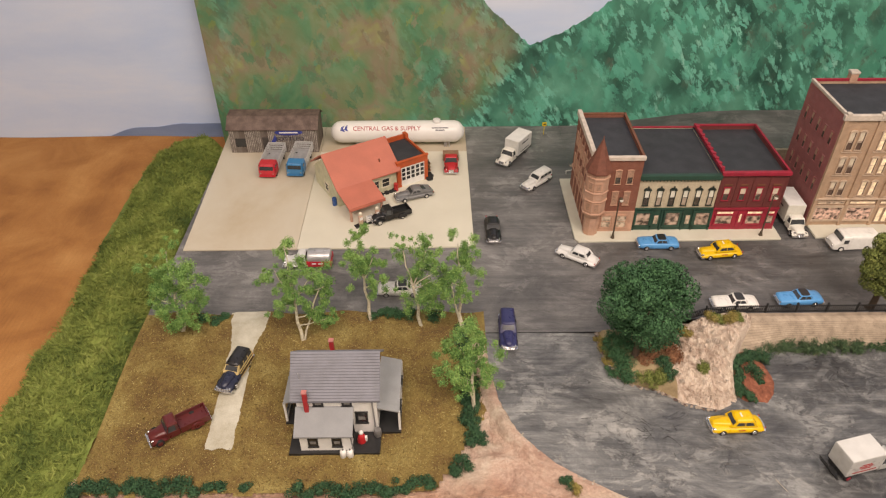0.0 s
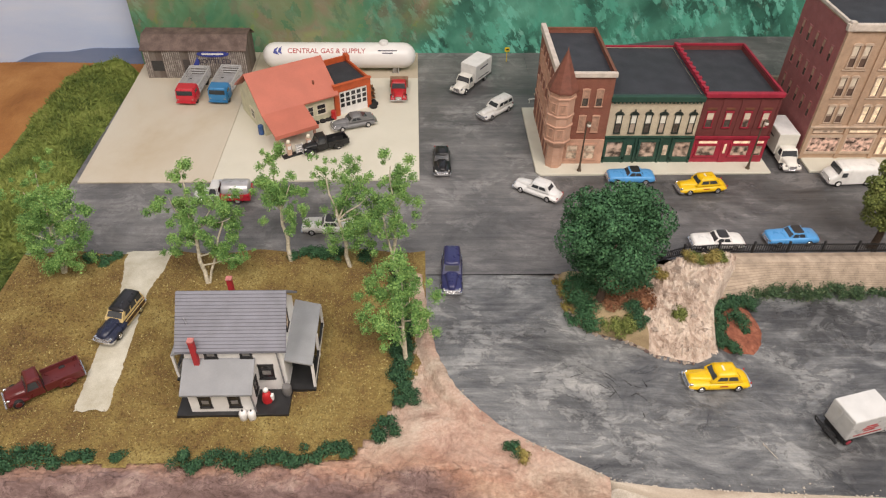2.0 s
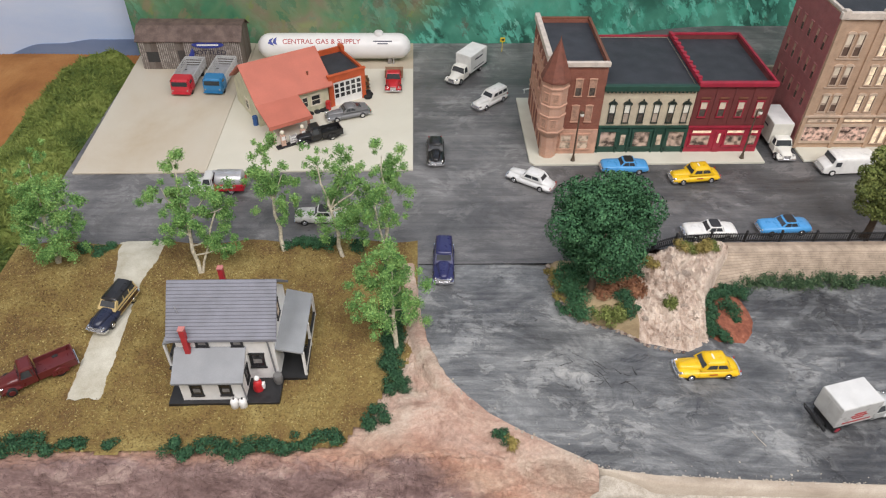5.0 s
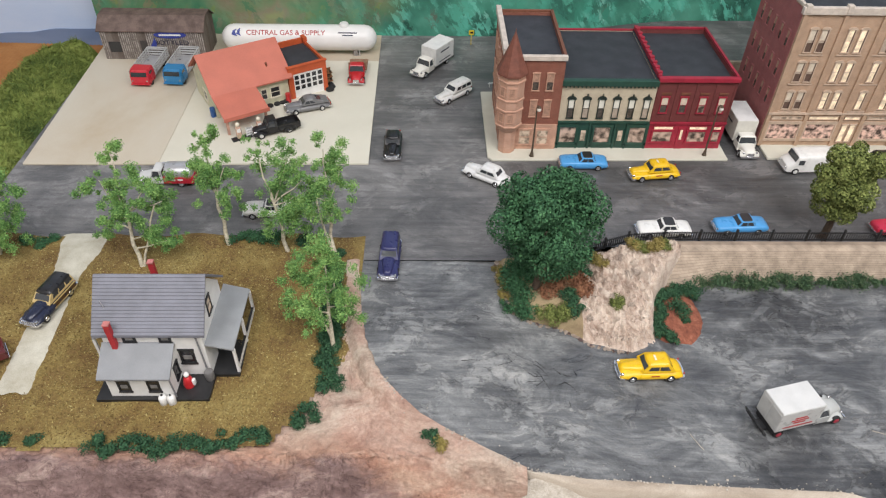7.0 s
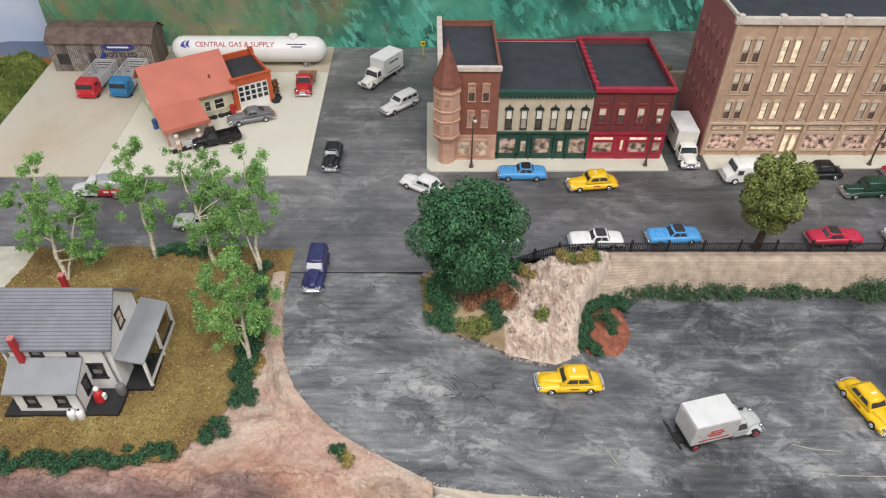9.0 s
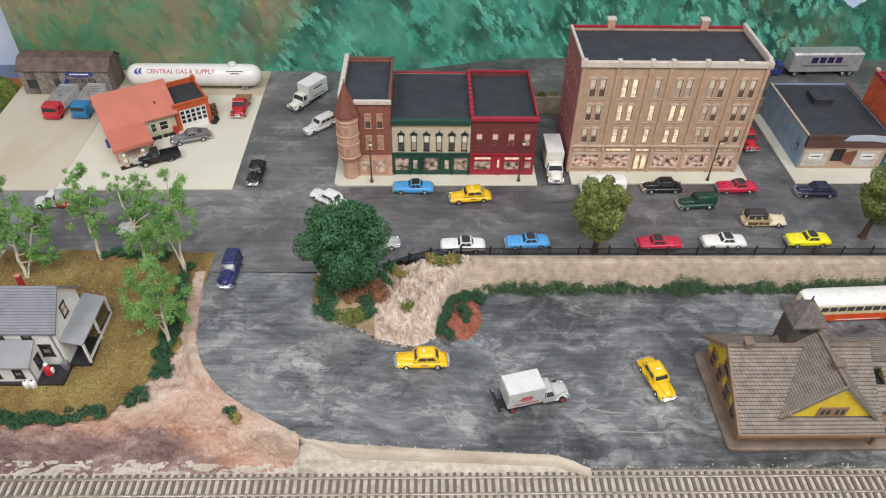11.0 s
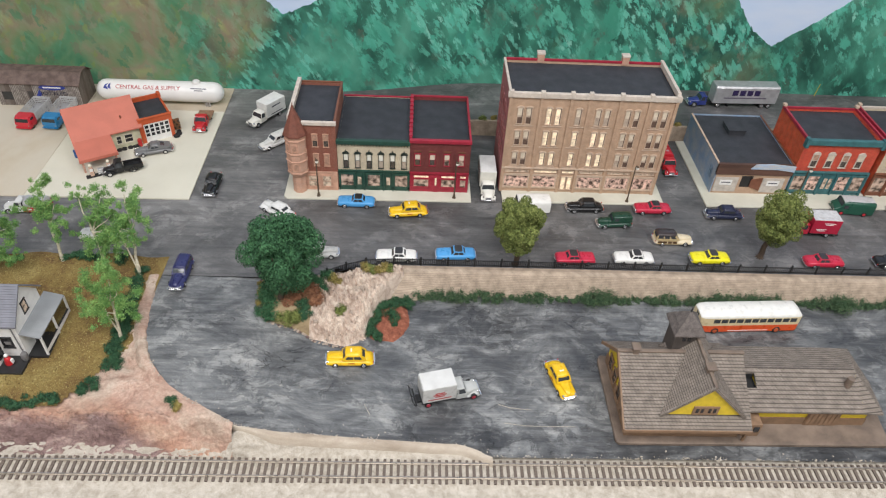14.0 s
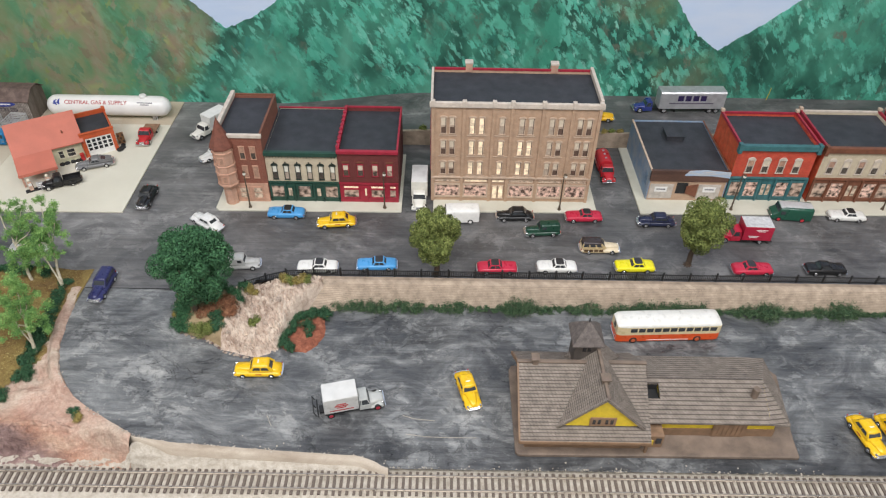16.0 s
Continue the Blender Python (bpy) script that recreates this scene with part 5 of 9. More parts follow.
def white_house():
    g = -0.0085
    h = thing("white_house", pose(-0.066, 0.664, g), "white wooden house with grey ribbed roof and dark deck", "house")
    part("deck", box(-0.052, 0.046, -0.072, 0.042, -0.002, 0.0035, 0.0003), BLACK, h, "dark brown porch deck")
    bmw = prism([(-0.044, 0.003), (0.022, 0.003), (0.022, 0.0585), (-0.011, 0.0935), (-0.044, 0.0585)], -0.042, 0.043, "x")
    part("wall", bmw, WHITE, h, "white clapboard walls")
    n = 17
    for s in (-1, 1):
        pts_t, pts_b = [], []
        for i in range(n):
            a, b2 = i / n, (i + 1) / n
            for f, dz in ((a, 0.0), (b2, 0.0009)):
                yy, zz = -0.011 + s * 0.037 * f, 0.0965 - 0.037 * f
                pts_t.append((yy, zz + dz))
        pts_b = [(-0.011 + s * 0.037, 0.0575), (-0.011, 0.0945)]
        part("roof_slope", prism(pts_t + pts_b, -0.0475, 0.0475, "x"), GREY_ROOF, h, "grey ribbed roof slope")
    # front annex
    part("annex_wall", prism([(-0.068, 0.003), (-0.0445, 0.003), (-0.0445, 0.0445), (-0.068, 0.0315)], -0.039, 0.016, "x"), WHITE, h, "white clapboard annex")
    part("annex_roof", prism([(-0.0725, 0.030), (-0.0442, 0.0455), (-0.0442, 0.0475), (-0.0725, 0.032)], -0.0435, 0.0185, "x"), mat("annex_roof_grey", (0.25, 0.26, 0.27), 0.6, 0, 0.08, 50), h, "smooth grey lean-to roof")
    # side porches
    for x0, x1, xi in ((0.043, 0.067, 1), (-0.061, -0.042, -1)):
        y0, y1 = (-0.043, 0.033) if xi > 0 else (-0.03, 0.033)
        inner, outer = (x0, x1) if xi > 0 else (x1, x0)
        r = part("porch_roof", prism([(inner, 0.0405), (outer, 0.034), (outer, 0.0355), (inner, 0.0425)], y0, y1, "y"), mat("porch_roof_grey", (0.28, 0.29, 0.295), 0.6, 0, 0.08, 50), h, "pale grey lean-to porch roof")
        part("porch_floor", box(min(inner, outer) - 0.0005, max(inner, outer) + 0.0005, y0 - 0.002, y1 + 0.002, -0.002, 0.004), BLACK, h)
        part("porch_rail", box(outer - 0.0006 * xi - 0.0008, outer - 0.0006 * xi + 0.0008, y0 + 0.001, y1 - 0.001, 0.006, 0.0125), WHITE, h, "white boarded porch rail")
        part("porch_rail_cap", box(outer - 0.0006 * xi - 0.0011, outer - 0.0006 * xi + 0.0011, y0 + 0.001, y1 - 0.001, 0.0125, 0.0133), BLACK, h)
        for yy in (y0 + 0.002, (y0 + y1) / 2, y1 - 0.002):
            part("porch_post", box(outer - 0.0006 * xi - 0.0012, outer - 0.0006 * xi + 0.0012, yy - 0.0012, yy + 0.0012, 0.003, 0.034), WHITE, h)
    part("dark_doorway", box(0.0432, 0.0437, -0.02, -0.008, 0.004, 0.03), BLACK, h)
    # windows
    for x, y, z, w, hh in ((-0.019, -0.044, 0.0475, 0.009, 0.0095), (0.0115, -0.044, 0.0475, 0.0085, 0.0095), (0.026, -0.044, 0.02, 0.0105, 0.0165), (-0.025, -0.068, 0.0105, 0.0085, 0.0145), (0.0005, -0.068, 0.0105, 0.0085, 0.0145)):
        wdw = window(h, x, y, z, w, hh, BLACK, DARKWIN, 0.0009)
        part("blind", box(x - w * 0.36, x + w * 0.36, y - 0.0006, y - 0.0003, z + hh * 0.3, z + hh * 0.6), mat("grey_net_curtain", (0.22, 0.21, 0.2), 0.6), wdw)
    for y, z, w, hh in ((-0.012, 0.053, 0.009, 0.016),):
        o = window(h, 0, 0, z, w, hh, BLACK, DIMWIN, 0.0009)
        o.matrix_basis = pose(0.0432, y, 0, 0, 0, 90)
    o = window(h, 0, 0, 0.011, 0.008, 0.016, BLACK, DARKWIN, 0.0009)
    o.matrix_basis = pose(0.0162, -0.052, 0, 0, 0, 90)
    for x, y, z0, z1 in ((-0.031, -0.0475, 0.042, 0.0735), (-0.008, 0.013, 0.05, 0.0885)):
        ch = part("chimney", box(x - 0.0023, x + 0.0023, y - 0.0023, y + 0.0023, z0, z1, 0.0003), mat("red_chimney", (0.42, 0.025, 0.03), 0.55, 0, 0.1), h, "bright red chimney")
        part("chimney_cap", box(x - 0.0027, x + 0.0027, y - 0.0027, y + 0.0027, z1, z1 + 0.0012), mat("red_chimney_cap", (0.55, 0.2, 0.18), 0.6), ch)
    part("aerial", tube((-0.036, -0.03, 0.06), (-0.038, -0.032, 0.086), 0.0003, n=6), SILVER, h, "thin wire aerial")
    ds = bmesh.new()
    tube((0.036, -0.0455, 0.058), (0.0385, -0.0455, 0.054), 0.0008, bm=ds)
    tube((0.0385, -0.0455, 0.054), (0.0405, -0.0455, 0.004), 0.0008, bm=ds)
    part("downspout", ds, mat("grey_downspout", (0.22, 0.22, 0.23), 0.5), h, "grey rain pipe")
    part("downspout", tube((0.0155, -0.0685, 0.029), (0.0175, -0.0695, 0.004), 0.0008), mat("grey_pipe", (0.2, 0.2, 0.21), 0.5), h)
    # loose things by the house
    b = thing("rain_barrel", pose(-0.0235, 0.6145, g + 0.0035), "grey rain barrel under the downspout", "barrel")
    part("barrel_body", lathe([(0.0034, 0), (0.0042, 0.003), (0.0044, 0.006), (0.004, 0.0105), (0.0036, 0.0112)]), mat("grey_barrel", (0.17, 0.165, 0.16), 0.6), b, smooth=50)
    c = thing("porch_ornament", pose(-0.0405, 0.6075, g + 0.0035), "small red and white porch ornament on the deck", "ornament")
    part("ornament_body", lathe([(0.0046, 0), (0.005, 0.003), (0.004, 0.008), (0.003, 0.0115), (0.001, 0.0125)]), mat("ornament_red", (0.55, 0.02, 0.025), 0.45), c, smooth=60)
    part("ornament_top", lathe([(0.0006, 0.0125), (0.0024, 0.0138), (0.0026, 0.0155), (0.0012, 0.0175)]), WHITE, c, smooth=60)
    part("ornament_side", box(0.0035, 0.0062, -0.002, 0.0018, 0.002, 0.0085, 0.0007), WHITE, c)
    t = thing("gas_bottles", pose(-0.0555, 0.591, g - 0.0015), "pair of white gas bottles by the annex", "gas bottle")
    for s in (-1, 1):
        bt = part("bottle", lathe([(0.0028, 0), (0.0036, 0.0008), (0.0037, 0.009), (0.0027, 0.0112), (0.001, 0.012)], at=(s * 0.0037, 0, 0)), WHITE, t, smooth=50)
        part("valve", tube((s * 0.0037, 0, 0.0118), (s * 0.0037, 0, 0.0132), 0.0009), BLACK, bt)


white_house()


def filling_station():
    A = 31.0
    s = thing("filling_station", pose(-0.089, 1.0, PAD_Z, 0, 0, A), "old filling station with salmon roof and orange garage bay", "gas station")
    wallc = mat("station_cream_wall", (0.62, 0.6, 0.42), 0.6, 0, 0.1, 100)
    part("wall", prism([(0.05, 0), (0.136, 0), (0.136, 0.034), (0.0935, 0.066), (0.05, 0.034)], 0.004, 0.108, "x"), wallc, s, "pale yellow-green walls")
    part("roof_front", prism([(0.042, 0.0345), (0.093, 0.0715), (0.093, 0.0735), (0.042, 0.0365)], 0.0, 0.113, "x"), SALMON_ROOF, s, "plain salmon roof slope")
    part("roof_back", prism([(0.144, 0.0345), (0.0932, 0.0715), (0.0932, 0.0735), (0.144, 0.0365)], 0.0, 0.113, "x"), SALMON_ROOF, s)
    part("canopy", prism([(-0.001, 0.024), (0.042, 0.0345), (0.042, 0.0365), (-0.001, 0.0262)], 0.0, 0.06, "x"), SALMON_ROOF, s, "salmon canopy over the pumps")
    part("canopy_fascia", box(-0.0006, 0.0606, -0.0022, -0.001, 0.0215, 0.0268), SALMON_ROOF, s)
    part("roof_vent", tube((0.085, 0.062, 0.046), (0.085, 0.062, 0.0555), 0.0013), BROWN_TRIM, s)
    for x in (0.004, 0.056):
        part("canopy_post", box(x - 0.0016, x + 0.0016, 0.002, 0.005, 0, 0.025), mat("canopy_post_pink", (0.6, 0.35, 0.26), 0.6), s)
    window(s, 0.088, 0.05, 0.010, 0.012, 0.014, CREAM, DARKWIN, 0.001)
    window(s, 0.072, 0.05, 0.010, 0.007, 0.014, CREAM, DARKWIN, 0.001)
    part("door", box(0.03, 0.042, 0.0485, 0.05, 0, 0.024), BROWN_TRIM, s)
    o = window(s, 0, 0, 0.009, 0.012, 0.013, CREAM, DARKWIN, 0.001)
    o.matrix_basis = pose(0.004, 0.09, 0, 0, 0, -90)
    g0, g1, H = 0.1085, 0.165, 0.046
    for x0, x1, y0, y1, z0, z1 in ((g0, g1, 0.047, 0.05, 0.036, H), (g0, g0 + 0.007, 0.047, 0.05, 0, 0.036), (g1 - 0.006, g1, 0.047, 0.05, 0, 0.036), (g1 - 0.003, g1, 0.05, 0.119, 0, H), (g0, g0 + 0.003, 0.05, 0.119, 0, H), (g0, g1, 0.119, 0.122, 0, H + 0.004)):
        part("bay_wall", box(x0, x1, y0, y1, z0, z1), ORANGE, s, "bright orange garage bay wall")
    part("bay_roof", box(g0 + 0.003, g1 - 0.003, 0.05, 0.119, H - 0.005, H - 0.004), ROOF_BLACK, s)
    part("bay_parapet", box(g0 - 0.001, g1 + 0.001, 0.0455, 0.0505, H, H + 0.002, 0.0004), ORANGE, s)
    part("bay_corner", box(g1 - 0.005, g1 + 0.001, 0.112, 0.123, H, H + 0.007, 0.0004), ORANGE, s)
    d = part("bay_door", box(g0 + 0.007, g1 - 0.006, 0.0482, 0.0492, 0.0, 0.036), WHITE, s, "white garage door with dark panes")
    for i in range(5):
        for j in range(3):
            x, z = g0 + 0.0115 + i * 0.0086, 0.0115 + j * 0.0078
            part("pane", box(x - 0.0026, x + 0.0032, 0.0478, 0.0483, z, z + 0.0056), DARKWIN, d)
    for x, r in ((0.068, 0.0045), (0.076, 0.0045), (0.086, 0.0045), (0.094, 0.004), (0.100, 0.0045)):
        t = copy_tyre(s_to_world(s, x, 0.044), r)
    # drum, cans and tyres along the walls
    for u, v, col, lab in ((0.001, 0.058, (0.03, 0.1, 0.3), "blue oil drum"), (0.103, 0.0435, (0.5, 0.03, 0.03), "red oil drum")):
        p = s_to_world(s, u, v)
        q = thing("oil_drum", pose(p.x, p.y, PAD_Z), lab + " beside the filling station", "drum")
        part("drum_body", lathe([(0.0036, 0), (0.0038, 0.0005), (0.0036, 0.004), (0.0038, 0.0043), (0.0036, 0.0046), (0.0036, 0.009), (0.0038, 0.0093), (0.0036, 0.013), (0.003, 0.0131)]), paint(col), q, smooth=30)
    for u, v, r in ((0.166, 0.044, 0.006), (0.172, 0.05, 0.005), (0.174, 0.058, 0.004)):
        copy_tyre(s_to_world(s, u, v), r)
    p = s_to_world(s, 0.174, 0.066)
    q = thing("vending_rack", pose(p.x, p.y, PAD_Z, 0, 0, A), "rusty orange rack of parts beside the garage bay", "rack")
    rust_paint = mat("rusty_rack_paint", (0.3, 0.11, 0.04), 0.7, 0, 0.3, 300, 900, 0.3, alt=(0.16, 0.12, 0.06))
    part("back", box(-0.006, 0.006, 0.003, 0.0042, 0, 0.021, 0.0003), rust_paint, q)
    for k in range(3):
        part("shelf", box(-0.006, 0.006, -0.004, 0.003, 0.003 + 0.006 * k, 0.0038 + 0.006 * k), rust_paint, q)
        for m in (-0.0035, 0.0, 0.0035):
            part("carton", box(m - 0.0013, m + 0.0013, -0.003, 0.001, 0.0038 + 0.006 * k, 0.0072 + 0.006 * k, 0.0002), BARK if (k + int(m * 1000)) % 2 else rust_paint, q)
    # pump island
    isl = thing("pump_island", s_to_pose(s, 0.028, -0.013, A), "black pump island kerb before the filling station", "pump island")
    part("kerb", box(-0.026, 0.026, -0.0045, 0.0045, 0, 0.002, 0.0007), BLACK, isl)
    for u in (-0.016, 0.012):
        p = s.matrix_basis @ Vector((0.028 + u, -0.013, 0.002))
        q = thing("gas_pump", pose(p.x, p.y, p.z, 0, 0, A), "cream and pink gas pump with a round globe", "gas pump", "pumps on the island")
        part("pump_body", box(-0.003, 0.003, -0.0022, 0.0022, 0, 0.016, 0.0006), mat("pump_pink", (0.68, 0.45, 0.34), 0.45), q)
        part("pump_dial", box(-0.0024, 0.0024, -0.0027, -0.0022, 0.009, 0.014, 0.0002), WHITE, q)
        part("globe", lathe([(0.0008, 0.016), (0.0026, 0.0178), (0.003, 0.0198), (0.0022, 0.0218), (0.0004, 0.0226)], 12), CREAM, q, smooth=60)
        part("hose", tube((0.0032, -0.001, 0.013), (0.0036, -0.001, 0.004), 0.0005, n=6), BLACK, q)
    p = s.matrix_basis @ Vector((0.026, -0.013, 0.002))
    q = thing("oil_rack", pose(p.x, p.y, p.z, 0, 0, A), "white wire rack of oil cans between the pumps", "rack")
    for i in range(3):
        part("shelf", box(-0.0045, 0.0045, -0.002, 0.002, 0.001 + 0.0035 * i, 0.0016 + 0.0035 * i), WHITE, q)
        for k in range(4):
            part("oil_can", tube((-0.0034 + 0.0022 * k, 0, 0.0016 + 0.0035 * i), (-0.0034 + 0.0022 * k, 0, 0.0042 + 0.0035 * i), 0.0009, n=8), SILVER, q)
    for x in (-0.0045, 0.0045):
        part("upright", box(x - 0.0003, x + 0.0003, -0.002, 0.002, 0, 0.012), WHITE, q)


def s_to_world(s, u, v):
    return s.matrix_basis @ Vector((u, v, 0))


def s_to_pose(s, u, v, a):
    p = s_to_world(s, u, v)
    return pose(p.x, p.y, p.z, 0, 0, a)


_tyre = []


def copy_tyre(p, r):
    if not _tyre:
        t = solid("loose_tyre", lathe([(0.5, 0.0), (0.95, 0.03), (1.0, 0.15), (0.95, 0.27), (0.5, 0.3)], 20), TYRE, "black spare tyre stacked against the wall", "tyre", "loose tyres", smooth=50)
        t.matrix_basis = Matrix.Translation((p.x, p.y, PAD_Z)) @ Matrix.Diagonal((r, r, r * 2.2, 1))
        _tyre.append(t)
        return t
    t = copy_thing(_tyre[0], Matrix.Identity(4))
    t.matrix_basis = Matrix.Translation((p.x, p.y, PAD_Z)) @ Matrix.Diagonal((r, r, r * 2.2, 1))
    return t


filling_station()


SHED_RIB = mat("whitened_rib", (0.42, 0.38, 0.34), 0.8, 0, 0.3, 200, 900, 0.3, alt=(0.2, 0.17, 0.15))


def shed():
    s = thing("corrugated_shed", pose(-0.24, 1.245, PAD_Z - 0.0003), "weathered corrugated shed with a low rusty roof", "shed")
    L, D, H = 0.076, 0.031, 0.0455
    part("wall", prism([(-D, 0), (D, 0), (D, H), (0.012, H + 0.014), (-0.012, H + 0.014), (-D, H)], -L, L, "x"), WOOD_GREY, s, "grey weathered ribbed walls")
    for i in range(50):
        x = -L + 0.0015 + i * (2 * L - 0.003) / 49
        if -0.066 < x < -0.048 or -0.02 < x < -0.008:
            continue
        part("rib", box(x - 0.0007, x + 0.0007, -D - 0.0011, -D, 0.001, H - 0.001), SHED_RIB, s)
    for ya, za, yb, zb in ((-D - 0.003, H - 0.001, -0.0118, H + 0.0148), (-0.0122, H + 0.0148, 0.0122, H + 0.0148), (D + 0.003, H - 0.001, 0.0118, H + 0.0148)):
        part("roof_sheet", prism([(ya, za), (yb, zb), (yb, zb + 0.0014), (ya, za + 0.0014)], -L - 0.003, L + 0.003, "x"), RUST, s, "rusty brown roof sheet")
    part("window", box(-0.066, -0.049, -D - 0.0009, -D, 0.012, 0.028), DARKWIN, s)
    part("door", box(-0.019, -0.009, -D - 0.0009, -D, 0.0, 0.03), mat("dark_shed_door", (0.07, 0.06, 0.055), 0.8), s)
    n = 24
    sg = part("sign", prism([(0.028 + 0.024 * math.cos(2 * math.pi * i / n), 0.040 + 0.0052 * math.sin(2 * math.pi * i / n)) for i in range(n)], -D - 0.0022, -D - 0.0012, "y"), INK_BLUE, s, "oval blue sign")
    part("sign_writing", box(0.012, 0.044, -D - 0.0025, -D - 0.0022, 0.0388, 0.0412), WHITE, sg)
    letters("lettering", "BOTTLED", 0.0098, pose(0.028, -D - 0.0015, 0.0275, 90, 0, 0), INK_DARK, s, width=0.05, label="dark painted word on the shed")
    part("emblem", prism([(-0.004, 0.022), (0.0, 0.028), (0.004, 0.036), (0.006, 0.027), (0.004, 0.02)], -D - 0.0017, -D - 0.0011, "y"), INK_BLUE, s)


shed()


def storage_tank():
    R, L = 0.0192, 0.102
    s = thing("storage_tank", pose(-0.026, 1.243, PAD_Z - 0.0006), "long white gas storage tank with red lettering on saddles", "storage tank")
    zc = 0.0245
    prof = [(-L - 0.016, 0.0005), (-L - 0.0145, 0.0075), (-L - 0.010, 0.0138), (-L - 0.004, 0.0178), (-L + 0.003, R), (L - 0.003, R), (L + 0.004, 0.0178), (L + 0.010, 0.0138), (L + 0.0145, 0.0075), (L + 0.016, 0.0005)]
    n = 28
    b = part("tank_body", loft([[(x, r * math.cos(2 * math.pi * i / n), zc + r * math.sin(2 * math.pi * i / n)) for i in range(n)] for x, r in prof]), mat("tank_white", (0.8, 0.79, 0.76), 0.35, 0, 0.04, 40), s, smooth=60)
    part("manway", lathe([(0.007, 0.0), (0.007, 0.004), (0.006, 0.0052), (0.001, 0.0056)], 16, at=(0.069, 0, zc + R - 0.001)), WHITE, b, smooth=40)
    for x in (-0.07, 0.085):
        part("saddle", box(x - 0.003, x + 0.003, -0.012, 0.012, 0, 0.011), mat("saddle_grey", (0.3, 0.28, 0.25), 0.7), s)
        part("leg_pipe", tube((x + 0.006, -0.012, 0.0), (x + 0.006, -0.012, 0.01), 0.001), SILVER, s)
    on = lambda x, da: Matrix.Translation((x, 0, zc)) @ pose(0, 0, 0, da, 0, 0) @ pose(0, 0, R + 0.0001, 0, 0, 0)
    letters("lettering", "CENTRAL GAS & SUPPLY", 0.0105, on(-0.018, 47), INK_RED, b, 0.0004, "red serif lettering along the tank", 0.118)
    o = part("small_writing", box(-0.0145, 0.0145, -0.0008, 0.0008, 0, 0.0003), INK_DARK, b)
    o.matrix_basis = on(0.075, 45)
    o = part("small_writing", box(-0.008, 0.008, -0.0008, 0.0008, 0, 0.0003), INK_DARK, b)
    o.matrix_basis = on(0.075, 56)
    o = part("emblem", prism([(-0.006, -0.003), (-0.004, 0.003), (0.002, 0.006), (-0.001, 0.001), (0.003, -0.006)], 0, 0.0003), INK_BLUE, b, "blue flame emblem")
    o.matrix_basis = on(-0.093, 47)
    o = part("emblem", prism([(0.001, -0.002), (0.003, 0.004), (0.007, 0.007), (0.006, 0.0), (0.008, -0.005)], 0, 0.0003), INK_BLUE, b)
    o.matrix_basis = on(-0.093, 47)


storage_tank()


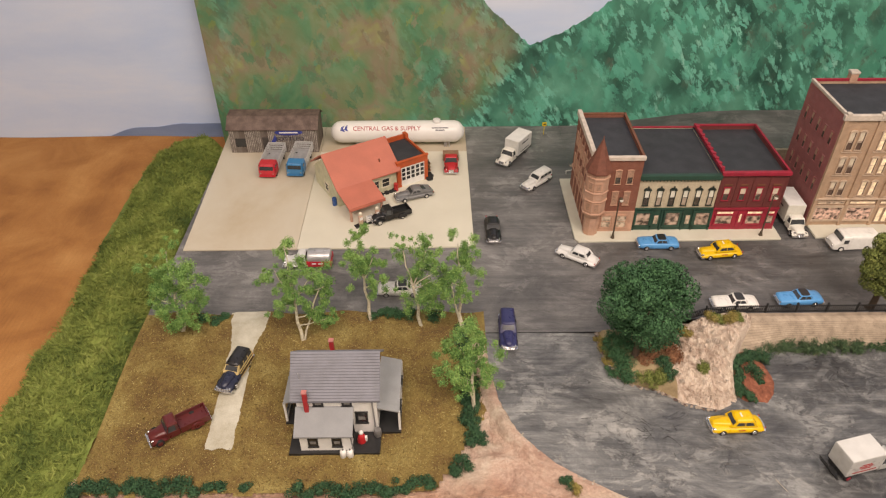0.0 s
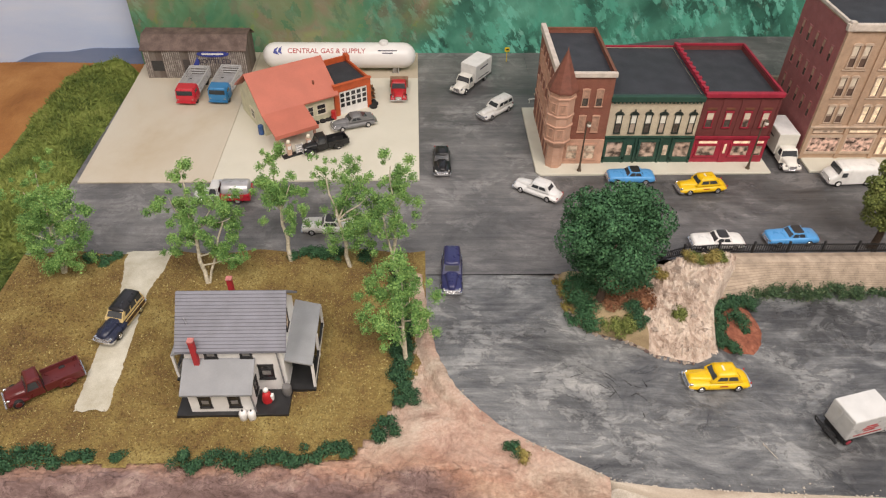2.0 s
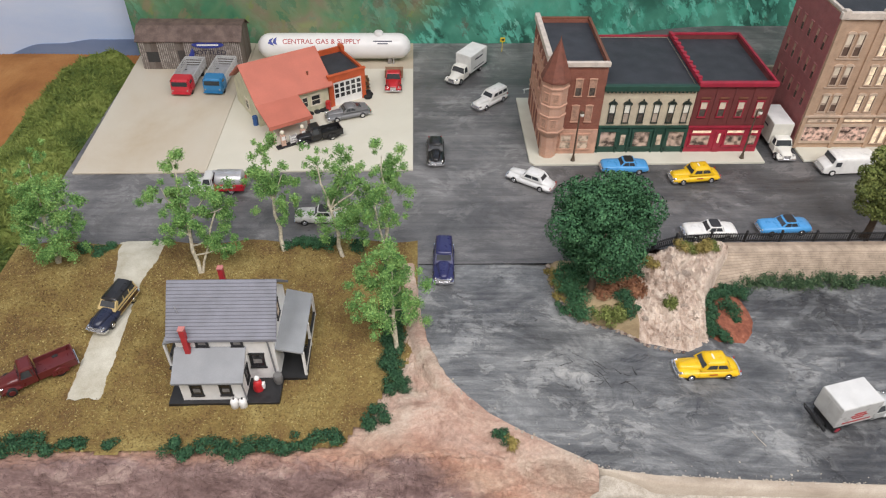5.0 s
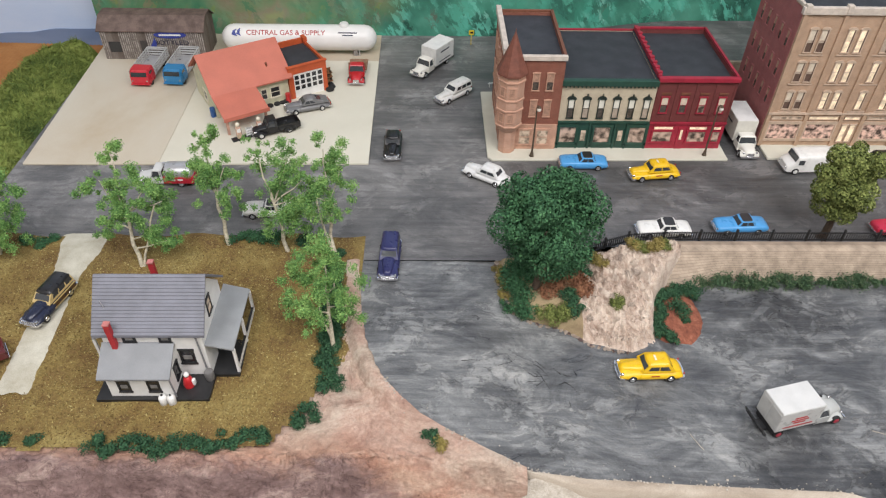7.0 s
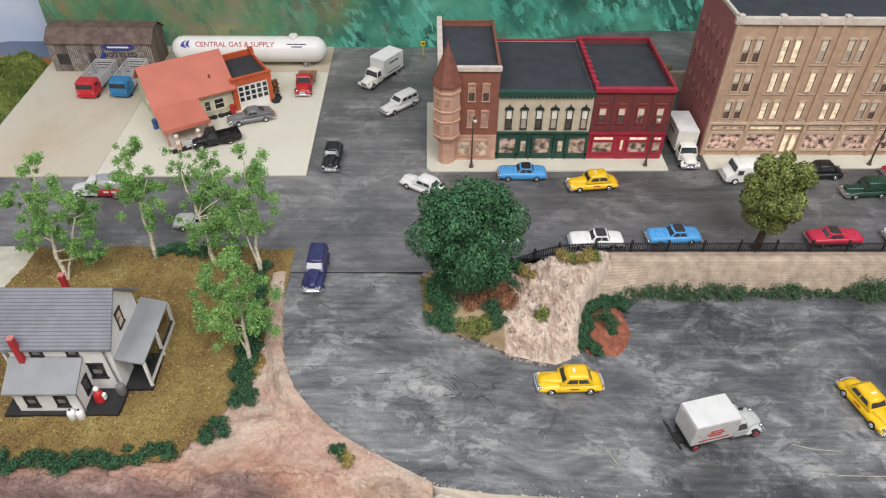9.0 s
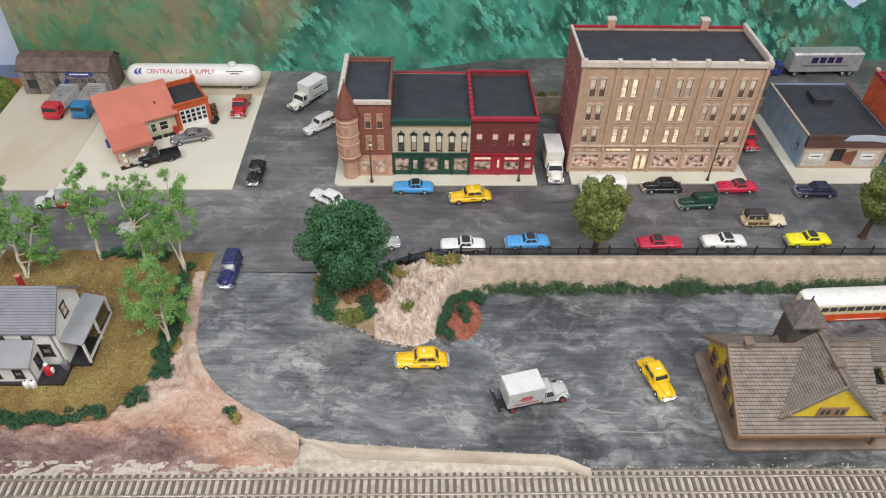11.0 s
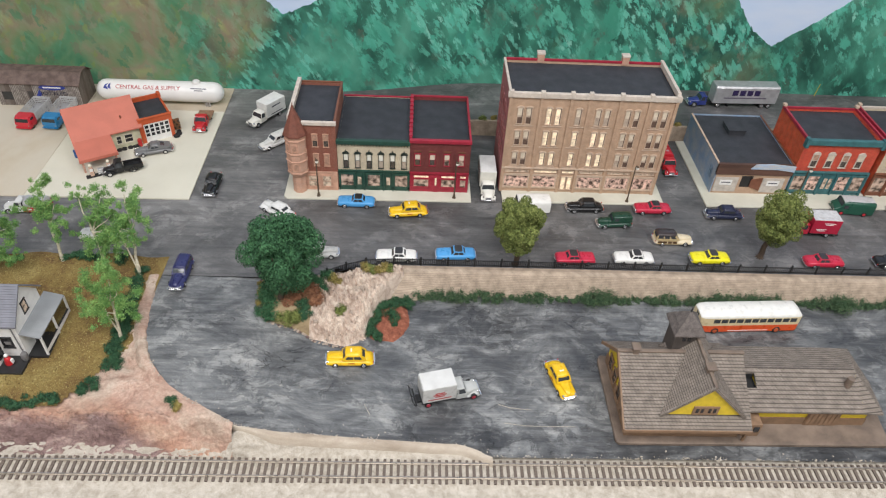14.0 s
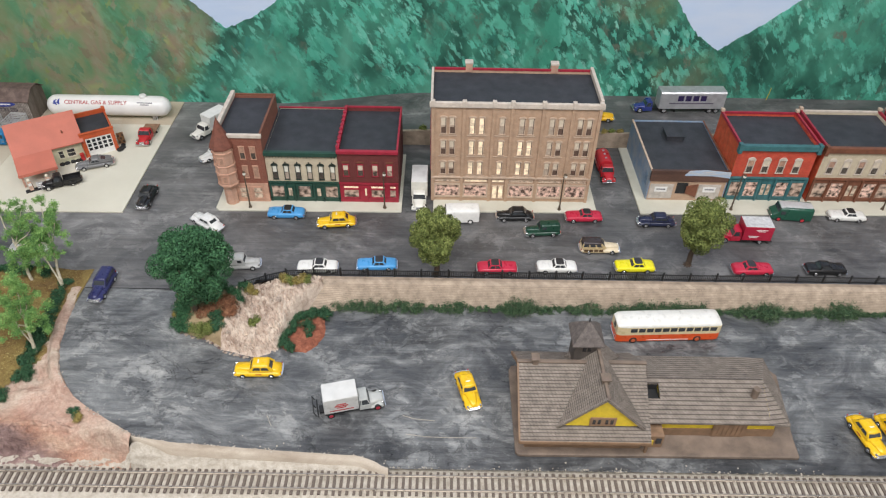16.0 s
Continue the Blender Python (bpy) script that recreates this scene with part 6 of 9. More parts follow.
def depot():
    gz = -0.0304
    s = thing("railway_depot", pose(0.71, 0.517, gz), "brown-roofed railway depot with yellow gables on a platform", "depot")
    P = 0.0062
    part("platform", prism([(0.0, 0.004), (0.004, 0.0), (0.344, 0.001), (0.346, 0.03), (0.36, 0.128), (0.352, 0.138), (0.004, 0.138), (0.0, 0.13)], 0, P, bevel=0.0012), STATION_TAN, s, "tan station platform slab")
    # main block
    part("wall", prism([(0.012, P), (0.128, P), (0.128, 0.04), (0.08, 0.078), (0.012, 0.036)], 0.012, 0.15, "x"), STATION_YELLOW, s, "yellow upper walls")
    part("wainscot", box(0.0105, 0.1515, 0.0105, 0.1295, P, 0.022), STATION_BROWN, s, "brown lower walls")
    part("roof_slope", prism([(-0.001, 0.0325), (0.08, 0.0805), (0.08, 0.083), (-0.001, 0.035)], 0.003, 0.158, "x"), SHINGLE, s, "brown-grey shingled roof slope")
    part("roof_slope", prism([(0.136, 0.0345), (0.0802, 0.0805), (0.0802, 0.083), (0.136, 0.037)], 0.003, 0.158, "x"), SHINGLE, s)
    part("eave_board", box(0.003, 0.158, -0.0022, -0.0008, 0.0305, 0.035), STATION_BROWN, s)
    part("bargeboard", prism([(-0.001, 0.030), (0.08, 0.0785), (0.136, 0.032), (0.136, 0.0375), (0.08, 0.0845), (-0.001, 0.0362)], 0.0012, 0.0032, "x"), STATION_BROWN, s)
    part("ridge_board", box(0.001, 0.159, 0.0775, 0.0825, 0.0822, 0.0846, 0.0008), STATION_TAN, s)
    o = window(s, 0, 0, 0.04, 0.02, 0.016, STATION_BROWN, DARKWIN, 0.001, "gable_window")
    o.matrix_basis = pose(0.012, 0.075, 0, 0, 0, -90)
    for yy in (0.035, 0.06, 0.085, 0.108):
        o = window(s, 0, 0, 0.016, 0.012, 0.019, STATION_BROWN, DARKWIN, 0.001)
        o.matrix_basis = pose(0.0105, yy, 0, 0, 0, -90)
    # front cross gable
    cx = 0.0995
    part("gable_wall", prism([(cx - 0.044, 0.0465), (cx + 0.044, 0.0465), (cx, 0.0935)], 0.0138, 0.0175, "y"), STATION_YELLOW, s, "yellow gable end")
    part("gable_window", box(cx - 0.0155, cx + 0.0155, 0.0125, 0.0139, 0.0475, 0.0625, 0.0002), STATION_BROWN, s, "brown framed pair of gable windows")
    for k in (-0.0105, -0.0045, 0.0045, 0.0105):
        part("pane", box(cx + k - 0.0017, cx + k + 0.0017, 0.0121, 0.0126, 0.0515, 0.059), DARKWIN, s)
    for sgn in (-1, 1):
        bm = bmesh.new()
        top = [(cx, 0.0125, 0.0965), (cx + sgn * 0.051, 0.0125, 0.0435), (cx + sgn * 0.051, 0.0155, 0.0435), (cx + sgn * 0.013, 0.08, 0.083), (cx + sgn * 0.035, 0.108, 0.06), (cx, 0.108, 0.0965)]
        lo = [bm.verts.new(p) for p in top]
        hi = [bm.verts.new((p[0], p[1], p[2] + 0.0022)) for p in top]
        bm.faces.new(lo[::-1])
        bm.faces.new(hi)
        for i in range(6):
            bm.faces.new((lo[i], lo[(i + 1) % 6], hi[(i + 1) % 6], hi[i]))
        bmesh.ops.recalc_face_normals(bm, faces=bm.faces[:])
        bmesh.ops.triangulate(bm, faces=bm.faces[:])
        part("gable_roof", bm, SHINGLE, s, "shingled cross gable roof")
        o = part("gable_board", box(0, 0.0745, -0.0012, 0.0012, -0.003, 0.0006), SHINGLE, s)
        o.matrix_basis = pose(cx, 0.0118, 0.0985, 0, 0, 0) @ pose(0, 0, 0, 0, 46 if sgn > 0 else 134, 0)
    part("gable_ridge", box(cx - 0.002, cx + 0.002, 0.012, 0.108, 0.0976, 0.1, 0.0008), STATION_TAN, s, "tan ridge cap of the cross gable")
    ch = part("chimney", box(cx - 0.0035, cx + 0.0045, 0.036, 0.044, 0.078, 0.102, 0.0005), STATION_TAN, s, "short tan chimney")
    part("chimney_cap", box(cx - 0.0055, cx + 0.0065, 0.034, 0.046, 0.102, 0.1045, 0.0005), STATION_TAN, ch)
    ch = part("chimney", box(0.020, 0.0265, 0.076, 0.084, 0.078, 0.09, 0.0005), STATION_TAN, s)
    part("chimney_cap", box(0.018, 0.0285, 0.074, 0.086, 0.09, 0.092, 0.0005), STATION_TAN, ch)
    # clock tower behind
    tx, ty = 0.0855, 0.101
    t = part("tower", box(tx - 0.0145, tx + 0.0145, ty - 0.0135, ty + 0.0135, 0.05, 0.109), mat("tower_dark_brown", (0.09, 0.075, 0.065), 0.75, 0, 0.15, 100), s, "dark brown square tower")
    ring = lambda r, z: [(tx + r * a, ty + r * b2, z) for a, b2 in ((-1, -1), (1, -1), (1, 1), (-1, 1))]
    tr = part("tower_roof", loft([ring(0.0195, 0.107), ring(0.0195, 0.109), ring(0.0135, 0.118), ring(0.0035, 0.1295), ring(0.0008, 0.132)]), mat("tower_slate", (0.13, 0.11, 0.1), 0.8, 0, 0.2, 200, 900, 0.4), t, "dark pyramid tower roof")
    part("finial", tube((tx, ty, 0.131), (tx, ty, 0.138), 0.0012, 0.0007), BLACK, tr)
    for k in (-0.003, 0.003):
        part("louvre", box(tx + k - 0.0022, tx + k + 0.0022, ty - 0.0141, ty - 0.0135, 0.094, 0.1015), DARKWIN, t)
    # goods wing
    part("wing_wall", prism([(0.0315, P), (0.118, P), (0.118, 0.036), (0.075, 0.045), (0.0315, 0.0365)], 0.152, 0.318, "x"), STATION_YELLOW, s, "yellow wing walls")
    part("wing_wainscot", box(0.152, 0.3195, 0.0302, 0.1195, P, 0.0195), STATION_BROWN, s, "brown panelled lower wall")
    part("goods_door", box(0.242, 0.283, 0.0292, 0.0305, P, 0.037), STATION_BROWN, s, "brown sliding goods door")
    for k in range(7):
        part("door_board", box(0.2435 + 0.0057 * k, 0.2485 + 0.0057 * k, 0.0284, 0.0293, P + 0.001, 0.036), STATION_BROWN, s)
    slope = lambda y: 0.0375 + (y - 0.0235) * 0.4078
    oy0, oy1 = 0.051, 0.069
    for xa, xb, ya, yb in ((0.1765, 0.306, 0.0235, 0.075), (0.1585, 0.1763, 0.0235, oy0), (0.1585, 0.1763, oy1, 0.075)):
        part("wing_roof", prism([(ya, slope(ya)), (yb, slope(yb)), (yb, slope(yb) + 0.0025), (ya, slope(ya) + 0.0025)], xa, xb, "x"), SHINGLE, s, "shingled wing roof slope")
    # Black sheets line the hole and paint its inside dark.
    part("opening_sheet", box(0.1585, 0.1764, oy0 - 0.004, oy1, 0.0468, 0.0474), TYRE, s, "black sheet that darkens the square roof opening")
    for xa in (0.1585, 0.1758):
        part("opening_side", box(xa, xa + 0.0006, oy0, oy1, 0.0465, 0.05), TYRE, s)
    part("opening_side", box(0.1592, 0.1757, oy1 - 0.0006, oy1 - 0.0001, 0.0465, slope(oy1)), TYRE, s)
    part("wing_roof", prism([(0.130, 0.036), (0.0752, 0.0585), (0.0752, 0.061), (0.130, 0.0385)], 0.1585, 0.306, "x"), SHINGLE, s)
    bm = bmesh.new()
    v = [bm.verts.new(p) for p in ((0.3062, 0.0235, 0.0398), (0.33, 0.0235, 0.0385), (0.336, 0.075, 0.037), (0.333, 0.1302, 0.037), (0.3062, 0.1302, 0.0383), (0.3062, 0.0752, 0.0608))]
    low = [bm.verts.new((p.co.x, p.co.y, p.co.z - 0.0025)) for p in v[:5]]
    for a, b in ((0, 1), (1, 2), (2, 3), (3, 4)):
        bm.faces.new((v[a], v[b], v[5]))
        bm.faces.new((v[a], low[a], low[b], v[b]))
    bm.faces.new(low[::-1])
    bmesh.ops.recalc_face_normals(bm, faces=bm.faces[:])
    part("wing_hip", bm, SHINGLE, s, "shingled hip end of the wing roof")
    ridge_dark = mat("dark_ridge", (0.1, 0.085, 0.075), 0.8)
    for k in range(20):
        part("ridge_tooth", box(0.186 + 0.006 * k, 0.1895 + 0.006 * k, 0.0742, 0.0758, 0.0608, 0.0616), ridge_dark, s)
    part("stove_pipe", tube((0.292, 0.056, 0.05), (0.292, 0.056, 0.0665), 0.0045, 0.0042, 12), STATION_TAN, s, "short stove pipe", 40)
    part("wing_canopy_post", box(0.155, 0.158, 0.004, 0.007, P, 0.033), STATION_BROWN, s)
    part("bay_window", box(0.156, 0.178, 0.012, 0.03, P, 0.029, 0.0005), STATION_BROWN, s, "brown bay window with a yellow sill")
    part("bay_panel", box(0.157, 0.166, 0.0112, 0.012, 0.012, 0.021), STATION_YELLOW, s)
    part("bay_pane", box(0.1685, 0.1755, 0.0113, 0.012, 0.015, 0.025), DARKWIN, s)


depot()


# ---- vehicles: x ahead, the base on the wheels' ground ----
def ring_car(x, w, zb, zt, crown=0.0006, rounded=False):
    h = zt - zb
    if rounded:
        half = [(0.86 * w, zb), (w, zb + 0.22 * h), (w, zb + 0.5 * h), (0.94 * w, zb + 0.72 * h), (0.78 * w, zb + 0.9 * h), (0.42 * w, zt + crown * 0.75)]
        return [(x, y, z) for y, z in half] + [(x, 0, zt + crown)] + [(x, -y, z) for y, z in half[::-1]]
    half = [(0.86 * w, zb), (0.99 * w, zb + 0.22 * h), (w, zb + 0.55 * h), (0.965 * w, zb + 0.82 * h), (0.85 * w, zb + 0.96 * h), (0.5 * w, zt + crown * 0.7)]
    return [(x, y, z) for y, z in half] + [(x, 0, zt + crown)] + [(x, -y, z) for y, z in half[::-1]]


_mesh = {}


def shared(key, make):
    if key not in _mesh:
        _mesh[key] = make()
    return _mesh[key]


def link(name, me, parent, m=None, label=""):
    ob = new(name, me)
    ob.parent = parent
    if m is not None:
        ob.matrix_basis = m
    if label:
        tagged(ob, label)
    return ob


def wheel_mesh(r, w):
    def make():
        n = 18
        prof = [(0.55 * r, -w / 2), (0.9 * r, -w / 2), (r, -w * 0.3), (r, w * 0.3), (0.9 * r, w / 2), (0.55 * r, w / 2)]
        return shape("wheel", loft([[(rr * math.cos(2 * math.pi * i / n), y, rr * math.sin(2 * math.pi * i / n)) for i in range(n)] for rr, y in prof]), TYRE, 40)
    return shared(("wheel", r, w), make)


def hub_mesh(r, w, material):
    def make():
        n = 14
        prof = [(0.6 * r, 0), (0.56 * r, w * 0.1), (0.3 * r, w * 0.16), (0.05 * r, w * 0.2)]
        return shape("hubcap", loft([[(rr * math.cos(2 * math.pi * i / n), y, rr * math.sin(2 * math.pi * i / n)) for i in range(n)] for rr, y in prof]), material, 40)
    return shared(("hub", r, w, material.name), make)


def wheels(t, xs, half, r=0.0041, w=0.0026, hub=CHROME, duals=()):
    for x in xs:
        for s in (-1, 1):
            o = link("wheel", wheel_mesh(r, w * (1.7 if x in duals else 1)), t, pose(x, s * (half - w * (0.85 if x in duals else 0.45)), r))
            link("hubcap", hub_mesh(r, w, hub), o, pose(0, s * w * (0.85 if x in duals else 0.5), 0, 0, 0, 0 if s > 0 else 180))


CAR = {
    # length, width, belt, roof; cabin: rear foot, rear top, front top, front foot; hood drop
    "sedan": (0.060, 0.0224, 0.0126, 0.0194, (-0.32, -0.22, 0.08, 0.17), 0.0008),
    "taxi": (0.061, 0.0230, 0.0130, 0.0206, (-0.34, -0.23, 0.09, 0.18), 0.0010),
    "hardtop": (0.059, 0.0222, 0.0118, 0.0172, (-0.25, -0.17, 0.05, 0.14), 0.0004),
    "fastback": (0.061, 0.0225, 0.0122, 0.0182, (-0.46, -0.14, 0.05, 0.16), 0.0012),
    "wagon": (0.060, 0.0224, 0.0126, 0.0204, (-0.48, -0.45, 0.02, 0.15), 0.0014),
    "panel": (0.055, 0.0220, 0.0128, 0.0212, (-0.48, -0.46, 0.07, 0.14), 0.0018),
}


def car_meshes(style, colour, roof, wood=False):
    L, W, belt, top, (rf, rt, ft, ff), drop = CAR[style]
    w = W / 2
    rear_low = {"fastback": 0.0036, "taxi": 0.0026, "sedan": 0.002}.get(style, 0.001)
    old = style in ("taxi", "fastback", "panel", "sedan", "wagon")
    st = [(-0.5, 0.76, 0.0052, belt - 0.0034 - rear_low), (-0.487, 0.88, 0.0042, belt - 0.0018 - rear_low * 0.7), (-0.44, 0.97, 0.0032, belt - 0.0006 - rear_low * 0.4), (-0.34, 1.0, 0.0028, belt - 0.0002), (-0.1, 1.0, 0.0026, belt), (0.12, 1.0, 0.0026, belt), (0.2, 1.0, 0.0027, belt - drop * 0.2), (0.36, 0.985, 0.0029, belt - drop * 0.6), (0.45, 0.95, 0.0036, belt - drop - 0.0004), (0.487, 0.88, 0.0044, belt - drop - 0.0014), (0.5, 0.76, 0.0054, belt - drop - 0.003)]
    low = 0.0022 if old else 0.0
    body = loft([ring_car(L * x, w * k, zb, zt - low, 0.0008 if old else 0.0006, old) for x, k, zb, zt in st])
    if old:
        ridge = lambda x, k, zt: [(x * L, w * k, zt - 0.004), (x * L, w * k * 0.93, zt - 0.0016), (x * L, w * k * 0.6, zt - 0.0003), (x * L, 0, zt), (x * L, -w * k * 0.6, zt - 0.0003), (x * L, -w * k * 0.93, zt - 0.0016), (x * L, -w * k, zt - 0.004)]
        loft([ridge(0.1, 0.66, belt + 0.0012), ridge(0.22, 0.58, belt + 0.0012), ridge(0.36, 0.48, belt + 0.0006), ridge(0.46, 0.38, belt - 0.0006), ridge(0.49, 0.26, belt - 0.0024)], body)
        if style not in ("panel", "wagon"):
            loft([ridge(-0.2, 0.8, belt + 0.0016), ridge(-0.34, 0.74, belt + 0.0008), ridge(-0.43, 0.64, belt - 0.001), ridge(-0.485, 0.5, belt - 0.0042)], body)
    body = shape("body", body, colour, 50)

    b0, t1 = belt - 0.001, top - 0.0008
    cab_mat = wood if wood else colour
    kb, kt = (0.88, 0.74) if old else (0.84, 0.68)
    P = {(f, e, u): Vector((((rf if f == 0 else ff) if u == 0 else (rt if f == 0 else ft)) * L, e * w * (kb if u == 0 else kt), b0 if u == 0 else t1)) for f in (0, 1) for e in (-1, 1) for u in (0, 1)}
    cabin = shape("cabin", loft([[P[0, -1, 0], P[1, -1, 0], P[1, 1, 0], P[0, 1, 0]], [P[0, -1, 1], P[1, -1, 1], P[1, 1, 1], P[0, 1, 1]]]), cab_mat)

    def pane(name, q, u0, u1, v0, v1):
        """A window let into the face q (two feet, two tops), as fractions of it."""
        at = lambda u, v: q[0].lerp(q[1], u).lerp(q[3].lerp(q[2], u), v)
        nrm = (q[1] - q[0]).cross(q[3] - q[0]).normalized() * 0.00022
        c = [at(u0, v0), at(u1, v0), at(u1, v1), at(u0, v1)]
        return name, shape(name, loft([[p - nrm for p in c], [p + nrm for p in c]]), GLASS)

    thin = style == "hardtop"
    m0, m1 = (0.05, 0.95) if thin else (0.08, 0.92)
    v0, v1 = (0.22, 0.9) if thin else ((0.3, 0.84) if old else (0.3, 0.82))
    panes = [pane("windshield", [P[1, -1, 0], P[1, 1, 0], P[1, 1, 1], P[1, -1, 1]], m0, m1, v0, v1)]
    if style != "panel":
        panes.append(pane("rear_window", [P[0, 1, 0], P[0, -1, 0], P[0, -1, 1], P[0, 1, 1]], m0 + 0.1, m1 - 0.1, v0 if style != "fastback" else 0.5, v1))
    cuts = {"wagon": ((0.05, 0.3), (0.35, 0.6), (0.65, 0.88)), "panel": ((0.7, 0.9),), "fastback": ((0.42, 0.64), (0.68, 0.9))}.get(style, ((0.12, 0.48), (0.52, 0.88)))
    for u0, u1 in cuts:
        panes.append(pane("side_window", [P[0, -1, 0], P[1, -1, 0], P[1, -1, 1], P[0, -1, 1]], u0, u1, v0, v1))
        panes.append(pane("side_window", [P[1, 1, 0], P[0, 1, 0], P[0, 1, 1], P[1, 1, 1]], 1 - u1, 1 - u0, v0, v1))
    # roof skin with pillars
    bm = bmesh.new()
    ring = lambda k, z, e=0.0: [(rt * L - e, -w * k * 0.9, z), (rt * L + 0.02 * L, -w * k, z), (ft * L - 0.02 * L, -w * k, z), (ft * L + e, -w * k * 0.9, z), (ft * L + e + 0.012 * L, 0, z), (ft * L + e, w * k * 0.9, z), (ft * L - 0.02 * L, w * k, z), (rt * L + 0.02 * L, w * k, z), (rt * L - e, w * k * 0.9, z), (rt * L - e - 0.01 * L, 0, z)]
    loft([ring(0.78 if old else 0.71, top - (0.0024 if old else 0.0015), 0.0009 if old else 0.0006), ring(0.76 if old else 0.70, top - 0.0007, 0.0006), ring(0.64 if old else 0.6, top + (0.0005 if old else -0.0001), -0.0008), ring(0.34, top + (0.0013 if old else 0.0003), -0.004)], bm)
    roof_me = shape("roof", bm, roof, 50)
    return body, cabin, roof_me, panes


def add_car(style, x, y, z, heading, colour, label, category="car", roof=None, name=None, group="model cars", wood=None, pitch=0.0, hub=CHROME):
    L, W, belt, top, cab, drop = CAR[style]
    t = thing(name or {"wagon": "station_wagon", "panel": "panel_van", "taxi": "taxi"}.get(style, "car"), pose(x, y, z, 0, pitch, heading), label, category, group)
    c = paint(colour)
    r = c if style == "hardtop" else (paint(roof) if roof else c)
    body, cabin, roof_me, panes = shared((style, c.name, r.name, bool(wood)), lambda: car_meshes(style, c, r, wood or False))
    link("body", body, t)
    cb = link("cabin", cabin, t)
    for nm, me in panes:
        link(nm, me, cb)
    link("roof", roof_me, t)
    if roof and style == "hardtop":
        xa, xb = (cab[1] + 0.012) * L, (cab[2] - 0.012) * L
        link("roof_panel", shared(("roof_panel", roof), lambda: shape("roof_panel", prism([(xa, -W * 0.26), (xa + 0.002, -W * 0.315), (xb - 0.002, -W * 0.315), (xb, -W * 0.26), (xb, W * 0.26), (xb - 0.002, W * 0.315), (xa + 0.002, W * 0.315), (xa, W * 0.26)], top - 0.0006, top + 0.0004, bevel=0.0002), paint(roof))), t, None, "dark roof panel")
    wheels(t, (-0.29 * L, 0.31 * L), W / 2 + 0.0002, hub=hub)
    bmp = shared(("bumper", W), lambda: shape("bumper", prism([(0.0, -W * 0.47), (0.0011, -W * 0.44), (0.0016, 0), (0.0011, W * 0.44), (0.0, W * 0.47), (-0.0012, W * 0.47), (-0.0004, 0), (-0.0012, -W * 0.47)], -0.0008, 0.0008), CHROME, 40))
    old = style in ("taxi", "fastback", "panel", "sedan", "wagon")
    if old:
        bmp = shared(("heavy_bumper", W), lambda: shape("bumper", prism([(-0.004, -W * 0.5), (0.0006, -W * 0.47), (0.0018, -W * 0.3), (0.0024, 0), (0.0018, W * 0.3), (0.0006, W * 0.47), (-0.004, W * 0.5), (-0.004, W * 0.46), (-0.0004, 0), (-0.004, -W * 0.46)], -0.0011, 0.0011), CHROME, 40))
    link("front_bumper", bmp, t, pose(0.499 * L, 0, 0.0045))
    link("rear_bumper", bmp, t, pose(-0.497 * L, 0, 0.0048, 0, 0, 180))
    lampm = shared("headlight", lambda: shape("headlight", loft([[(xx, rr * math.cos(2 * math.pi * i / 10), rr * math.sin(2 * math.pi * i / 10)) for i in range(10)] for xx, rr in ((-0.002, 0.0013), (0.0002, 0.0014), (0.0006, 0.001), (0.0008, 0.0003))]), CHROME, 40))
    for s in (-1, 1):
        link("headlight", lampm, t, pose(0.490 * L, s * W * 0.36, belt - drop - 0.0032))
        tl = shared("taillight", lambda: shape("taillight", box(-0.0006, 0.0004, -0.0008, 0.0008, -0.001, 0.001, 0.0003), paint((0.4, 0.01, 0.01))))
        link("taillight", tl, t, pose(-0.49 * L, s * W * 0.37, belt - 0.0042))
    gw = 0.33 if old else 0.27
    link("grille", shared(("grille", W, gw), lambda: shape("grille", box(-0.0012, 0.0008, -W * gw, W * gw, -0.0011, 0.0013 if old else 0.0011, 0.0004), CHROME)), t, pose(0.495 * L, 0, 0.0068))
    if style == "taxi":
        link("roof_sign", shared("taxi_sign", lambda: shape("roof_sign", box(-0.001, 0.001, -0.003, 0.003, 0, 0.0016, 0.0004), paint((0.8, 0.75, 0.6)))), t, pose(-0.02 * L, 0, top + 0.0002))
        for s in (-1, 1):
            link("door_marking", shared("taxi_mark", lambda: shape("door_marking", box(-0.004, 0.004, -0.0001, 0.0001, -0.0007, 0.0007), INK_RED)), t, pose(-0.03 * L, s * (W / 2 + 0.0001), 0.0085))
    if wood:
        for s in (-1, 1):
            for k in range(4):
                link("wood_panel", shared(("wood_panel", wood.name), lambda: shape("wood_panel", box(-0.0032, 0.0032, -0.0002, 0.0002, -0.0021, 0.0021, 0.0001), mat("dark_wood_panel", (0.1, 0.05, 0.02), 0.5))), t, pose(-0.0225 + 0.0078 * k, s * (W / 2 + 0.0001), 0.0082))
            link("wood_rail", shared(("wood_rail", wood.name), lambda: shape("wood_rail", box(-0.0275, 0.006, -0.0003, 0.0003, -0.0005, 0.0005), wood)), t, pose(0, s * (W / 2 + 0.0002), 0.0112))
            link("wood_rail", shared(("wood_rail", wood.name), lambda: None), t, pose(0, s * (W / 2 + 0.0002), 0.0055))
    return t


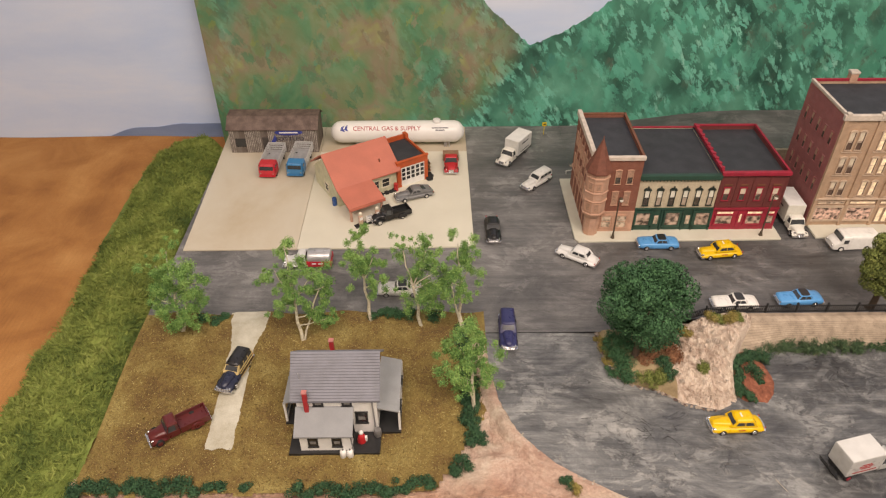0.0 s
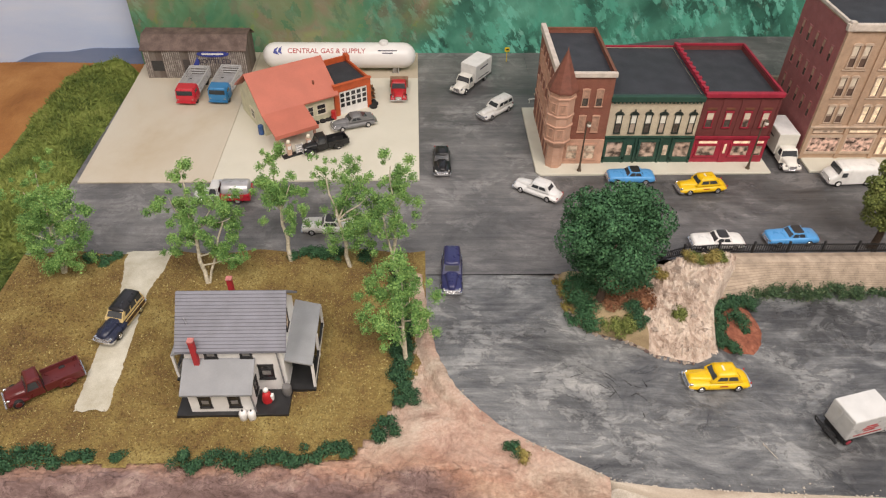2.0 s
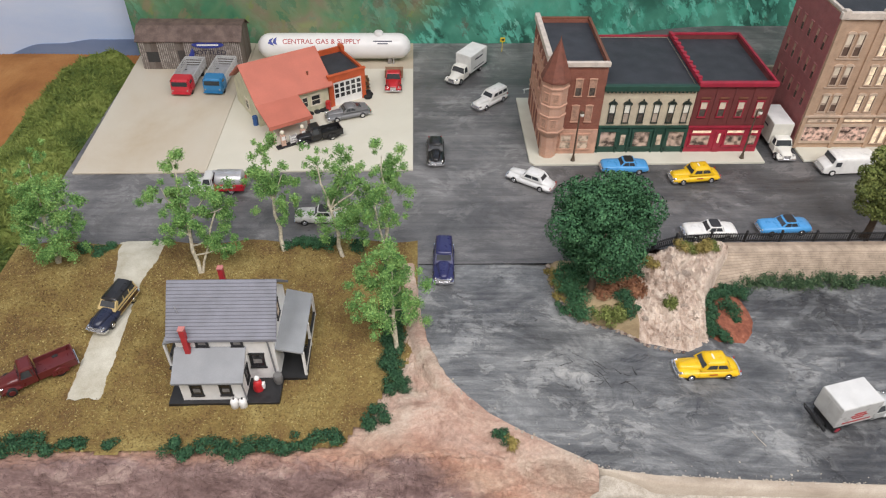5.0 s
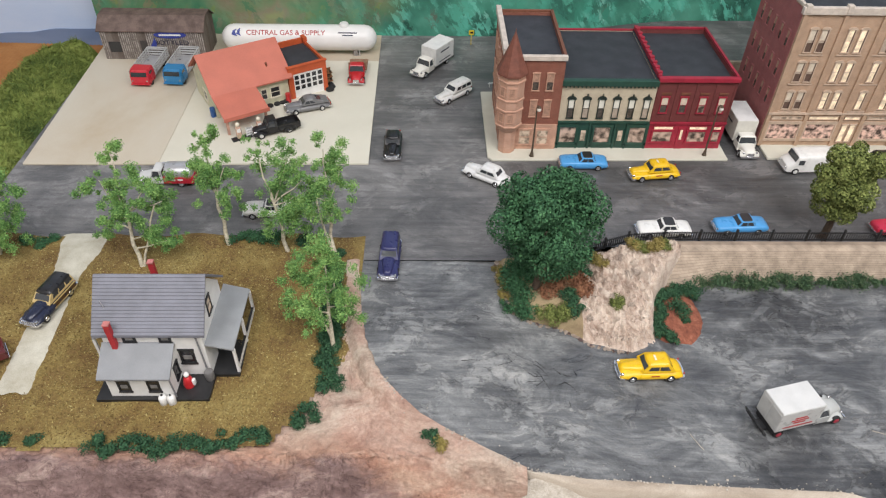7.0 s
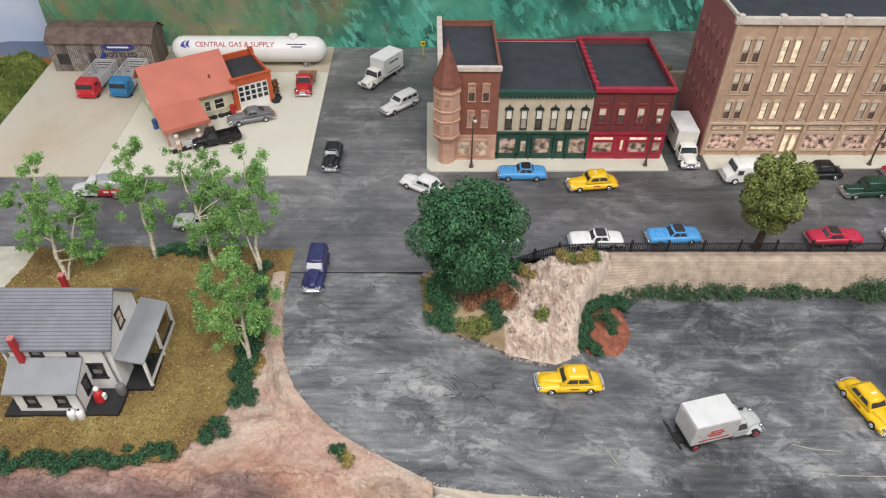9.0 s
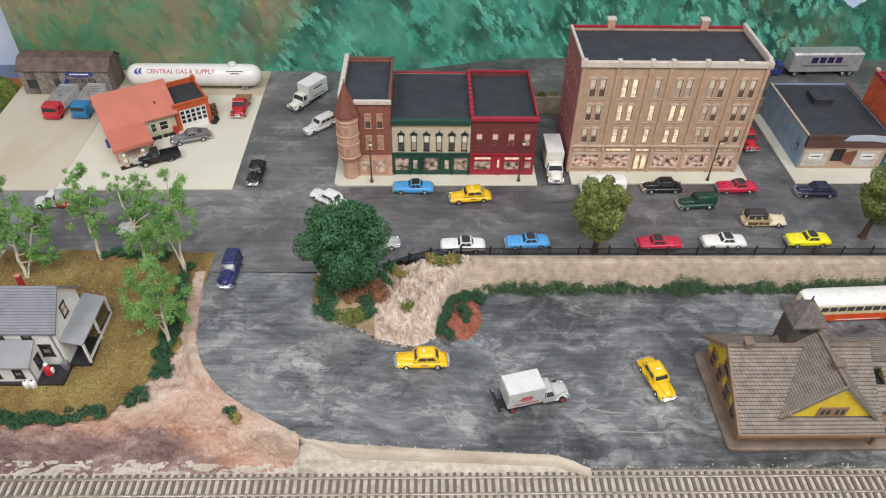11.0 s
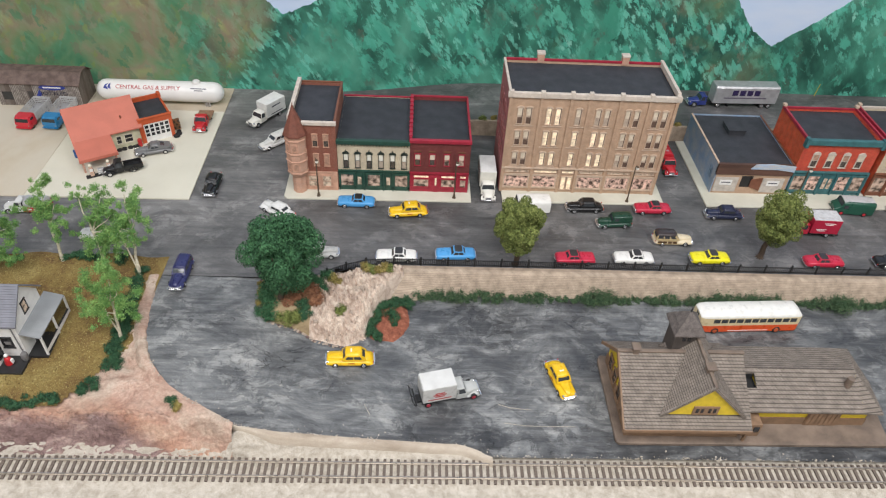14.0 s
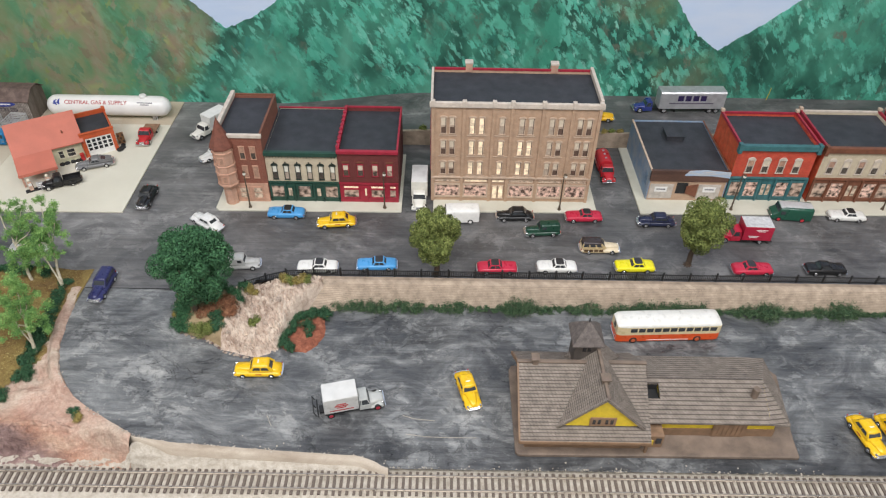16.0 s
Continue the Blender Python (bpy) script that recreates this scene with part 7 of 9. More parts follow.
def cab_parts(t, L0, W, colour, hood=0.018, cab=0.014, zt=0.0125, top=0.0225, x_front=0.0):
    """A bonneted truck cab with its nose at x_front."""
    w, xf = W / 2, x_front
    part("hood", loft([ring_car(xf - 0.0005, w * 0.42, 0.0065, zt - 0.003), ring_car(xf - 0.002, w * 0.52, 0.005, zt - 0.0008), ring_car(xf - hood * 0.6, w * 0.62, 0.005, zt + 0.0006), ring_car(xf - hood, w * 0.8, 0.005, zt + 0.0012)]), colour, t, smooth=50)
    for s in (-1, 1):
        part("fender", loft([[(x, s * (w * 0.95 if k else w * 0.4), z) for k, z in ((0, 0.005), (1, 0.005), (1, zz * 0.85), (0, zz))] for x, zz in ((xf - 0.001, 0.0066), (xf - 0.003, 0.0093), (xf - 0.007, 0.0102), (xf - 0.012, 0.0085), (xf - hood, 0.0068))]), colour, t, smooth=50)
        part("headlight", loft([[(xf - 0.002 + xx, s * w * 0.66 + rr * math.cos(2 * math.pi * i / 10), 0.0098 + rr * math.sin(2 * math.pi * i / 10)) for i in range(10)] for xx, rr in ((-0.002, 0.0009), (0.0, 0.0014), (0.0008, 0.001), (0.001, 0.0003))]), CHROME, t, smooth=50)
    part("grille", box(xf - 0.0012, xf + 0.0004, -w * 0.36, w * 0.36, 0.0058, zt - 0.0025, 0.0004), CHROME, t)
    part("front_bumper", box(xf, xf + 0.0016, -w * 0.95, w * 0.95, 0.0038, 0.0058, 0.0005), CHROME, t)
    x0, x1 = xf - hood - cab, xf - hood
    part("cab", loft([[(x0, -w * 0.9, 0.005), (x1, -w * 0.9, 0.005), (x1, w * 0.9, 0.005), (x0, w * 0.9, 0.005)], [(x0, -w * 0.92, zt + 0.0012), (x1 + 0.0005, -w * 0.92, zt + 0.0012), (x1 + 0.0005, w * 0.92, zt + 0.0012), (x0, w * 0.92, zt + 0.0012)]]), colour, t)
    part("cab_glass", loft([[(x0 + 0.0004, -w * 0.88, zt + 0.0012), (x1, -w * 0.88, zt + 0.0012), (x1, w * 0.88, zt + 0.0012), (x0 + 0.0004, w * 0.88, zt + 0.0012)], [(x0 + 0.0008, -w * 0.76, top - 0.0012), (x1 - 0.0035, -w * 0.76, top - 0.0012), (x1 - 0.0035, w * 0.76, top - 0.0012), (x0 + 0.0008, w * 0.76, top - 0.0012)]]), GLASS, t)
    for s in (-1, 1):
        for a, b in (((x0 + 0.0006, w * 0.88), (x0 + 0.001, w * 0.77)), ((x1 - 0.0005, w * 0.88), (x1 - 0.0036, w * 0.77)), ((x0 + 0.0025, w * 0.885), (x0 + 0.0029, w * 0.775))):
            part("pillar", tube((a[0], s * a[1], zt + 0.001), (b[0], s * b[1], top - 0.001), 0.0006, n=6), colour, t)
    roof_ring = lambda xa, xb, k, z: [(xa, -w * k, z), (xb, -w * k, z), (xb, w * k, z), (xa, w * k, z)]
    bm = loft([roof_ring(x0, x1 - 0.0026, 0.78, top - 0.0014), roof_ring(x0, x1 - 0.0034, 0.76, top - 0.0004), roof_ring(x0 + 0.0015, x1 - 0.0055, 0.55, top + 0.0005)])
    part("cab_roof", bm, colour, t)
    return x0


def cab_over(t, W, colour, xf):
    """A flat-nosed cab with a wide windshield."""
    w = W / 2
    sec = lambda z, k, e: [(xf - 0.021, -w * k, z), (xf - 0.004 + e, -w * k, z), (xf + e, -w * k * 0.86, z), (xf + e, w * k * 0.86, z), (xf - 0.004 + e, w * k, z), (xf - 0.021, w * k, z)]
    part("cab", loft([sec(0.004, 0.94, -0.0006), sec(0.007, 1.0, 0.0), sec(0.0155, 1.0, -0.0004), sec(0.0225, 0.93, -0.0022), sec(0.0245, 0.85, -0.004)]), colour, t, smooth=40)
    o = part("windshield", box(-0.0003, 0.0003, -w * 0.76, w * 0.76, -0.0031, 0.0031, 0.0001), GLASS, t)
    o.matrix_basis = pose(xf - 0.0008, 0, 0.0188, 0, -14, 0)
    for s in (-1, 1):
        part("side_window", box(xf - 0.014, xf - 0.005, s * w * 0.965 - 0.0002, s * w * 0.965 + 0.0002, 0.0162, 0.0215), GLASS, t)
        part("headlight", tube((xf - 0.001, s * w * 0.7, 0.0095), (xf + 0.0005, s * w * 0.7, 0.0095), 0.0013, 0.001, 10), CHROME, t)
    part("front_bumper", box(xf - 0.0004, xf + 0.0012, -w * 0.95, w * 0.95, 0.0036, 0.0056, 0.0004), colour, t)
    return xf - 0.021


def add_truck(kind, x, y, z, heading, cab, body, label, L=0.074, W=0.026, H=0.034, name=None, group="model trucks", hubs=CHROME, top_mat=None, marks=None, rear=0.0, zb=0.0085):
    t = thing(name or "truck", pose(x, y, z, 0, 0, heading), label, "truck", group)
    xf = L / 2
    x0 = (cab_over(t, W, paint(cab), xf) if kind == "stake" else cab_parts(t, L, W * 0.94, paint(cab), x_front=xf)) - 0.001
    xr = -L / 2
    part("chassis", box(xr + 0.002, xf - 0.006, -W * 0.2, W * 0.2, 0.0045, 0.0068), BLACK, t)
    wheels(t, (xr + 0.0155, xf - 0.009), W / 2 - 0.0008, 0.0047, 0.003, hubs, duals=(xr + 0.0155,))
    bp = paint(body)
    w = W / 2
    if kind == "box":
        xc, xr = xr, xr + rear
        b = part("box_body", box(xr, x0, -w, w, zb, H, 0.0005), bp, t)
        part("box_roof", box(xr + 0.0004, x0 - 0.0004, -w + 0.0004, w - 0.0004, H + 0.0001, H + 0.0009, 0.0003), top_mat or WHITE, b)
        part("rear_step", box(xc - (0.003 if not rear else 0.001), xr + 0.001 if not rear else xc + 0.001, -w * 0.95, w * 0.95, zb - 0.003, zb - 0.0012), BLACK, t)
        part("underframe", box(xr, x0, -w * 0.82, w * 0.82, 0.006, zb - 0.0002), BLACK, t)
        if rear:
            bm = bmesh.new()
            for s in (-1, 0, 1):
                tube((xc - 0.002, s * w * 0.93, zb - 0.001), (xc - 0.005, s * w * 0.93, zb + 0.0065), 0.0006, n=6, bm=bm)
            tube((xc - 0.005, -w * 0.93, zb + 0.0065), (xc - 0.005, w * 0.93, zb + 0.0065), 0.0006, n=6, bm=bm)
            part("tailgate", bm, BLACK, t, "black wire tailgate")
        part("sill", box(xr, x0, -w * 1.005, w * 1.005, zb - 0.0007, zb + 0.0004), BLACK, b)
        for k in (-0.5, 0.5):
            part("rear_door", box(xr - 0.0004, xr, k * w - w * 0.44, k * w + w * 0.44, zb + 0.002, H - 0.002, 0.0001), bp, b)
        if marks:
            for s in (-1, 1):
                xm = (xr + x0) / 2
                for (dx, dz, ww, hh) in marks:
                    part("side_marking", box(xm + s * dx - ww / 2, xm + s * dx + ww / 2, s * w + (0 if s > 0 else -0.0002), s * w + (0.0002 if s > 0 else 0), dz - hh / 2, dz + hh / 2), INK_RED if kind == "x" else MARK, b)
    elif kind == "stake":
        part("bed_floor", box(xr, x0, -w, w, 0.008, 0.0092), SILVER, t)
        for s in (-1, 1):
            side = part("stake_side", box(xr, x0, s * w - 0.0005, s * w + 0.0005, 0.0092, 0.0105), bp, t, "grey stake side")
            for k in range(8):
                xx = xr + 0.001 + k * (x0 - xr - 0.002) / 7
                part("stake", box(xx - 0.0007, xx + 0.0007, s * w - 0.0009, s * w + 0.0009, 0.0092, 0.0225), bp, side)
            for zz in (0.0135, 0.0175, 0.0215):
                part("rail", box(xr, x0, s * w - 0.0005, s * w + 0.0005, zz - 0.0008, zz + 0.0008), bp, side)
        for xx in (xr, x0):
            for zz in (0.0115, 0.0155, 0.0195, 0.0222):
                part("end_rail", box(xx - 0.0005, xx + 0.0005, -w, w, zz - 0.0009, zz + 0.0009), bp, t)
    elif kind == "flat":
        part("flat_bed", box(xr, x0, -w * 1.05, w * 1.05, 0.008, 0.0098, 0.0003), mat("bed_planks", (0.3, 0.17, 0.1), 0.8, 0, 0.2, 200), t, "brown plank bed")
        part("headboard", box(x0 - 0.001, x0, -w, w, 0.0098, 0.02, 0.0002), mat("headboard_wood", (0.32, 0.18, 0.11), 0.8, 0, 0.2, 200), t)
    elif kind == "tank":
        n = 20
        ell = lambda xx, k: [(xx, k * w * 0.96 * math.cos(2 * math.pi * i / n), 0.0175 + k * 0.0092 * math.sin(2 * math.pi * i / n)) for i in range(n)]
        b = part("tank_body", loft([ell(xr + 0.001, 0.6), ell(xr + 0.002, 0.93), ell(xr + 0.004, 1.0), ell(x0 - 0.004, 1.0), ell(x0 - 0.002, 0.93), ell(x0 - 0.001, 0.6)]), top_mat or bp, t, smooth=50)
        part("tank_skirt", box(xr, x0, -w, w, 0.006, 0.0145, 0.0008), bp, t, "painted tank skirt")
        for k in range(3):
            part("filler_cap", lathe([(0.0022, 0), (0.0022, 0.0012), (0.0012, 0.0016)], 12, at=(xr + 0.01 + k * 0.012, 0, 0.0262)), SILVER, b)
        for s in (-1, 1):
            for k in range(2):
                part("side_marking", box(xr + 0.012 + 0.009 * k, xr + 0.018 + 0.009 * k, s * w - 0.0002, s * w + 0.0002, 0.0105, 0.0128), WHITE, b)
    elif kind == "pickup":
        bm = bmesh.new()
        for s in (-1, 1):
            box(xr, x0, s * w * 0.82 - 0.0006, s * w * 0.82 + 0.0006, 0.0055, 0.0135, bm=bm)
        box(xr, x0, -w * 0.8, w * 0.8, 0.0072, 0.0084, bm=bm)
        box(xr, xr + 0.0012, -w * 0.8, w * 0.8, 0.0055, 0.0133, bm=bm)
        part("pickup_bed", bm, bp, t, "open pickup bed")
        for s in (-1, 1):
            part("rear_fender", loft([[(xx, s * w * 0.8, 0.004), (xx, s * w * 0.99, 0.004), (xx, s * w * 0.97, zz), (xx, s * w * 0.8, zz + 0.0006)] for xx, zz in ((xr + 0.008, 0.005), (xr + 0.0105, 0.0092), (xr + 0.0155, 0.0105), (xr + 0.0205, 0.0092), (xr + 0.023, 0.005))]), bp, t, smooth=50)
        part("rear_bumper", box(xr - 0.0012, xr, -w * 0.8, w * 0.8, 0.0045, 0.0062, 0.0004), CHROME, t)
    return t


MARK = INK_DARK
yellow, white, sky_blue, red, black, navy = (0.78, 0.48, 0.012), (0.75, 0.74, 0.7), (0.08, 0.32, 0.64), (0.5, 0.022, 0.055), (0.012, 0.012, 0.013), (0.02, 0.025, 0.06)
dark_top = (0.03, 0.028, 0.028)
w2 = 0.0112


def parked(style, xa, xb, y, heading, colour, label, roof=None, z=0.0, **k):
    return add_car(style, (xa + xb) / 2, y + w2, z, heading, colour, label, roof=roof, **k)


# along the fence
fence_cars = "cars parked along the fence"
parked("hardtop", 0.405, 0.462, 0.802, 181, white, "white hardtop car with a dark roof by the fence", dark_top, group=fence_cars)
parked("hardtop", 0.493, 0.55, 0.809, 183, sky_blue, "sky-blue hardtop car with a dark roof by the fence", dark_top, group=fence_cars)
parked("hardtop", 0.671, 0.731, 0.806, 2, red, "red hardtop car with a dark roof by the fence", dark_top, group=fence_cars)
parked("hardtop", 0.762, 0.82, 0.81, 181, white, "white hardtop car with a dark roof beside a yellow one", dark_top, group=fence_cars)
parked("hardtop", 0.878, 0.94, 0.814, 182, (0.78, 0.7, 0.01), "lemon-yellow hardtop car with a dark roof by the fence", dark_top, group=fence_cars)
parked("hardtop", 1.054, 1.117, 0.812, 1, red, "red hardtop car with a dark roof near the street tree", dark_top, group=fence_cars)
parked("hardtop", 1.166, 1.229, 0.815, 0, black, "black hardtop car by the fence", group=fence_cars)
add_car("panel", 0.3195, 0.8175, 0, 5, (0.5, 0.5, 0.48), "pale grey panel van near the big tree", "van", hub=paint((0.5, 0.5, 0.48)), group=fence_cars)
# kerbside and moving on the main street
main = "cars on the main street"
parked("hardtop", 0.335, 0.394, 0.931, 180, sky_blue, "sky-blue hardtop car with a black roof at the kerb", (0.02, 0.02, 0.02), group=main)
add_car("taxi", 0.4485, 0.9215, 0, 187, yellow, "yellow taxi driving past the shops", "taxi", group="yellow taxis")
parked("sedan", 0.707, 0.767, 0.934, 182, black, "black sedan parked before the hotel", group=main)
parked("hardtop", 0.819, 0.88, 0.934, 182, red, "red hardtop car with a black roof before the hotel", (0.02, 0.02, 0.02), group=main)
add_car("panel", 0.778, 0.907, 0, 185, (0.012, 0.05, 0.03), "dark green panel van in the street", "van", group=main)
add_car("wagon", 0.8625, 0.868, 0, 0, (0.68, 0.58, 0.4), "cream wood-sided station wagon with a dark roof", "car", roof=(0.04, 0.03, 0.03), wood=mat("ash_wood", (0.55, 0.42, 0.22), 0.5), group=main)
parked("sedan", 0.937, 0.996, 0.925, 180, navy, "dark blue sedan parked beside the street tree", group=main)
parked("hardtop", 1.256, 1.316, 0.947, 177, white, "white hardtop car with a black roof at the kerb", (0.02, 0.02, 0.02), group=main)
add_car("sedan", 0.243, 0.9145, 0, 146, (0.72, 0.72, 0.7), "white sedan turning at the crossing", group=main)
add_car("wagon", 0.2065, 1.1115, 0, 224, (0.74, 0.73, 0.69), "white station wagon in the side street", group=main)
add_car("sedan", 0.126, 0.9795, 0, 270, black, "black sedan waiting in the side street", group=main)
parked("hardtop", -0.037, 0.022, 0.834, 180, white, "white hardtop car with a dark roof behind the birches", dark_top, group=main)
add_car("wagon", 0.131, 0.7645, -0.0002, 268, (0.025, 0.028, 0.1), "dark blue station wagon driving down to the lot", "car", group=main)
# lower lot
add_car("taxi", 0.379, 0.632, lot_z(0.379), 184, yellow, "yellow taxi in the lower lot below the rocks", "taxi", group="yellow taxis", pitch=-3.0)
add_car("taxi", 0.6545, 0.6125, lot_z(0.65), 285, yellow, "yellow taxi standing across the lower lot", "taxi", group="yellow taxis")
add_car("taxi", 1.15, 0.551, lot_z(1.2), 280, yellow, "yellow taxi beyond the depot", "taxi", group="yellow taxis")
add_car("taxi", 1.186, 0.553, lot_z(1.2), 280, yellow, "yellow taxi last in the row beyond the depot", "taxi", group="yellow taxis")
# by the house and the filling station
add_car("wagon", -0.1975, 0.7, lawn_z(-0.197, 0.7) + 0.0012, 255, (0.02, 0.025, 0.05), "dark blue wood-sided station wagon on the drive", "car", roof=(0.02, 0.02, 0.022), wood=mat("pale_wood", (0.6, 0.45, 0.2), 0.5))
add_truck("pickup", -0.2445, 0.6265, lawn_z(-0.244, 0.62) + 0.0006, 214, (0.11, 0.018, 0.018), (0.11, 0.018, 0.018), "maroon pickup truck on the lawn", 0.066, 0.025, name="pickup_truck", hubs=paint((0.11, 0.018, 0.018)))
add_car("fastback", 0.006, 1.071, PAD_Z, 201, (0.17, 0.17, 0.17), "grey fastback car before the garage bay", group="cars at the filling station")
add_truck("pickup", -0.028, 1.013, PAD_Z, 206, black, black, "black pickup truck at the pumps", 0.062, 0.0225, name="pickup_truck")
add_truck("stake", -0.236, 1.168, PAD_Z, 267, (0.55, 0.03, 0.045), (0.5, 0.5, 0.49), "stake truck with a red cab and grey bed", 0.08, 0.0295, hubs=BLACK, group="stake trucks")
add_truck("stake", -0.190, 1.171, PAD_Z, 266, (0.03, 0.2, 0.42), (0.52, 0.52, 0.51), "stake truck with a blue cab and grey bed", 0.08, 0.0295, hubs=BLACK, group="stake trucks")
add_truck("flat", 0.067, 1.168, PAD_Z, 270, (0.48, 0.02, 0.025), (0.3, 0.1, 0.06), "red flatbed truck with a brown plank bed", 0.066, 0.026)
add_truck("tank", -0.139, 0.9055, 0, 180, (0.62, 0.62, 0.6), (0.45, 0.015, 0.03), "small tanker truck with a silver tank and red skirt", 0.068, 0.025, top_mat=SILVER)
add_truck("tank", 0.907, 1.0835, 0.0, 272, (0.5, 0.02, 0.03), (0.45, 0.02, 0.03), "red tanker truck in the alley by the hotel", 0.078, 0.026, top_mat=paint((0.5, 0.02, 0.03)), hubs=paint((0.03, 0.18, 0.08)))
add_truck("box", 0.1755, 1.1985, 0, 235, (0.75, 0.73, 0.66), (0.66, 0.66, 0.63), "white box truck at the top of the side street", 0.08, 0.027, 0.035, marks=((0, 0.027, 0.022, 0.0022), (0, 0.013, 0.03, 0.0014)))
add_truck("box", 0.5795, 0.9985, 0, 270, (0.75, 0.73, 0.66), (0.7, 0.68, 0.6), "cream box truck in the alley beside the hotel", 0.084, 0.027, 0.037, marks=((0, 0.027, 0.022, 0.0022),))
MARK = INK_RED
add_truck("box", 0.5045, 0.587, lot_z(0.505), 14, (0.46, 0.47, 0.45), (0.52, 0.52, 0.5), "grey box truck with a wire tailgate in the lot", 0.084, 0.028, 0.0365, rear=0.008, zb=0.0115, top_mat=mat("pale_grey_roof", (0.6, 0.6, 0.58), 0.55, 0, 0.06, 60), hubs=paint((0.35, 0.02, 0.04)), marks=((0, 0.0265, 0.012, 0.0018), (0, 0.0235, 0.017, 0.0018), (0, 0.0205, 0.012, 0.0018), (0, 0.0158, 0.03, 0.0016)))
MARK = WHITE
add_truck("box", 1.096, 0.902, 0, 178, (0.5, 0.02, 0.05), (0.42, 0.015, 0.045), "red delivery truck with a pale roof", 0.078, 0.028, 0.0345, top_mat=mat("pale_truck_roof", (0.62, 0.62, 0.62), 0.5), marks=((-0.004, 0.029, 0.018, 0.0012), (-0.004, 0.0265, 0.012, 0.0012), (0.006, 0.017, 0.016, 0.0012), (0.006, 0.0145, 0.012, 0.0012)))
MARK = INK_DARK


def step_van(x, y, z, heading, colour, top, label, hubs=None):
    L, W, H = 0.064, 0.0265, 0.0265
    t = thing("delivery_van", pose(x, y, z, 0, 0, heading), label, "van", "delivery vans")
    w, c = W / 2, paint(colour)
    sec = lambda xx, k, zb, zt: [(xx, -w * k, zb), (xx, -w * k, zt - 0.005), (xx, -w * k * 0.93, zt - 0.002), (xx, -w * k * 0.75, zt - 0.0004), (xx, 0, zt), (xx, w * k * 0.75, zt - 0.0004), (xx, w * k * 0.93, zt - 0.002), (xx, w * k, zt - 0.005), (xx, w * k, zb)]
    part("body", loft([sec(-L / 2, 0.9, 0.005, H - 0.0015), sec(-L / 2 + 0.0015, 0.98, 0.004, H - 0.0004), sec(-L * 0.2, 1, 0.0036, H), sec(L * 0.2, 1, 0.0036, H), sec(L * 0.33, 0.98, 0.0036, H - 0.0014), sec(L * 0.36, 0.97, 0.0036, H - 0.009), sec(L * 0.47, 0.93, 0.004, 0.0135), sec(L * 0.5, 0.85, 0.005, 0.0118)]), c, t, smooth=45)
    part("van_roof", loft([[(xx, y0, zz) for y0, zz in ((-w * 0.8, H - 0.0012 + dz), (-w * 0.5, H - 0.0001 + dz), (0, H + 0.0002 + dz), (w * 0.5, H - 0.0001 + dz), (w * 0.8, H - 0.0012 + dz), (0, H - 0.002))] for xx, dz in ((-L * 0.48, -0.0004), (-L * 0.2, 0.0004), (L * 0.2, 0.0004), (L * 0.32, -0.0008))]), paint(top), t)
    o = part("windshield", box(-0.0003, 0.0004, -w * 0.8, w * 0.8, -0.0036, 0.0036, 0.0002), GLASS, t)
    o.matrix_basis = pose(L * 0.349, 0, H - 0.0058, 0, -16, 0)
    for s in (-1, 1):
        part("side_window", box(L * 0.2, L * 0.31, s * w - 0.0002, s * w + 0.0002, 0.0142, 0.0205), GLASS, t)
        part("headlight", tube((L * 0.49, s * w * 0.62, 0.0088), (L * 0.507, s * w * 0.62, 0.0088), 0.0015, 0.0011, 10), CHROME, t)
    part("front_bumper", box(L * 0.5, L * 0.5 + 0.0014, -w * 0.9, w * 0.9, 0.0036, 0.0055, 0.0004), CHROME, t)
    wheels(t, (-L * 0.27, L * 0.32), w + 0.0003, 0.0045, 0.003, hubs or CHROME)
    return t


step_van(0.6455, 0.94, 0, 183, (0.76, 0.75, 0.71), (0.78, 0.77, 0.73), "white delivery van before the hotel", paint((0.76, 0.75, 0.71)))
step_van(1.192, 0.96, 0, 175, (0.015, 0.08, 0.05), (0.5, 0.5, 0.5), "dark green delivery van with a grey roof and red wheels", paint((0.5, 0.03, 0.04)))


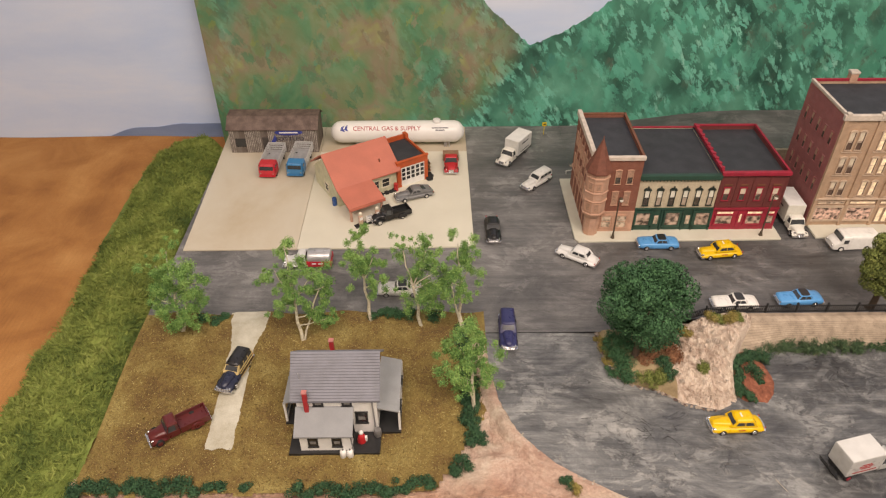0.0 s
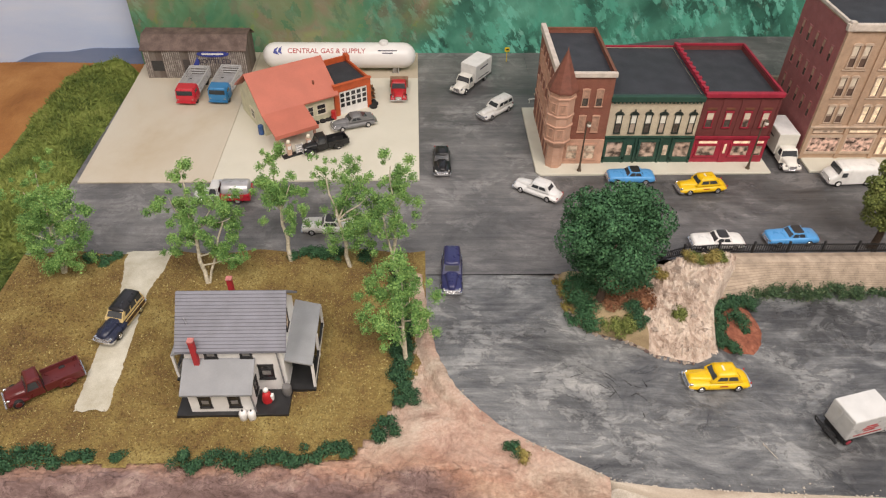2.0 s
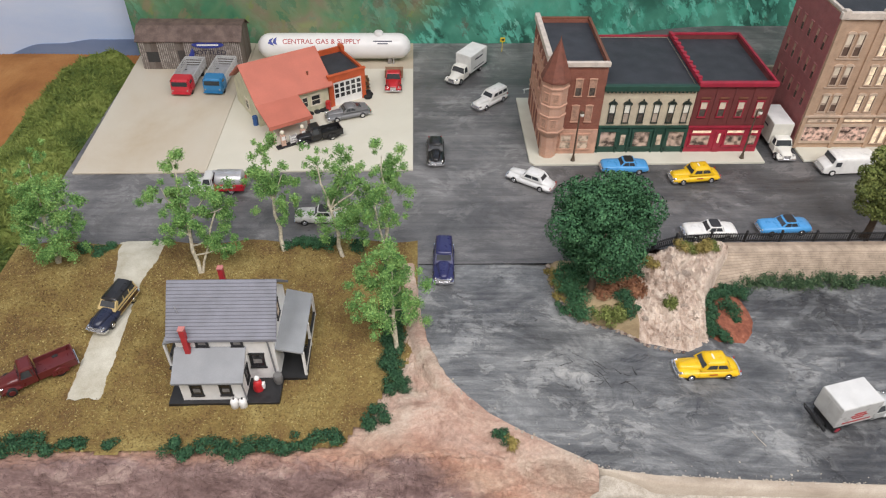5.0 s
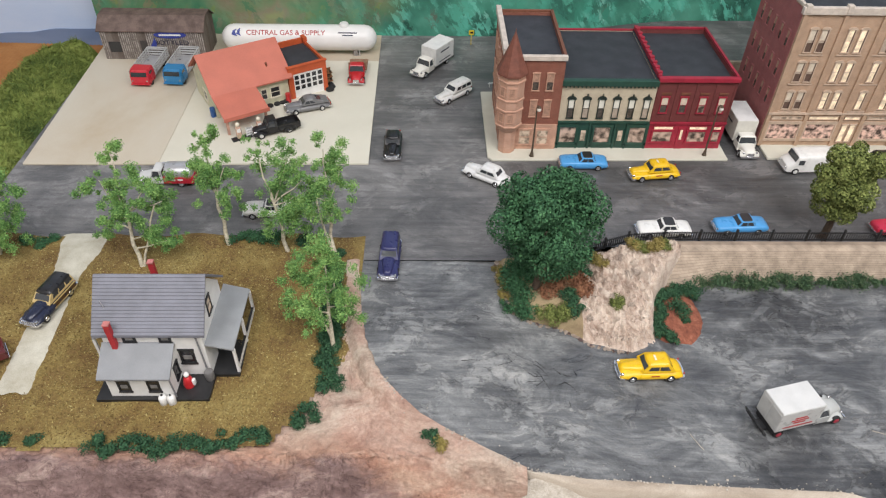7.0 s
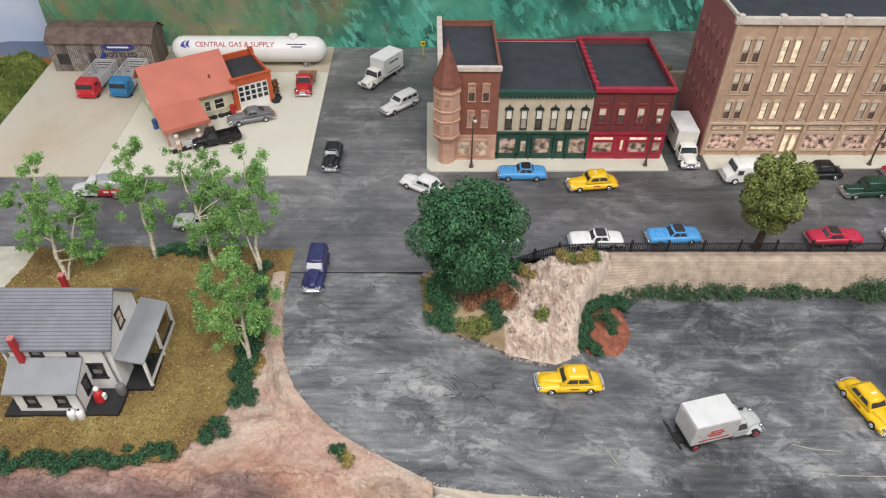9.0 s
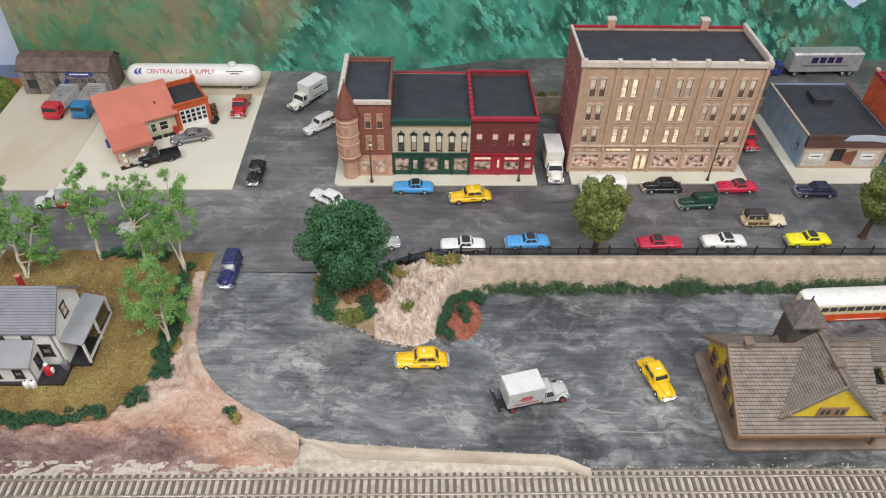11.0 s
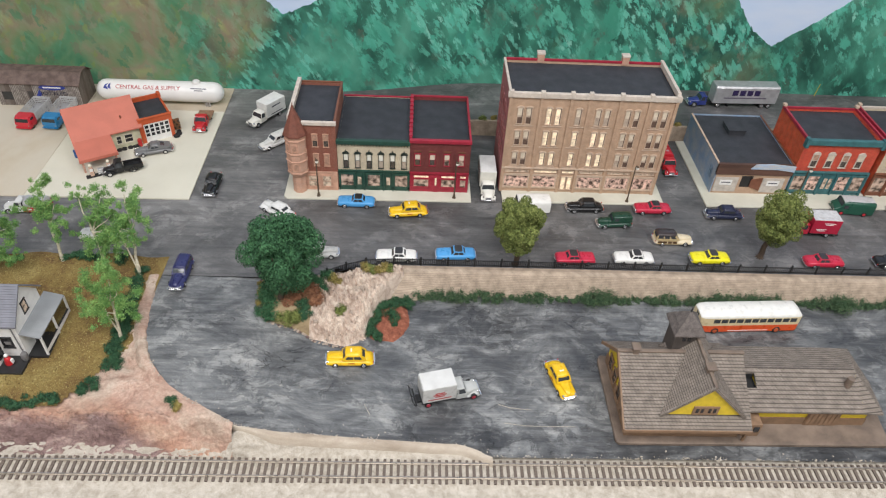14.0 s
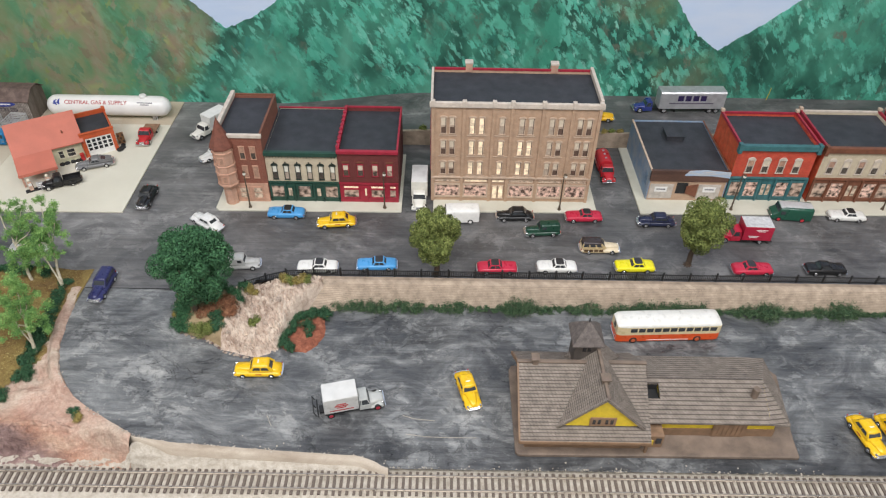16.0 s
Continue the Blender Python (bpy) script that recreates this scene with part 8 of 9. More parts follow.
def city_bus():
    L, W, H, x, y = 0.147, 0.031, 0.037, 0.936, 0.7215
    t = thing("city_bus", pose(x, y, lot_z(x), 0, 0, 183), "cream and orange city bus with a white roof", "bus")
    w = W / 2
    cream, orange = paint((0.72, 0.6, 0.36)), paint((0.72, 0.09, 0.015))
    sec = lambda xx, k, zb, zt: [(xx, -w * k, zb), (xx, -w * k, zt), (xx, w * k, zt), (xx, w * k, zb)]
    ends = ((-L / 2, 0.86), (-L / 2 + 0.002, 0.96), (-L / 2 + 0.006, 1.0), (L / 2 - 0.008, 1.0), (L / 2 - 0.003, 0.94), (L / 2, 0.82))
    part("lower_body", loft([sec(a, k, 0.0035, 0.0158) for a, k in ends]), orange, t, "orange lower body")
    part("upper_body", loft([sec(a, k * 0.995, 0.0158, 0.0305) for a, k in ends]), cream, t, "cream window band")
    rsec = lambda xx, k, z: [(xx, -w * k, 0.0305), (xx, -w * k * 0.97, 0.0305 + (z - 0.0305) * 0.45), (xx, -w * k * 0.8, z - 0.0012), (xx, 0, z), (xx, w * k * 0.8, z - 0.0012), (xx, w * k * 0.97, 0.0305 + (z - 0.0305) * 0.45), (xx, w * k, 0.0305)]
    part("roof", loft([rsec(-L / 2, 0.84, 0.033), rsec(-L / 2 + 0.004, 0.98, 0.0362), rsec(-L / 2 + 0.012, 1.0, H), rsec(L / 2 - 0.014, 1.0, H), rsec(L / 2 - 0.005, 0.96, 0.036), rsec(L / 2, 0.8, 0.0325)]), paint((0.76, 0.75, 0.7)), t, "white rounded roof", 50)
    for s in (-1, 1):
        for k in range(11):
            xx = -L * 0.42 + k * 0.0112
            part("window", box(xx - 0.0046, xx + 0.0046, s * w - 0.0003, s * w + 0.0003, 0.0215, 0.0285, 0.0001), GLASS, t)
        part("side_stripe", box(-L * 0.2, L * 0.2, s * w - 0.0003, s * w + 0.0003, 0.0052, 0.0062), WHITE, t)
        part("headlight", tube((L / 2 - 0.002, s * w * 0.6, 0.010), (L / 2 + 0.0006, s * w * 0.6, 0.010), 0.0016, 0.0012, 10), CHROME, t)
    for s in (-1, 1):
        o = part("windshield", box(-0.0003, 0.0003, -0.0052, 0.0052, -0.0055, 0.0055), GLASS, t)
        o.matrix_basis = pose(L / 2 - 0.0006, s * 0.006, 0.0245, 0, 0, s * 8)
    part("front_bumper", box(L / 2 - 0.001, L / 2 + 0.0012, -w * 0.84, w * 0.84, 0.004, 0.006, 0.0004), CHROME, t)
    part("rear_bumper", box(-L / 2 - 0.0012, -L / 2 + 0.001, -w * 0.84, w * 0.84, 0.004, 0.006, 0.0004), CHROME, t)
    wheels(t, (-L * 0.29, L * 0.33), w + 0.0004, 0.0056, 0.0034, paint((0.5, 0.1, 0.03)))


city_bus()


def semi_truck():
    x, y, z = 1.0735, 1.2555, rise(1.1) + 0.0003
    t = thing("semi_truck", pose(x, y, z, 0, 0, 182), "semi truck with a dark blue tractor and silver trailer", "truck")
    xf = 0.088
    x0 = cab_parts(t, 0.05, 0.0255, paint((0.03, 0.045, 0.2)), x_front=xf, hood=0.02, cab=0.013)
    part("chassis", box(0.018, 0.08, -0.005, 0.005, 0.0045, 0.0075), BLACK, t)
    wheels(t, (0.031, 0.078), 0.0125, 0.0055, 0.003, CHROME, duals=(0.031,))
    w, a, b2 = 0.0145, -0.082, 0.044
    tr = part("trailer", loft([[(xx, -w * k, 0.011), (xx, -w * k, 0.0425), (xx, -w * k * 0.85, 0.0455), (xx, w * k * 0.85, 0.0455), (xx, w * k, 0.0425), (xx, w * k, 0.011)] for xx, k in ((a, 1), (b2 - 0.004, 1), (b2 - 0.001, 0.93), (b2, 0.8))]), SILVER, t, "silver trailer with dark markings")
    for i in range(20):
        for s in (-1, 1):
            xx = a + 0.003 + i * 0.0062
            part("rib", box(xx - 0.0003, xx + 0.0003, s * w - 0.0003, s * w + 0.0003, 0.0115, 0.042), SILVER, tr)
    for s in (-1, 1):
        for i in range(4):
            part("marking_block", box(-0.0445 + i * 0.0145, -0.0335 + i * 0.0145, s * (w + 0.0003) - 0.0002, s * (w + 0.0003) + 0.0002, 0.0275, 0.0385), paint((0.03, 0.02, 0.08)), tr)
        part("marking_bar", box(-0.06, 0.025, s * (w + 0.0003) - 0.0002, s * (w + 0.0003) + 0.0002, 0.0215, 0.0235), paint((0.12, 0.1, 0.15)), tr)
    for xx in (-0.07, -0.057):
        wheels(t, (xx,), 0.0135, 0.0055, 0.003, CHROME, duals=(xx,))
    part("landing_leg", box(0.008, 0.010, -0.008, 0.008, 0, 0.011), BLACK, t)


semi_truck()
add_car("taxi", 0.91, 1.215, rise(0.9) + 0.0003, 0, (0.78, 0.45, 0.01), "yellow car half hidden behind the hotel", "car", name="car")


# ---- trees, bushes, fence, railway, lamps ----
def leaf_cloud(centres, n, size, seed, flat=1.0, skin=0.35):
    """Many small folded leaves on the skins of overlapping clumps given as (centre, radius)."""
    rnd = np.random.RandomState(seed)
    wts = np.array([r * r for _, r in centres])
    pick = rnd.choice(len(centres), n, p=wts / wts.sum())
    c = np.array([p for p, _ in centres])[pick]
    r = np.array([q for _, q in centres])[pick]
    d = rnd.normal(size=(n, 3))
    d /= np.linalg.norm(d, axis=1)[:, None]
    rad = r * (skin + (1.1 - skin) * rnd.rand(n) ** 0.7) if skin > 0 else r * np.minimum(np.abs(rnd.normal(size=n)), 1.6) * 0.72
    p = c + d * rad[:, None] * np.array((1, 1, flat))
    u = rnd.normal(size=(n, 3))
    if skin > 0:
        u = np.cross(u, d + 0.3 * rnd.normal(size=(n, 3)))
    u /= np.linalg.norm(u, axis=1)[:, None]
    v = np.cross(u, d + (0.3 if skin > 0 else 0.5) * rnd.normal(size=(n, 3)))
    v /= np.linalg.norm(v, axis=1)[:, None] + 1e-9
    s = size * (0.6 + 0.8 * rnd.rand(n))[:, None]
    q = np.stack([p - u * s - v * s * 0.6, p + u * s - v * s * 0.6, p + u * s * 0.7 + v * s, p - u * s * 0.7 + v * s], 1)
    q[:, 2:] += (d * size * 0.5)[:, None]
    return q.reshape(-1, 3), np.arange(n * 4).reshape(-1, 4)


def leaves(name, centres, n, size, seed, material, parent=None, flat=1.0, floor=None, skin=0.35, **tags):
    vs, fs = leaf_cloud(centres, n, size, seed, flat, skin)
    if floor is not None:
        vs[:, 2] = np.maximum(vs[:, 2], floor)
    me = bpy.data.meshes.new(name)
    me.from_pydata(vs.tolist(), [], fs.tolist())
    me.materials.append(material)
    ob = new(name, me)
    if parent:
        ob.parent = parent
    if tags:
        tagged(ob, **tags)
    return ob


def limb(bm, p, q, r0, r1, bend, rnd, n=4):
    """A bent tapering limb from p to q."""
    p, q = Vector(p), Vector(q)
    last, lr = p, r0
    for i in range(1, n + 1):
        f = i / n
        c = p.lerp(q, f) + (Vector((rnd.uniform(-1, 1), rnd.uniform(-1, 1), rnd.uniform(-0.3, 0.3))) * bend if i < n else Vector())
        r = r0 + (r1 - r0) * f
        tube(last, c, lr, r, 7, bm)
        last, lr = c, r


def birch(x, y, z, clumps, label, seed, second=None, lean=(0, 0)):
    """A slender pale trunk, a few bent limbs, each with a tuft of small leaves; clumps are (dx, dy, dz, radius)."""
    rnd = random.Random(seed)
    t = thing("birch_tree", pose(x, y, z), label, "tree", "birch trees round the lawn")
    bm = bmesh.new()
    topc = max(clumps, key=lambda c: c[2])
    fork = Vector((topc[0] * 0.45 + lean[0], topc[1] * 0.45 + lean[1], topc[2] * 0.5))
    limb(bm, (0, 0, -0.002), fork, 0.0025, 0.0015, 0.0022, rnd)
    limb(bm, fork, (topc[0], topc[1], topc[2]), 0.0013, 0.0005, 0.0025, rnd)
    if second:
        limb(bm, (0.001, 0, -0.002), second, 0.0015, 0.0008, 0.002, rnd)
    for c in clumps:
        if c is not topc:
            base = fork * min(1.0, max(0.35, (c[2] - 0.012) / max(0.01, fork.z)))
            limb(bm, base, (c[0], c[1], c[2]), 0.001, 0.0004, 0.003, rnd, 3)
    part("trunk", bm, BARK_WHITE, t, "pale cream twisted trunk", 60)
    cl = []
    for dx, dy, dz, r in clumps:
        for k in range(13):
            cl.append(((dx + rnd.gauss(0, 0.62) * r, dy + rnd.gauss(0, 0.62) * r, dz + rnd.gauss(-0.1, 0.68) * r), r * rnd.uniform(0.18, 0.48)))
    leaves("crown", cl, 4800 * len(clumps), 0.0006, seed, LEAF_BIRCH, t, skin=0.0)
    return t


birch(-0.281, 0.773, 0, ((-0.004, 0.03, 0.108, 0.013), (-0.018, 0.02, 0.092, 0.013), (0.008, 0.015, 0.078, 0.018), (-0.008, 0.01, 0.066, 0.017), (0.02, 0.012, 0.052, 0.016), (0.0, -0.002, 0.034, 0.018), (0.018, 0.0, 0.028, 0.015), (-0.024, 0.012, 0.05, 0.012), (0.03, 0.016, 0.07, 0.012)), "birch with several pale stems at the lawn's corner", 11, (0.014, 0.006, 0.045))
birch(-0.1255, 0.755, -0.002, ((-0.016, 0.045, 0.116, 0.012), (-0.028, 0.03, 0.092, 0.015), (-0.012, 0.025, 0.085, 0.012), (0.018, 0.03, 0.088, 0.017), (0.03, 0.025, 0.07, 0.013), (-0.004, 0.012, 0.062, 0.014), (-0.024, 0.012, 0.054, 0.012), (0.02, 0.01, 0.044, 0.014), (0.035, 0.008, 0.034, 0.01)), "twin-stemmed birch behind the white house", 12, (0.024, 0.018, 0.07))
birch(-0.043, 0.79, 0, ((-0.013, 0.035, 0.116, 0.012), (-0.024, 0.022, 0.09, 0.017), (-0.012, 0.02, 0.08, 0.015), (0.006, 0.02, 0.088, 0.011), (0.01, 0.008, 0.058, 0.012)), "slim leaning birch at the street", 13)
birch(0.022, 0.78, 0, ((-0.022, 0.03, 0.11, 0.012), (0.008, 0.03, 0.104, 0.015), (-0.01, 0.02, 0.075, 0.019), (0.012, 0.012, 0.065, 0.019), (0.0, 0.0, 0.045, 0.018), (0.022, 0.014, 0.085, 0.014)), "bushy birch near the corner of the lawn", 14)
birch(0.072, 0.765, 0, ((-0.004, 0.035, 0.118, 0.014), (0.012, 0.025, 0.1, 0.015), (-0.014, 0.018, 0.082, 0.016), (0.008, 0.01, 0.07, 0.014), (-0.024, 0.01, 0.055, 0.015)), "birch with two pale stems by the crossing", 15, (-0.012, 0.01, 0.075))
birch(0.084, 0.648, -0.003, ((-0.006, 0.028, 0.094, 0.016), (-0.018, 0.022, 0.078, 0.016), (0.004, 0.02, 0.072, 0.017), (-0.026, 0.008, 0.05, 0.016), (0.008, 0.008, 0.052, 0.014), (-0.012, 0.004, 0.04, 0.014)), "birch with forked pale stems at the lawn's edge", 16, (-0.01, 0.006, 0.05))


def foam_tree(x, y, z, crown, n, trunk, material, label, seed, size=0.00092):
    rnd = random.Random(seed)
    t = thing("street_tree", pose(x, y, z), label, "tree")
    bm = bmesh.new()
    limb(bm, (0, 0, -0.003), (crown[0] * 0.5, crown[1] * 0.5, trunk), 0.0048, 0.003, 0.001, rnd)
    for k in range(7):
        a = 2 * math.pi * k / 7
        limb(bm, (crown[0] * 0.5, crown[1] * 0.5, trunk * 0.95), (crown[0] + 0.6 * crown[3] * math.cos(a), crown[1] + 0.6 * crown[3] * math.sin(a), crown[2] + crown[4] * rnd.uniform(-0.2, 0.4)), 0.0022, 0.0008, 0.002, rnd, 3)
    for k in range(9):
        a = 2 * math.pi * k / 9 + 0.2
        tube((0, 0, 0.003), (0.008 * math.cos(a), 0.008 * math.sin(a), -0.001), 0.0017, 0.0006, 6, bm)
    part("trunk", bm, BARK, t, "rough brown trunk with spreading roots", 60)
    cl = []
    cl += [((crown[0], crown[1], crown[2] + k * crown[4] * 0.3), crown[3] * 0.5) for k in (-1, 0, 1)]
    for k in range(46):
        d = Vector((rnd.gauss(0, 1), rnd.gauss(0, 1), rnd.gauss(0, 1))).normalized() * (0.5 + 0.38 * rnd.random() ** 0.7)
        low = 1.0 if d.z > -0.2 else 0.9
        cl.append(((crown[0] + d.x * crown[3] * low, crown[1] + d.y * crown[3] * low, crown[2] + d.z * crown[4]), crown[3] * rnd.uniform(0.17, 0.33)))
    leaves("crown", cl, n, size, seed, material, t, skin=0.75)
    return t


foam_tree(0.279, 0.713, 0.002, (0.007, 0.02, 0.08, 0.053, 0.053), 46000, 0.045, LEAF_DARK, "large dark green tree on the rocky island", 21)
foam_tree(0.61, 0.806, 0, (0.002, 0.0, 0.079, 0.037, 0.049), 28000, 0.045, LEAF_OLIVE, "round olive-green street tree by the fence", 22)
foam_tree(0.993, 0.837, 0, (0.004, 0.0, 0.079, 0.039, 0.05), 28000, 0.045, LEAF_OLIVE, "round olive-green street tree among the parked cars", 23)


def bush(x, y, z, r, material, label, seed, h=0.8, n=None, group="", skin=0.35):
    rnd = random.Random(seed)
    cl = [((rnd.uniform(-1, 1) * r * 0.6, rnd.uniform(-1, 1) * r * 0.6, r * h * rnd.uniform(0.15, 0.65)), r * rnd.uniform(0.4, 0.6)) for _ in range(7)]
    ob = leaves("bush", cl, n or int(7.5e6 * r * r) + 200, 0.00062, seed, material, None, h, -0.001, skin, label=label, category="bush", group=group)
    ob.matrix_basis = pose(x, y, z)
    return ob


k = 100
for x0, x1, yy, name in ((-0.335, -0.15, 0.552, 0), (-0.112, 0.038, 0.547, 1)):
    n = int((x1 - x0) / 0.0125)
    for i in range(n):
        k += 1
        x = x0 + (x1 - x0) * (i + 0.5) / n
        if name == 0 and x > -0.19 and i % 3 == 0:
            continue
        rr = 0.0095 if name else (0.0115 if x < -0.22 else 0.0085)
        bush(x, yy + 0.004 * math.sin(k * 2.1) + (0.012 * smooth01((x + 0.02) / 0.06) if name else 0), lawn_z(x, 0.55) - 0.001, rr * (0.85 + 0.3 * random.random()), LEAF_BUSH, "dark green bush of the low hedge before the lawn", k, group="hedge along the front of the lawn")
for x, y, r in ((0.06, 0.571, 0.0085), (0.069, 0.579, 0.008), (0.099, 0.609, 0.010), (0.094, 0.618, 0.008), (0.093, 0.630, 0.009), (0.09, 0.64, 0.009), (0.095, 0.648, 0.008), (0.089, 0.664, 0.009), (0.09, 0.678, 0.009), (0.088, 0.694, 0.009), (0.09, 0.715, 0.009), (0.094, 0.657, 0.009), (0.098, 0.671, 0.0075), (0.096, 0.686, 0.008), (0.094, 0.70, 0.0085), (0.091, 0.735, 0.0085), (0.089, 0.752, 0.009), (0.088, 0.77, 0.0085), (0.05, 0.795, 0.009)):
    k += 1
    x -= 0.014 * smooth01((y - 0.58) / 0.02)
    bush(x, y, lawn_z(x, y) - 0.001, r * 1.35, LEAF_BUSH, "dark green bush at the road edge of the lawn", k, group="bushes along the road")
for x, y, r in ((-0.036, 0.796, 0.011), (-0.022, 0.8, 0.011), (-0.008, 0.8, 0.0115), (0.006, 0.798, 0.011), (-0.105, 0.795, 0.008), (-0.243, 0.79, 0.010), (-0.232, 0.796, 0.008), (-0.26, 0.795, 0.009)):
    k += 1
    bush(x, y, 0, r, LEAF_DARK, "blackish green bush at the back of the lawn", k, group="bushes along the street")
for x, y, r, m in ((0.172, 0.549, 0.0085, LEAF_BUSH), (0.183, 0.543, 0.008, LEAF_STRAW)):
    k += 1
    bush(x, y, -0.001, r, m, "small shrub on the bare bank", k)

# ---- the rocky island ----
ISLE = [(0.2445, 0.775), (0.243, 0.75), (0.2485, 0.72), (0.256, 0.695), (0.272, 0.684), (0.305, 0.675), (0.325, 0.662), (0.342, 0.657), (0.37, 0.653), (0.398, 0.669), (0.402, 0.69), (0.408, 0.72), (0.43, 0.755), (0.452, 0.778), (0.452, 0.8), (0.40, 0.797), (0.345, 0.776)]


def inside(poly, x, y):
    hit = False
    for (xa, ya), (xb, yb) in zip(poly, poly[1:] + poly[:1]):
        if (ya > y) != (yb > y) and x < xa + (y - ya) / (yb - ya) * (xb - xa):
            hit = not hit
    return hit


def edge_gap(poly, x, y):
    best = 9.0
    for (xa, ya), (xb, yb) in zip(poly, poly[1:] + poly[:1]):
        dx, dy = xb - xa, yb - ya
        f = clamp01(((x - xa) * dx + (y - ya) * dy) / (dx * dx + dy * dy))
        best = min(best, math.hypot(x - xa - f * dx, y - ya - f * dy))
    return best


def isle_z(x, y):
    d = edge_gap(ISLE, x, y) * (1 if inside(ISLE, x, y) else -1)
    base = lot_z(x)
    top = 0.008 * smooth01(d / 0.03) + 0.003
    if x > 0.31:
        k2 = smooth01((x - 0.31) / 0.03)
        slope = lot_z(x) + 0.003 + (0.006 - lot_z(x)) * clamp01((y - 0.65) / 0.1)
        top = top * (1 - k2) + slope * k2
    z = base - 0.003 + (top - base + 0.003) * smooth01((d + 0.002) / 0.012)
    rough = smooth01((x - 0.315) / 0.02) * smooth01(d / 0.01)
    crag = (0.45 - abs(noise.noise((x * 60 + y * 30, y * 45, 1.0)))) * 0.009 + (0.4 - abs(noise.noise((x * 150 + y * 90, y * 110, 4.0)))) * 0.0125 + (0.4 - abs(noise.noise((x * 360 + y * 120, y * 240, 9.0)))) * 0.0075
    return z + rough * (crag - 0.006) + 0.0012 * noise.noise((x * 90, y * 90, 7))


keep_soil = lambda x, y: edge_gap(ISLE, x, y) < 0.004 or inside(ISLE, x, y)
solid("ground_island_soil", sheet(0.238, 0.322, 60, 0.64, 0.81, 100, isle_z, lambda x, y: keep_soil(x, y) and y < 0.8), SOIL, "sandy soil of the planted island", "island", kind="structure", smooth=70)
solid("rock_island_face", sheet(0.322, 0.458, 210, 0.638, 0.81, 250, isle_z, lambda x, y: keep_soil(x, y) and y < 0.799), ROCK, "cream and pink craggy rock face", "rock", kind="structure", smooth=35)
for i in range(14):
    rnd = random.Random(500 + i)
    x, y = rnd.uniform(0.315, 0.405), rnd.uniform(0.648, 0.75)
    if not inside(ISLE, x, y):
        continue
    bm = bmesh.new()
    bmesh.ops.create_icosphere(bm, subdivisions=1, radius=1.0)
    for v in bm.verts:
        v.co *= 1 + 0.35 * rnd.uniform(-1, 1)
    s = rnd.uniform(0.0018, 0.0042)
    ob = solid("rock", bm, ROCK, "pale angular stone set in the rock face", "rock", "stones of the rock face")
    ob.matrix_basis = pose(x, y, isle_z(x, y) - s * 0.15, rnd.uniform(-30, 30), rnd.uniform(-30, 30), rnd.uniform(0, 360)) @ Matrix.Diagonal((s * 1.5, s, s * 0.6, 1))
for i in range(46):
    rnd = random.Random(700 + i)
    f = i / 46 * 8.0
    j = int(f)
    (xa, ya), (xb, yb) = ISLE[j], ISLE[j + 1]
    x, y = xa + (xb - xa) * (f - j) + rnd.uniform(-1, 1) * 0.0016, ya + (yb - ya) * (f - j) + rnd.uniform(-1, 1) * 0.0016
    bm = bmesh.new()
    bmesh.ops.create_icosphere(bm, subdivisions=1, radius=1.0)
    for v in bm.verts:
        v.co *= 1 + 0.35 * rnd.uniform(-1, 1)
    s = rnd.uniform(0.0013, 0.0028)
    ob = solid("stone", bm, ROCK if i % 3 else BANK, "small pinkish stone at the island's edge", "stone", "stones round the island")
    ob.matrix_basis = pose(x, y, max(lot_z(x), isle_z(x, y)) + s * 0.1, 0, 0, rnd.uniform(0, 360)) @ Matrix.Diagonal((s * 1.4, s, s * 0.6, 1))
solid("ground_mulch", sheet(0.398, 0.462, 30, 0.672, 0.775, 40, lambda x, y: lot_z(x) + 0.0045 * smooth01((0.036 - math.hypot((x - 0.42) * 0.95, (y - 0.715) * 0.72)) / 0.012) - 0.0012 + 0.0006 * noise.noise((x * 200, y * 200, 0))), MULCH, "red mulch bed below the rocks", "mulch", kind="structure", smooth=70)
isl = (
    (0.262, 0.702, 0.010, LEAF_DARK), (0.266, 0.715, 0.013, LEAF_DARK), (0.27, 0.692, 0.010, LEAF_DARK), (0.259, 0.728, 0.012, LEAF_DARK), (0.272, 0.735, 0.013, LEAF_DARK), (0.258, 0.748, 0.010, LEAF_DARK),
    (0.247, 0.745, 0.008, LEAF_STRAW), (0.25, 0.731, 0.008, LEAF_STRAW), (0.251, 0.717, 0.007, LEAF_STRAW), (0.245, 0.757, 0.006, LEAF_STRAW),
    (0.252, 0.702, 0.008, LEAF_DARK), (0.318, 0.684, 0.009, LEAF_BUSH), (0.286, 0.688, 0.009, LEAF_OLIVE), (0.297, 0.684, 0.010, LEAF_OLIVE), (0.305, 0.689, 0.009, LEAF_OLIVE), (0.314, 0.695, 0.008, LEAF_BUSH), (0.309, 0.702, 0.008, LEAF_BUSH),
    (0.33, 0.743, 0.009, LEAF_BUSH), (0.322, 0.752, 0.010, LEAF_DARK), (0.338, 0.762, 0.009, LEAF_DARK), (0.345, 0.755, 0.008, LEAF_STRAW), (0.352, 0.751, 0.007, LEAF_STRAW), (0.36, 0.708, 0.007, LEAF_OLIVE), (0.359, 0.700, 0.006, LEAF_OLIVE),
    (0.389, 0.779, 0.009, LEAF_STRAW), (0.40, 0.776, 0.009, LEAF_OLIVE), (0.412, 0.777, 0.010, LEAF_STRAW), (0.424, 0.778, 0.008, LEAF_OLIVE), (0.301, 0.76, 0.011, LEAF_DARK), (0.285, 0.765, 0.011, LEAF_DARK),
)
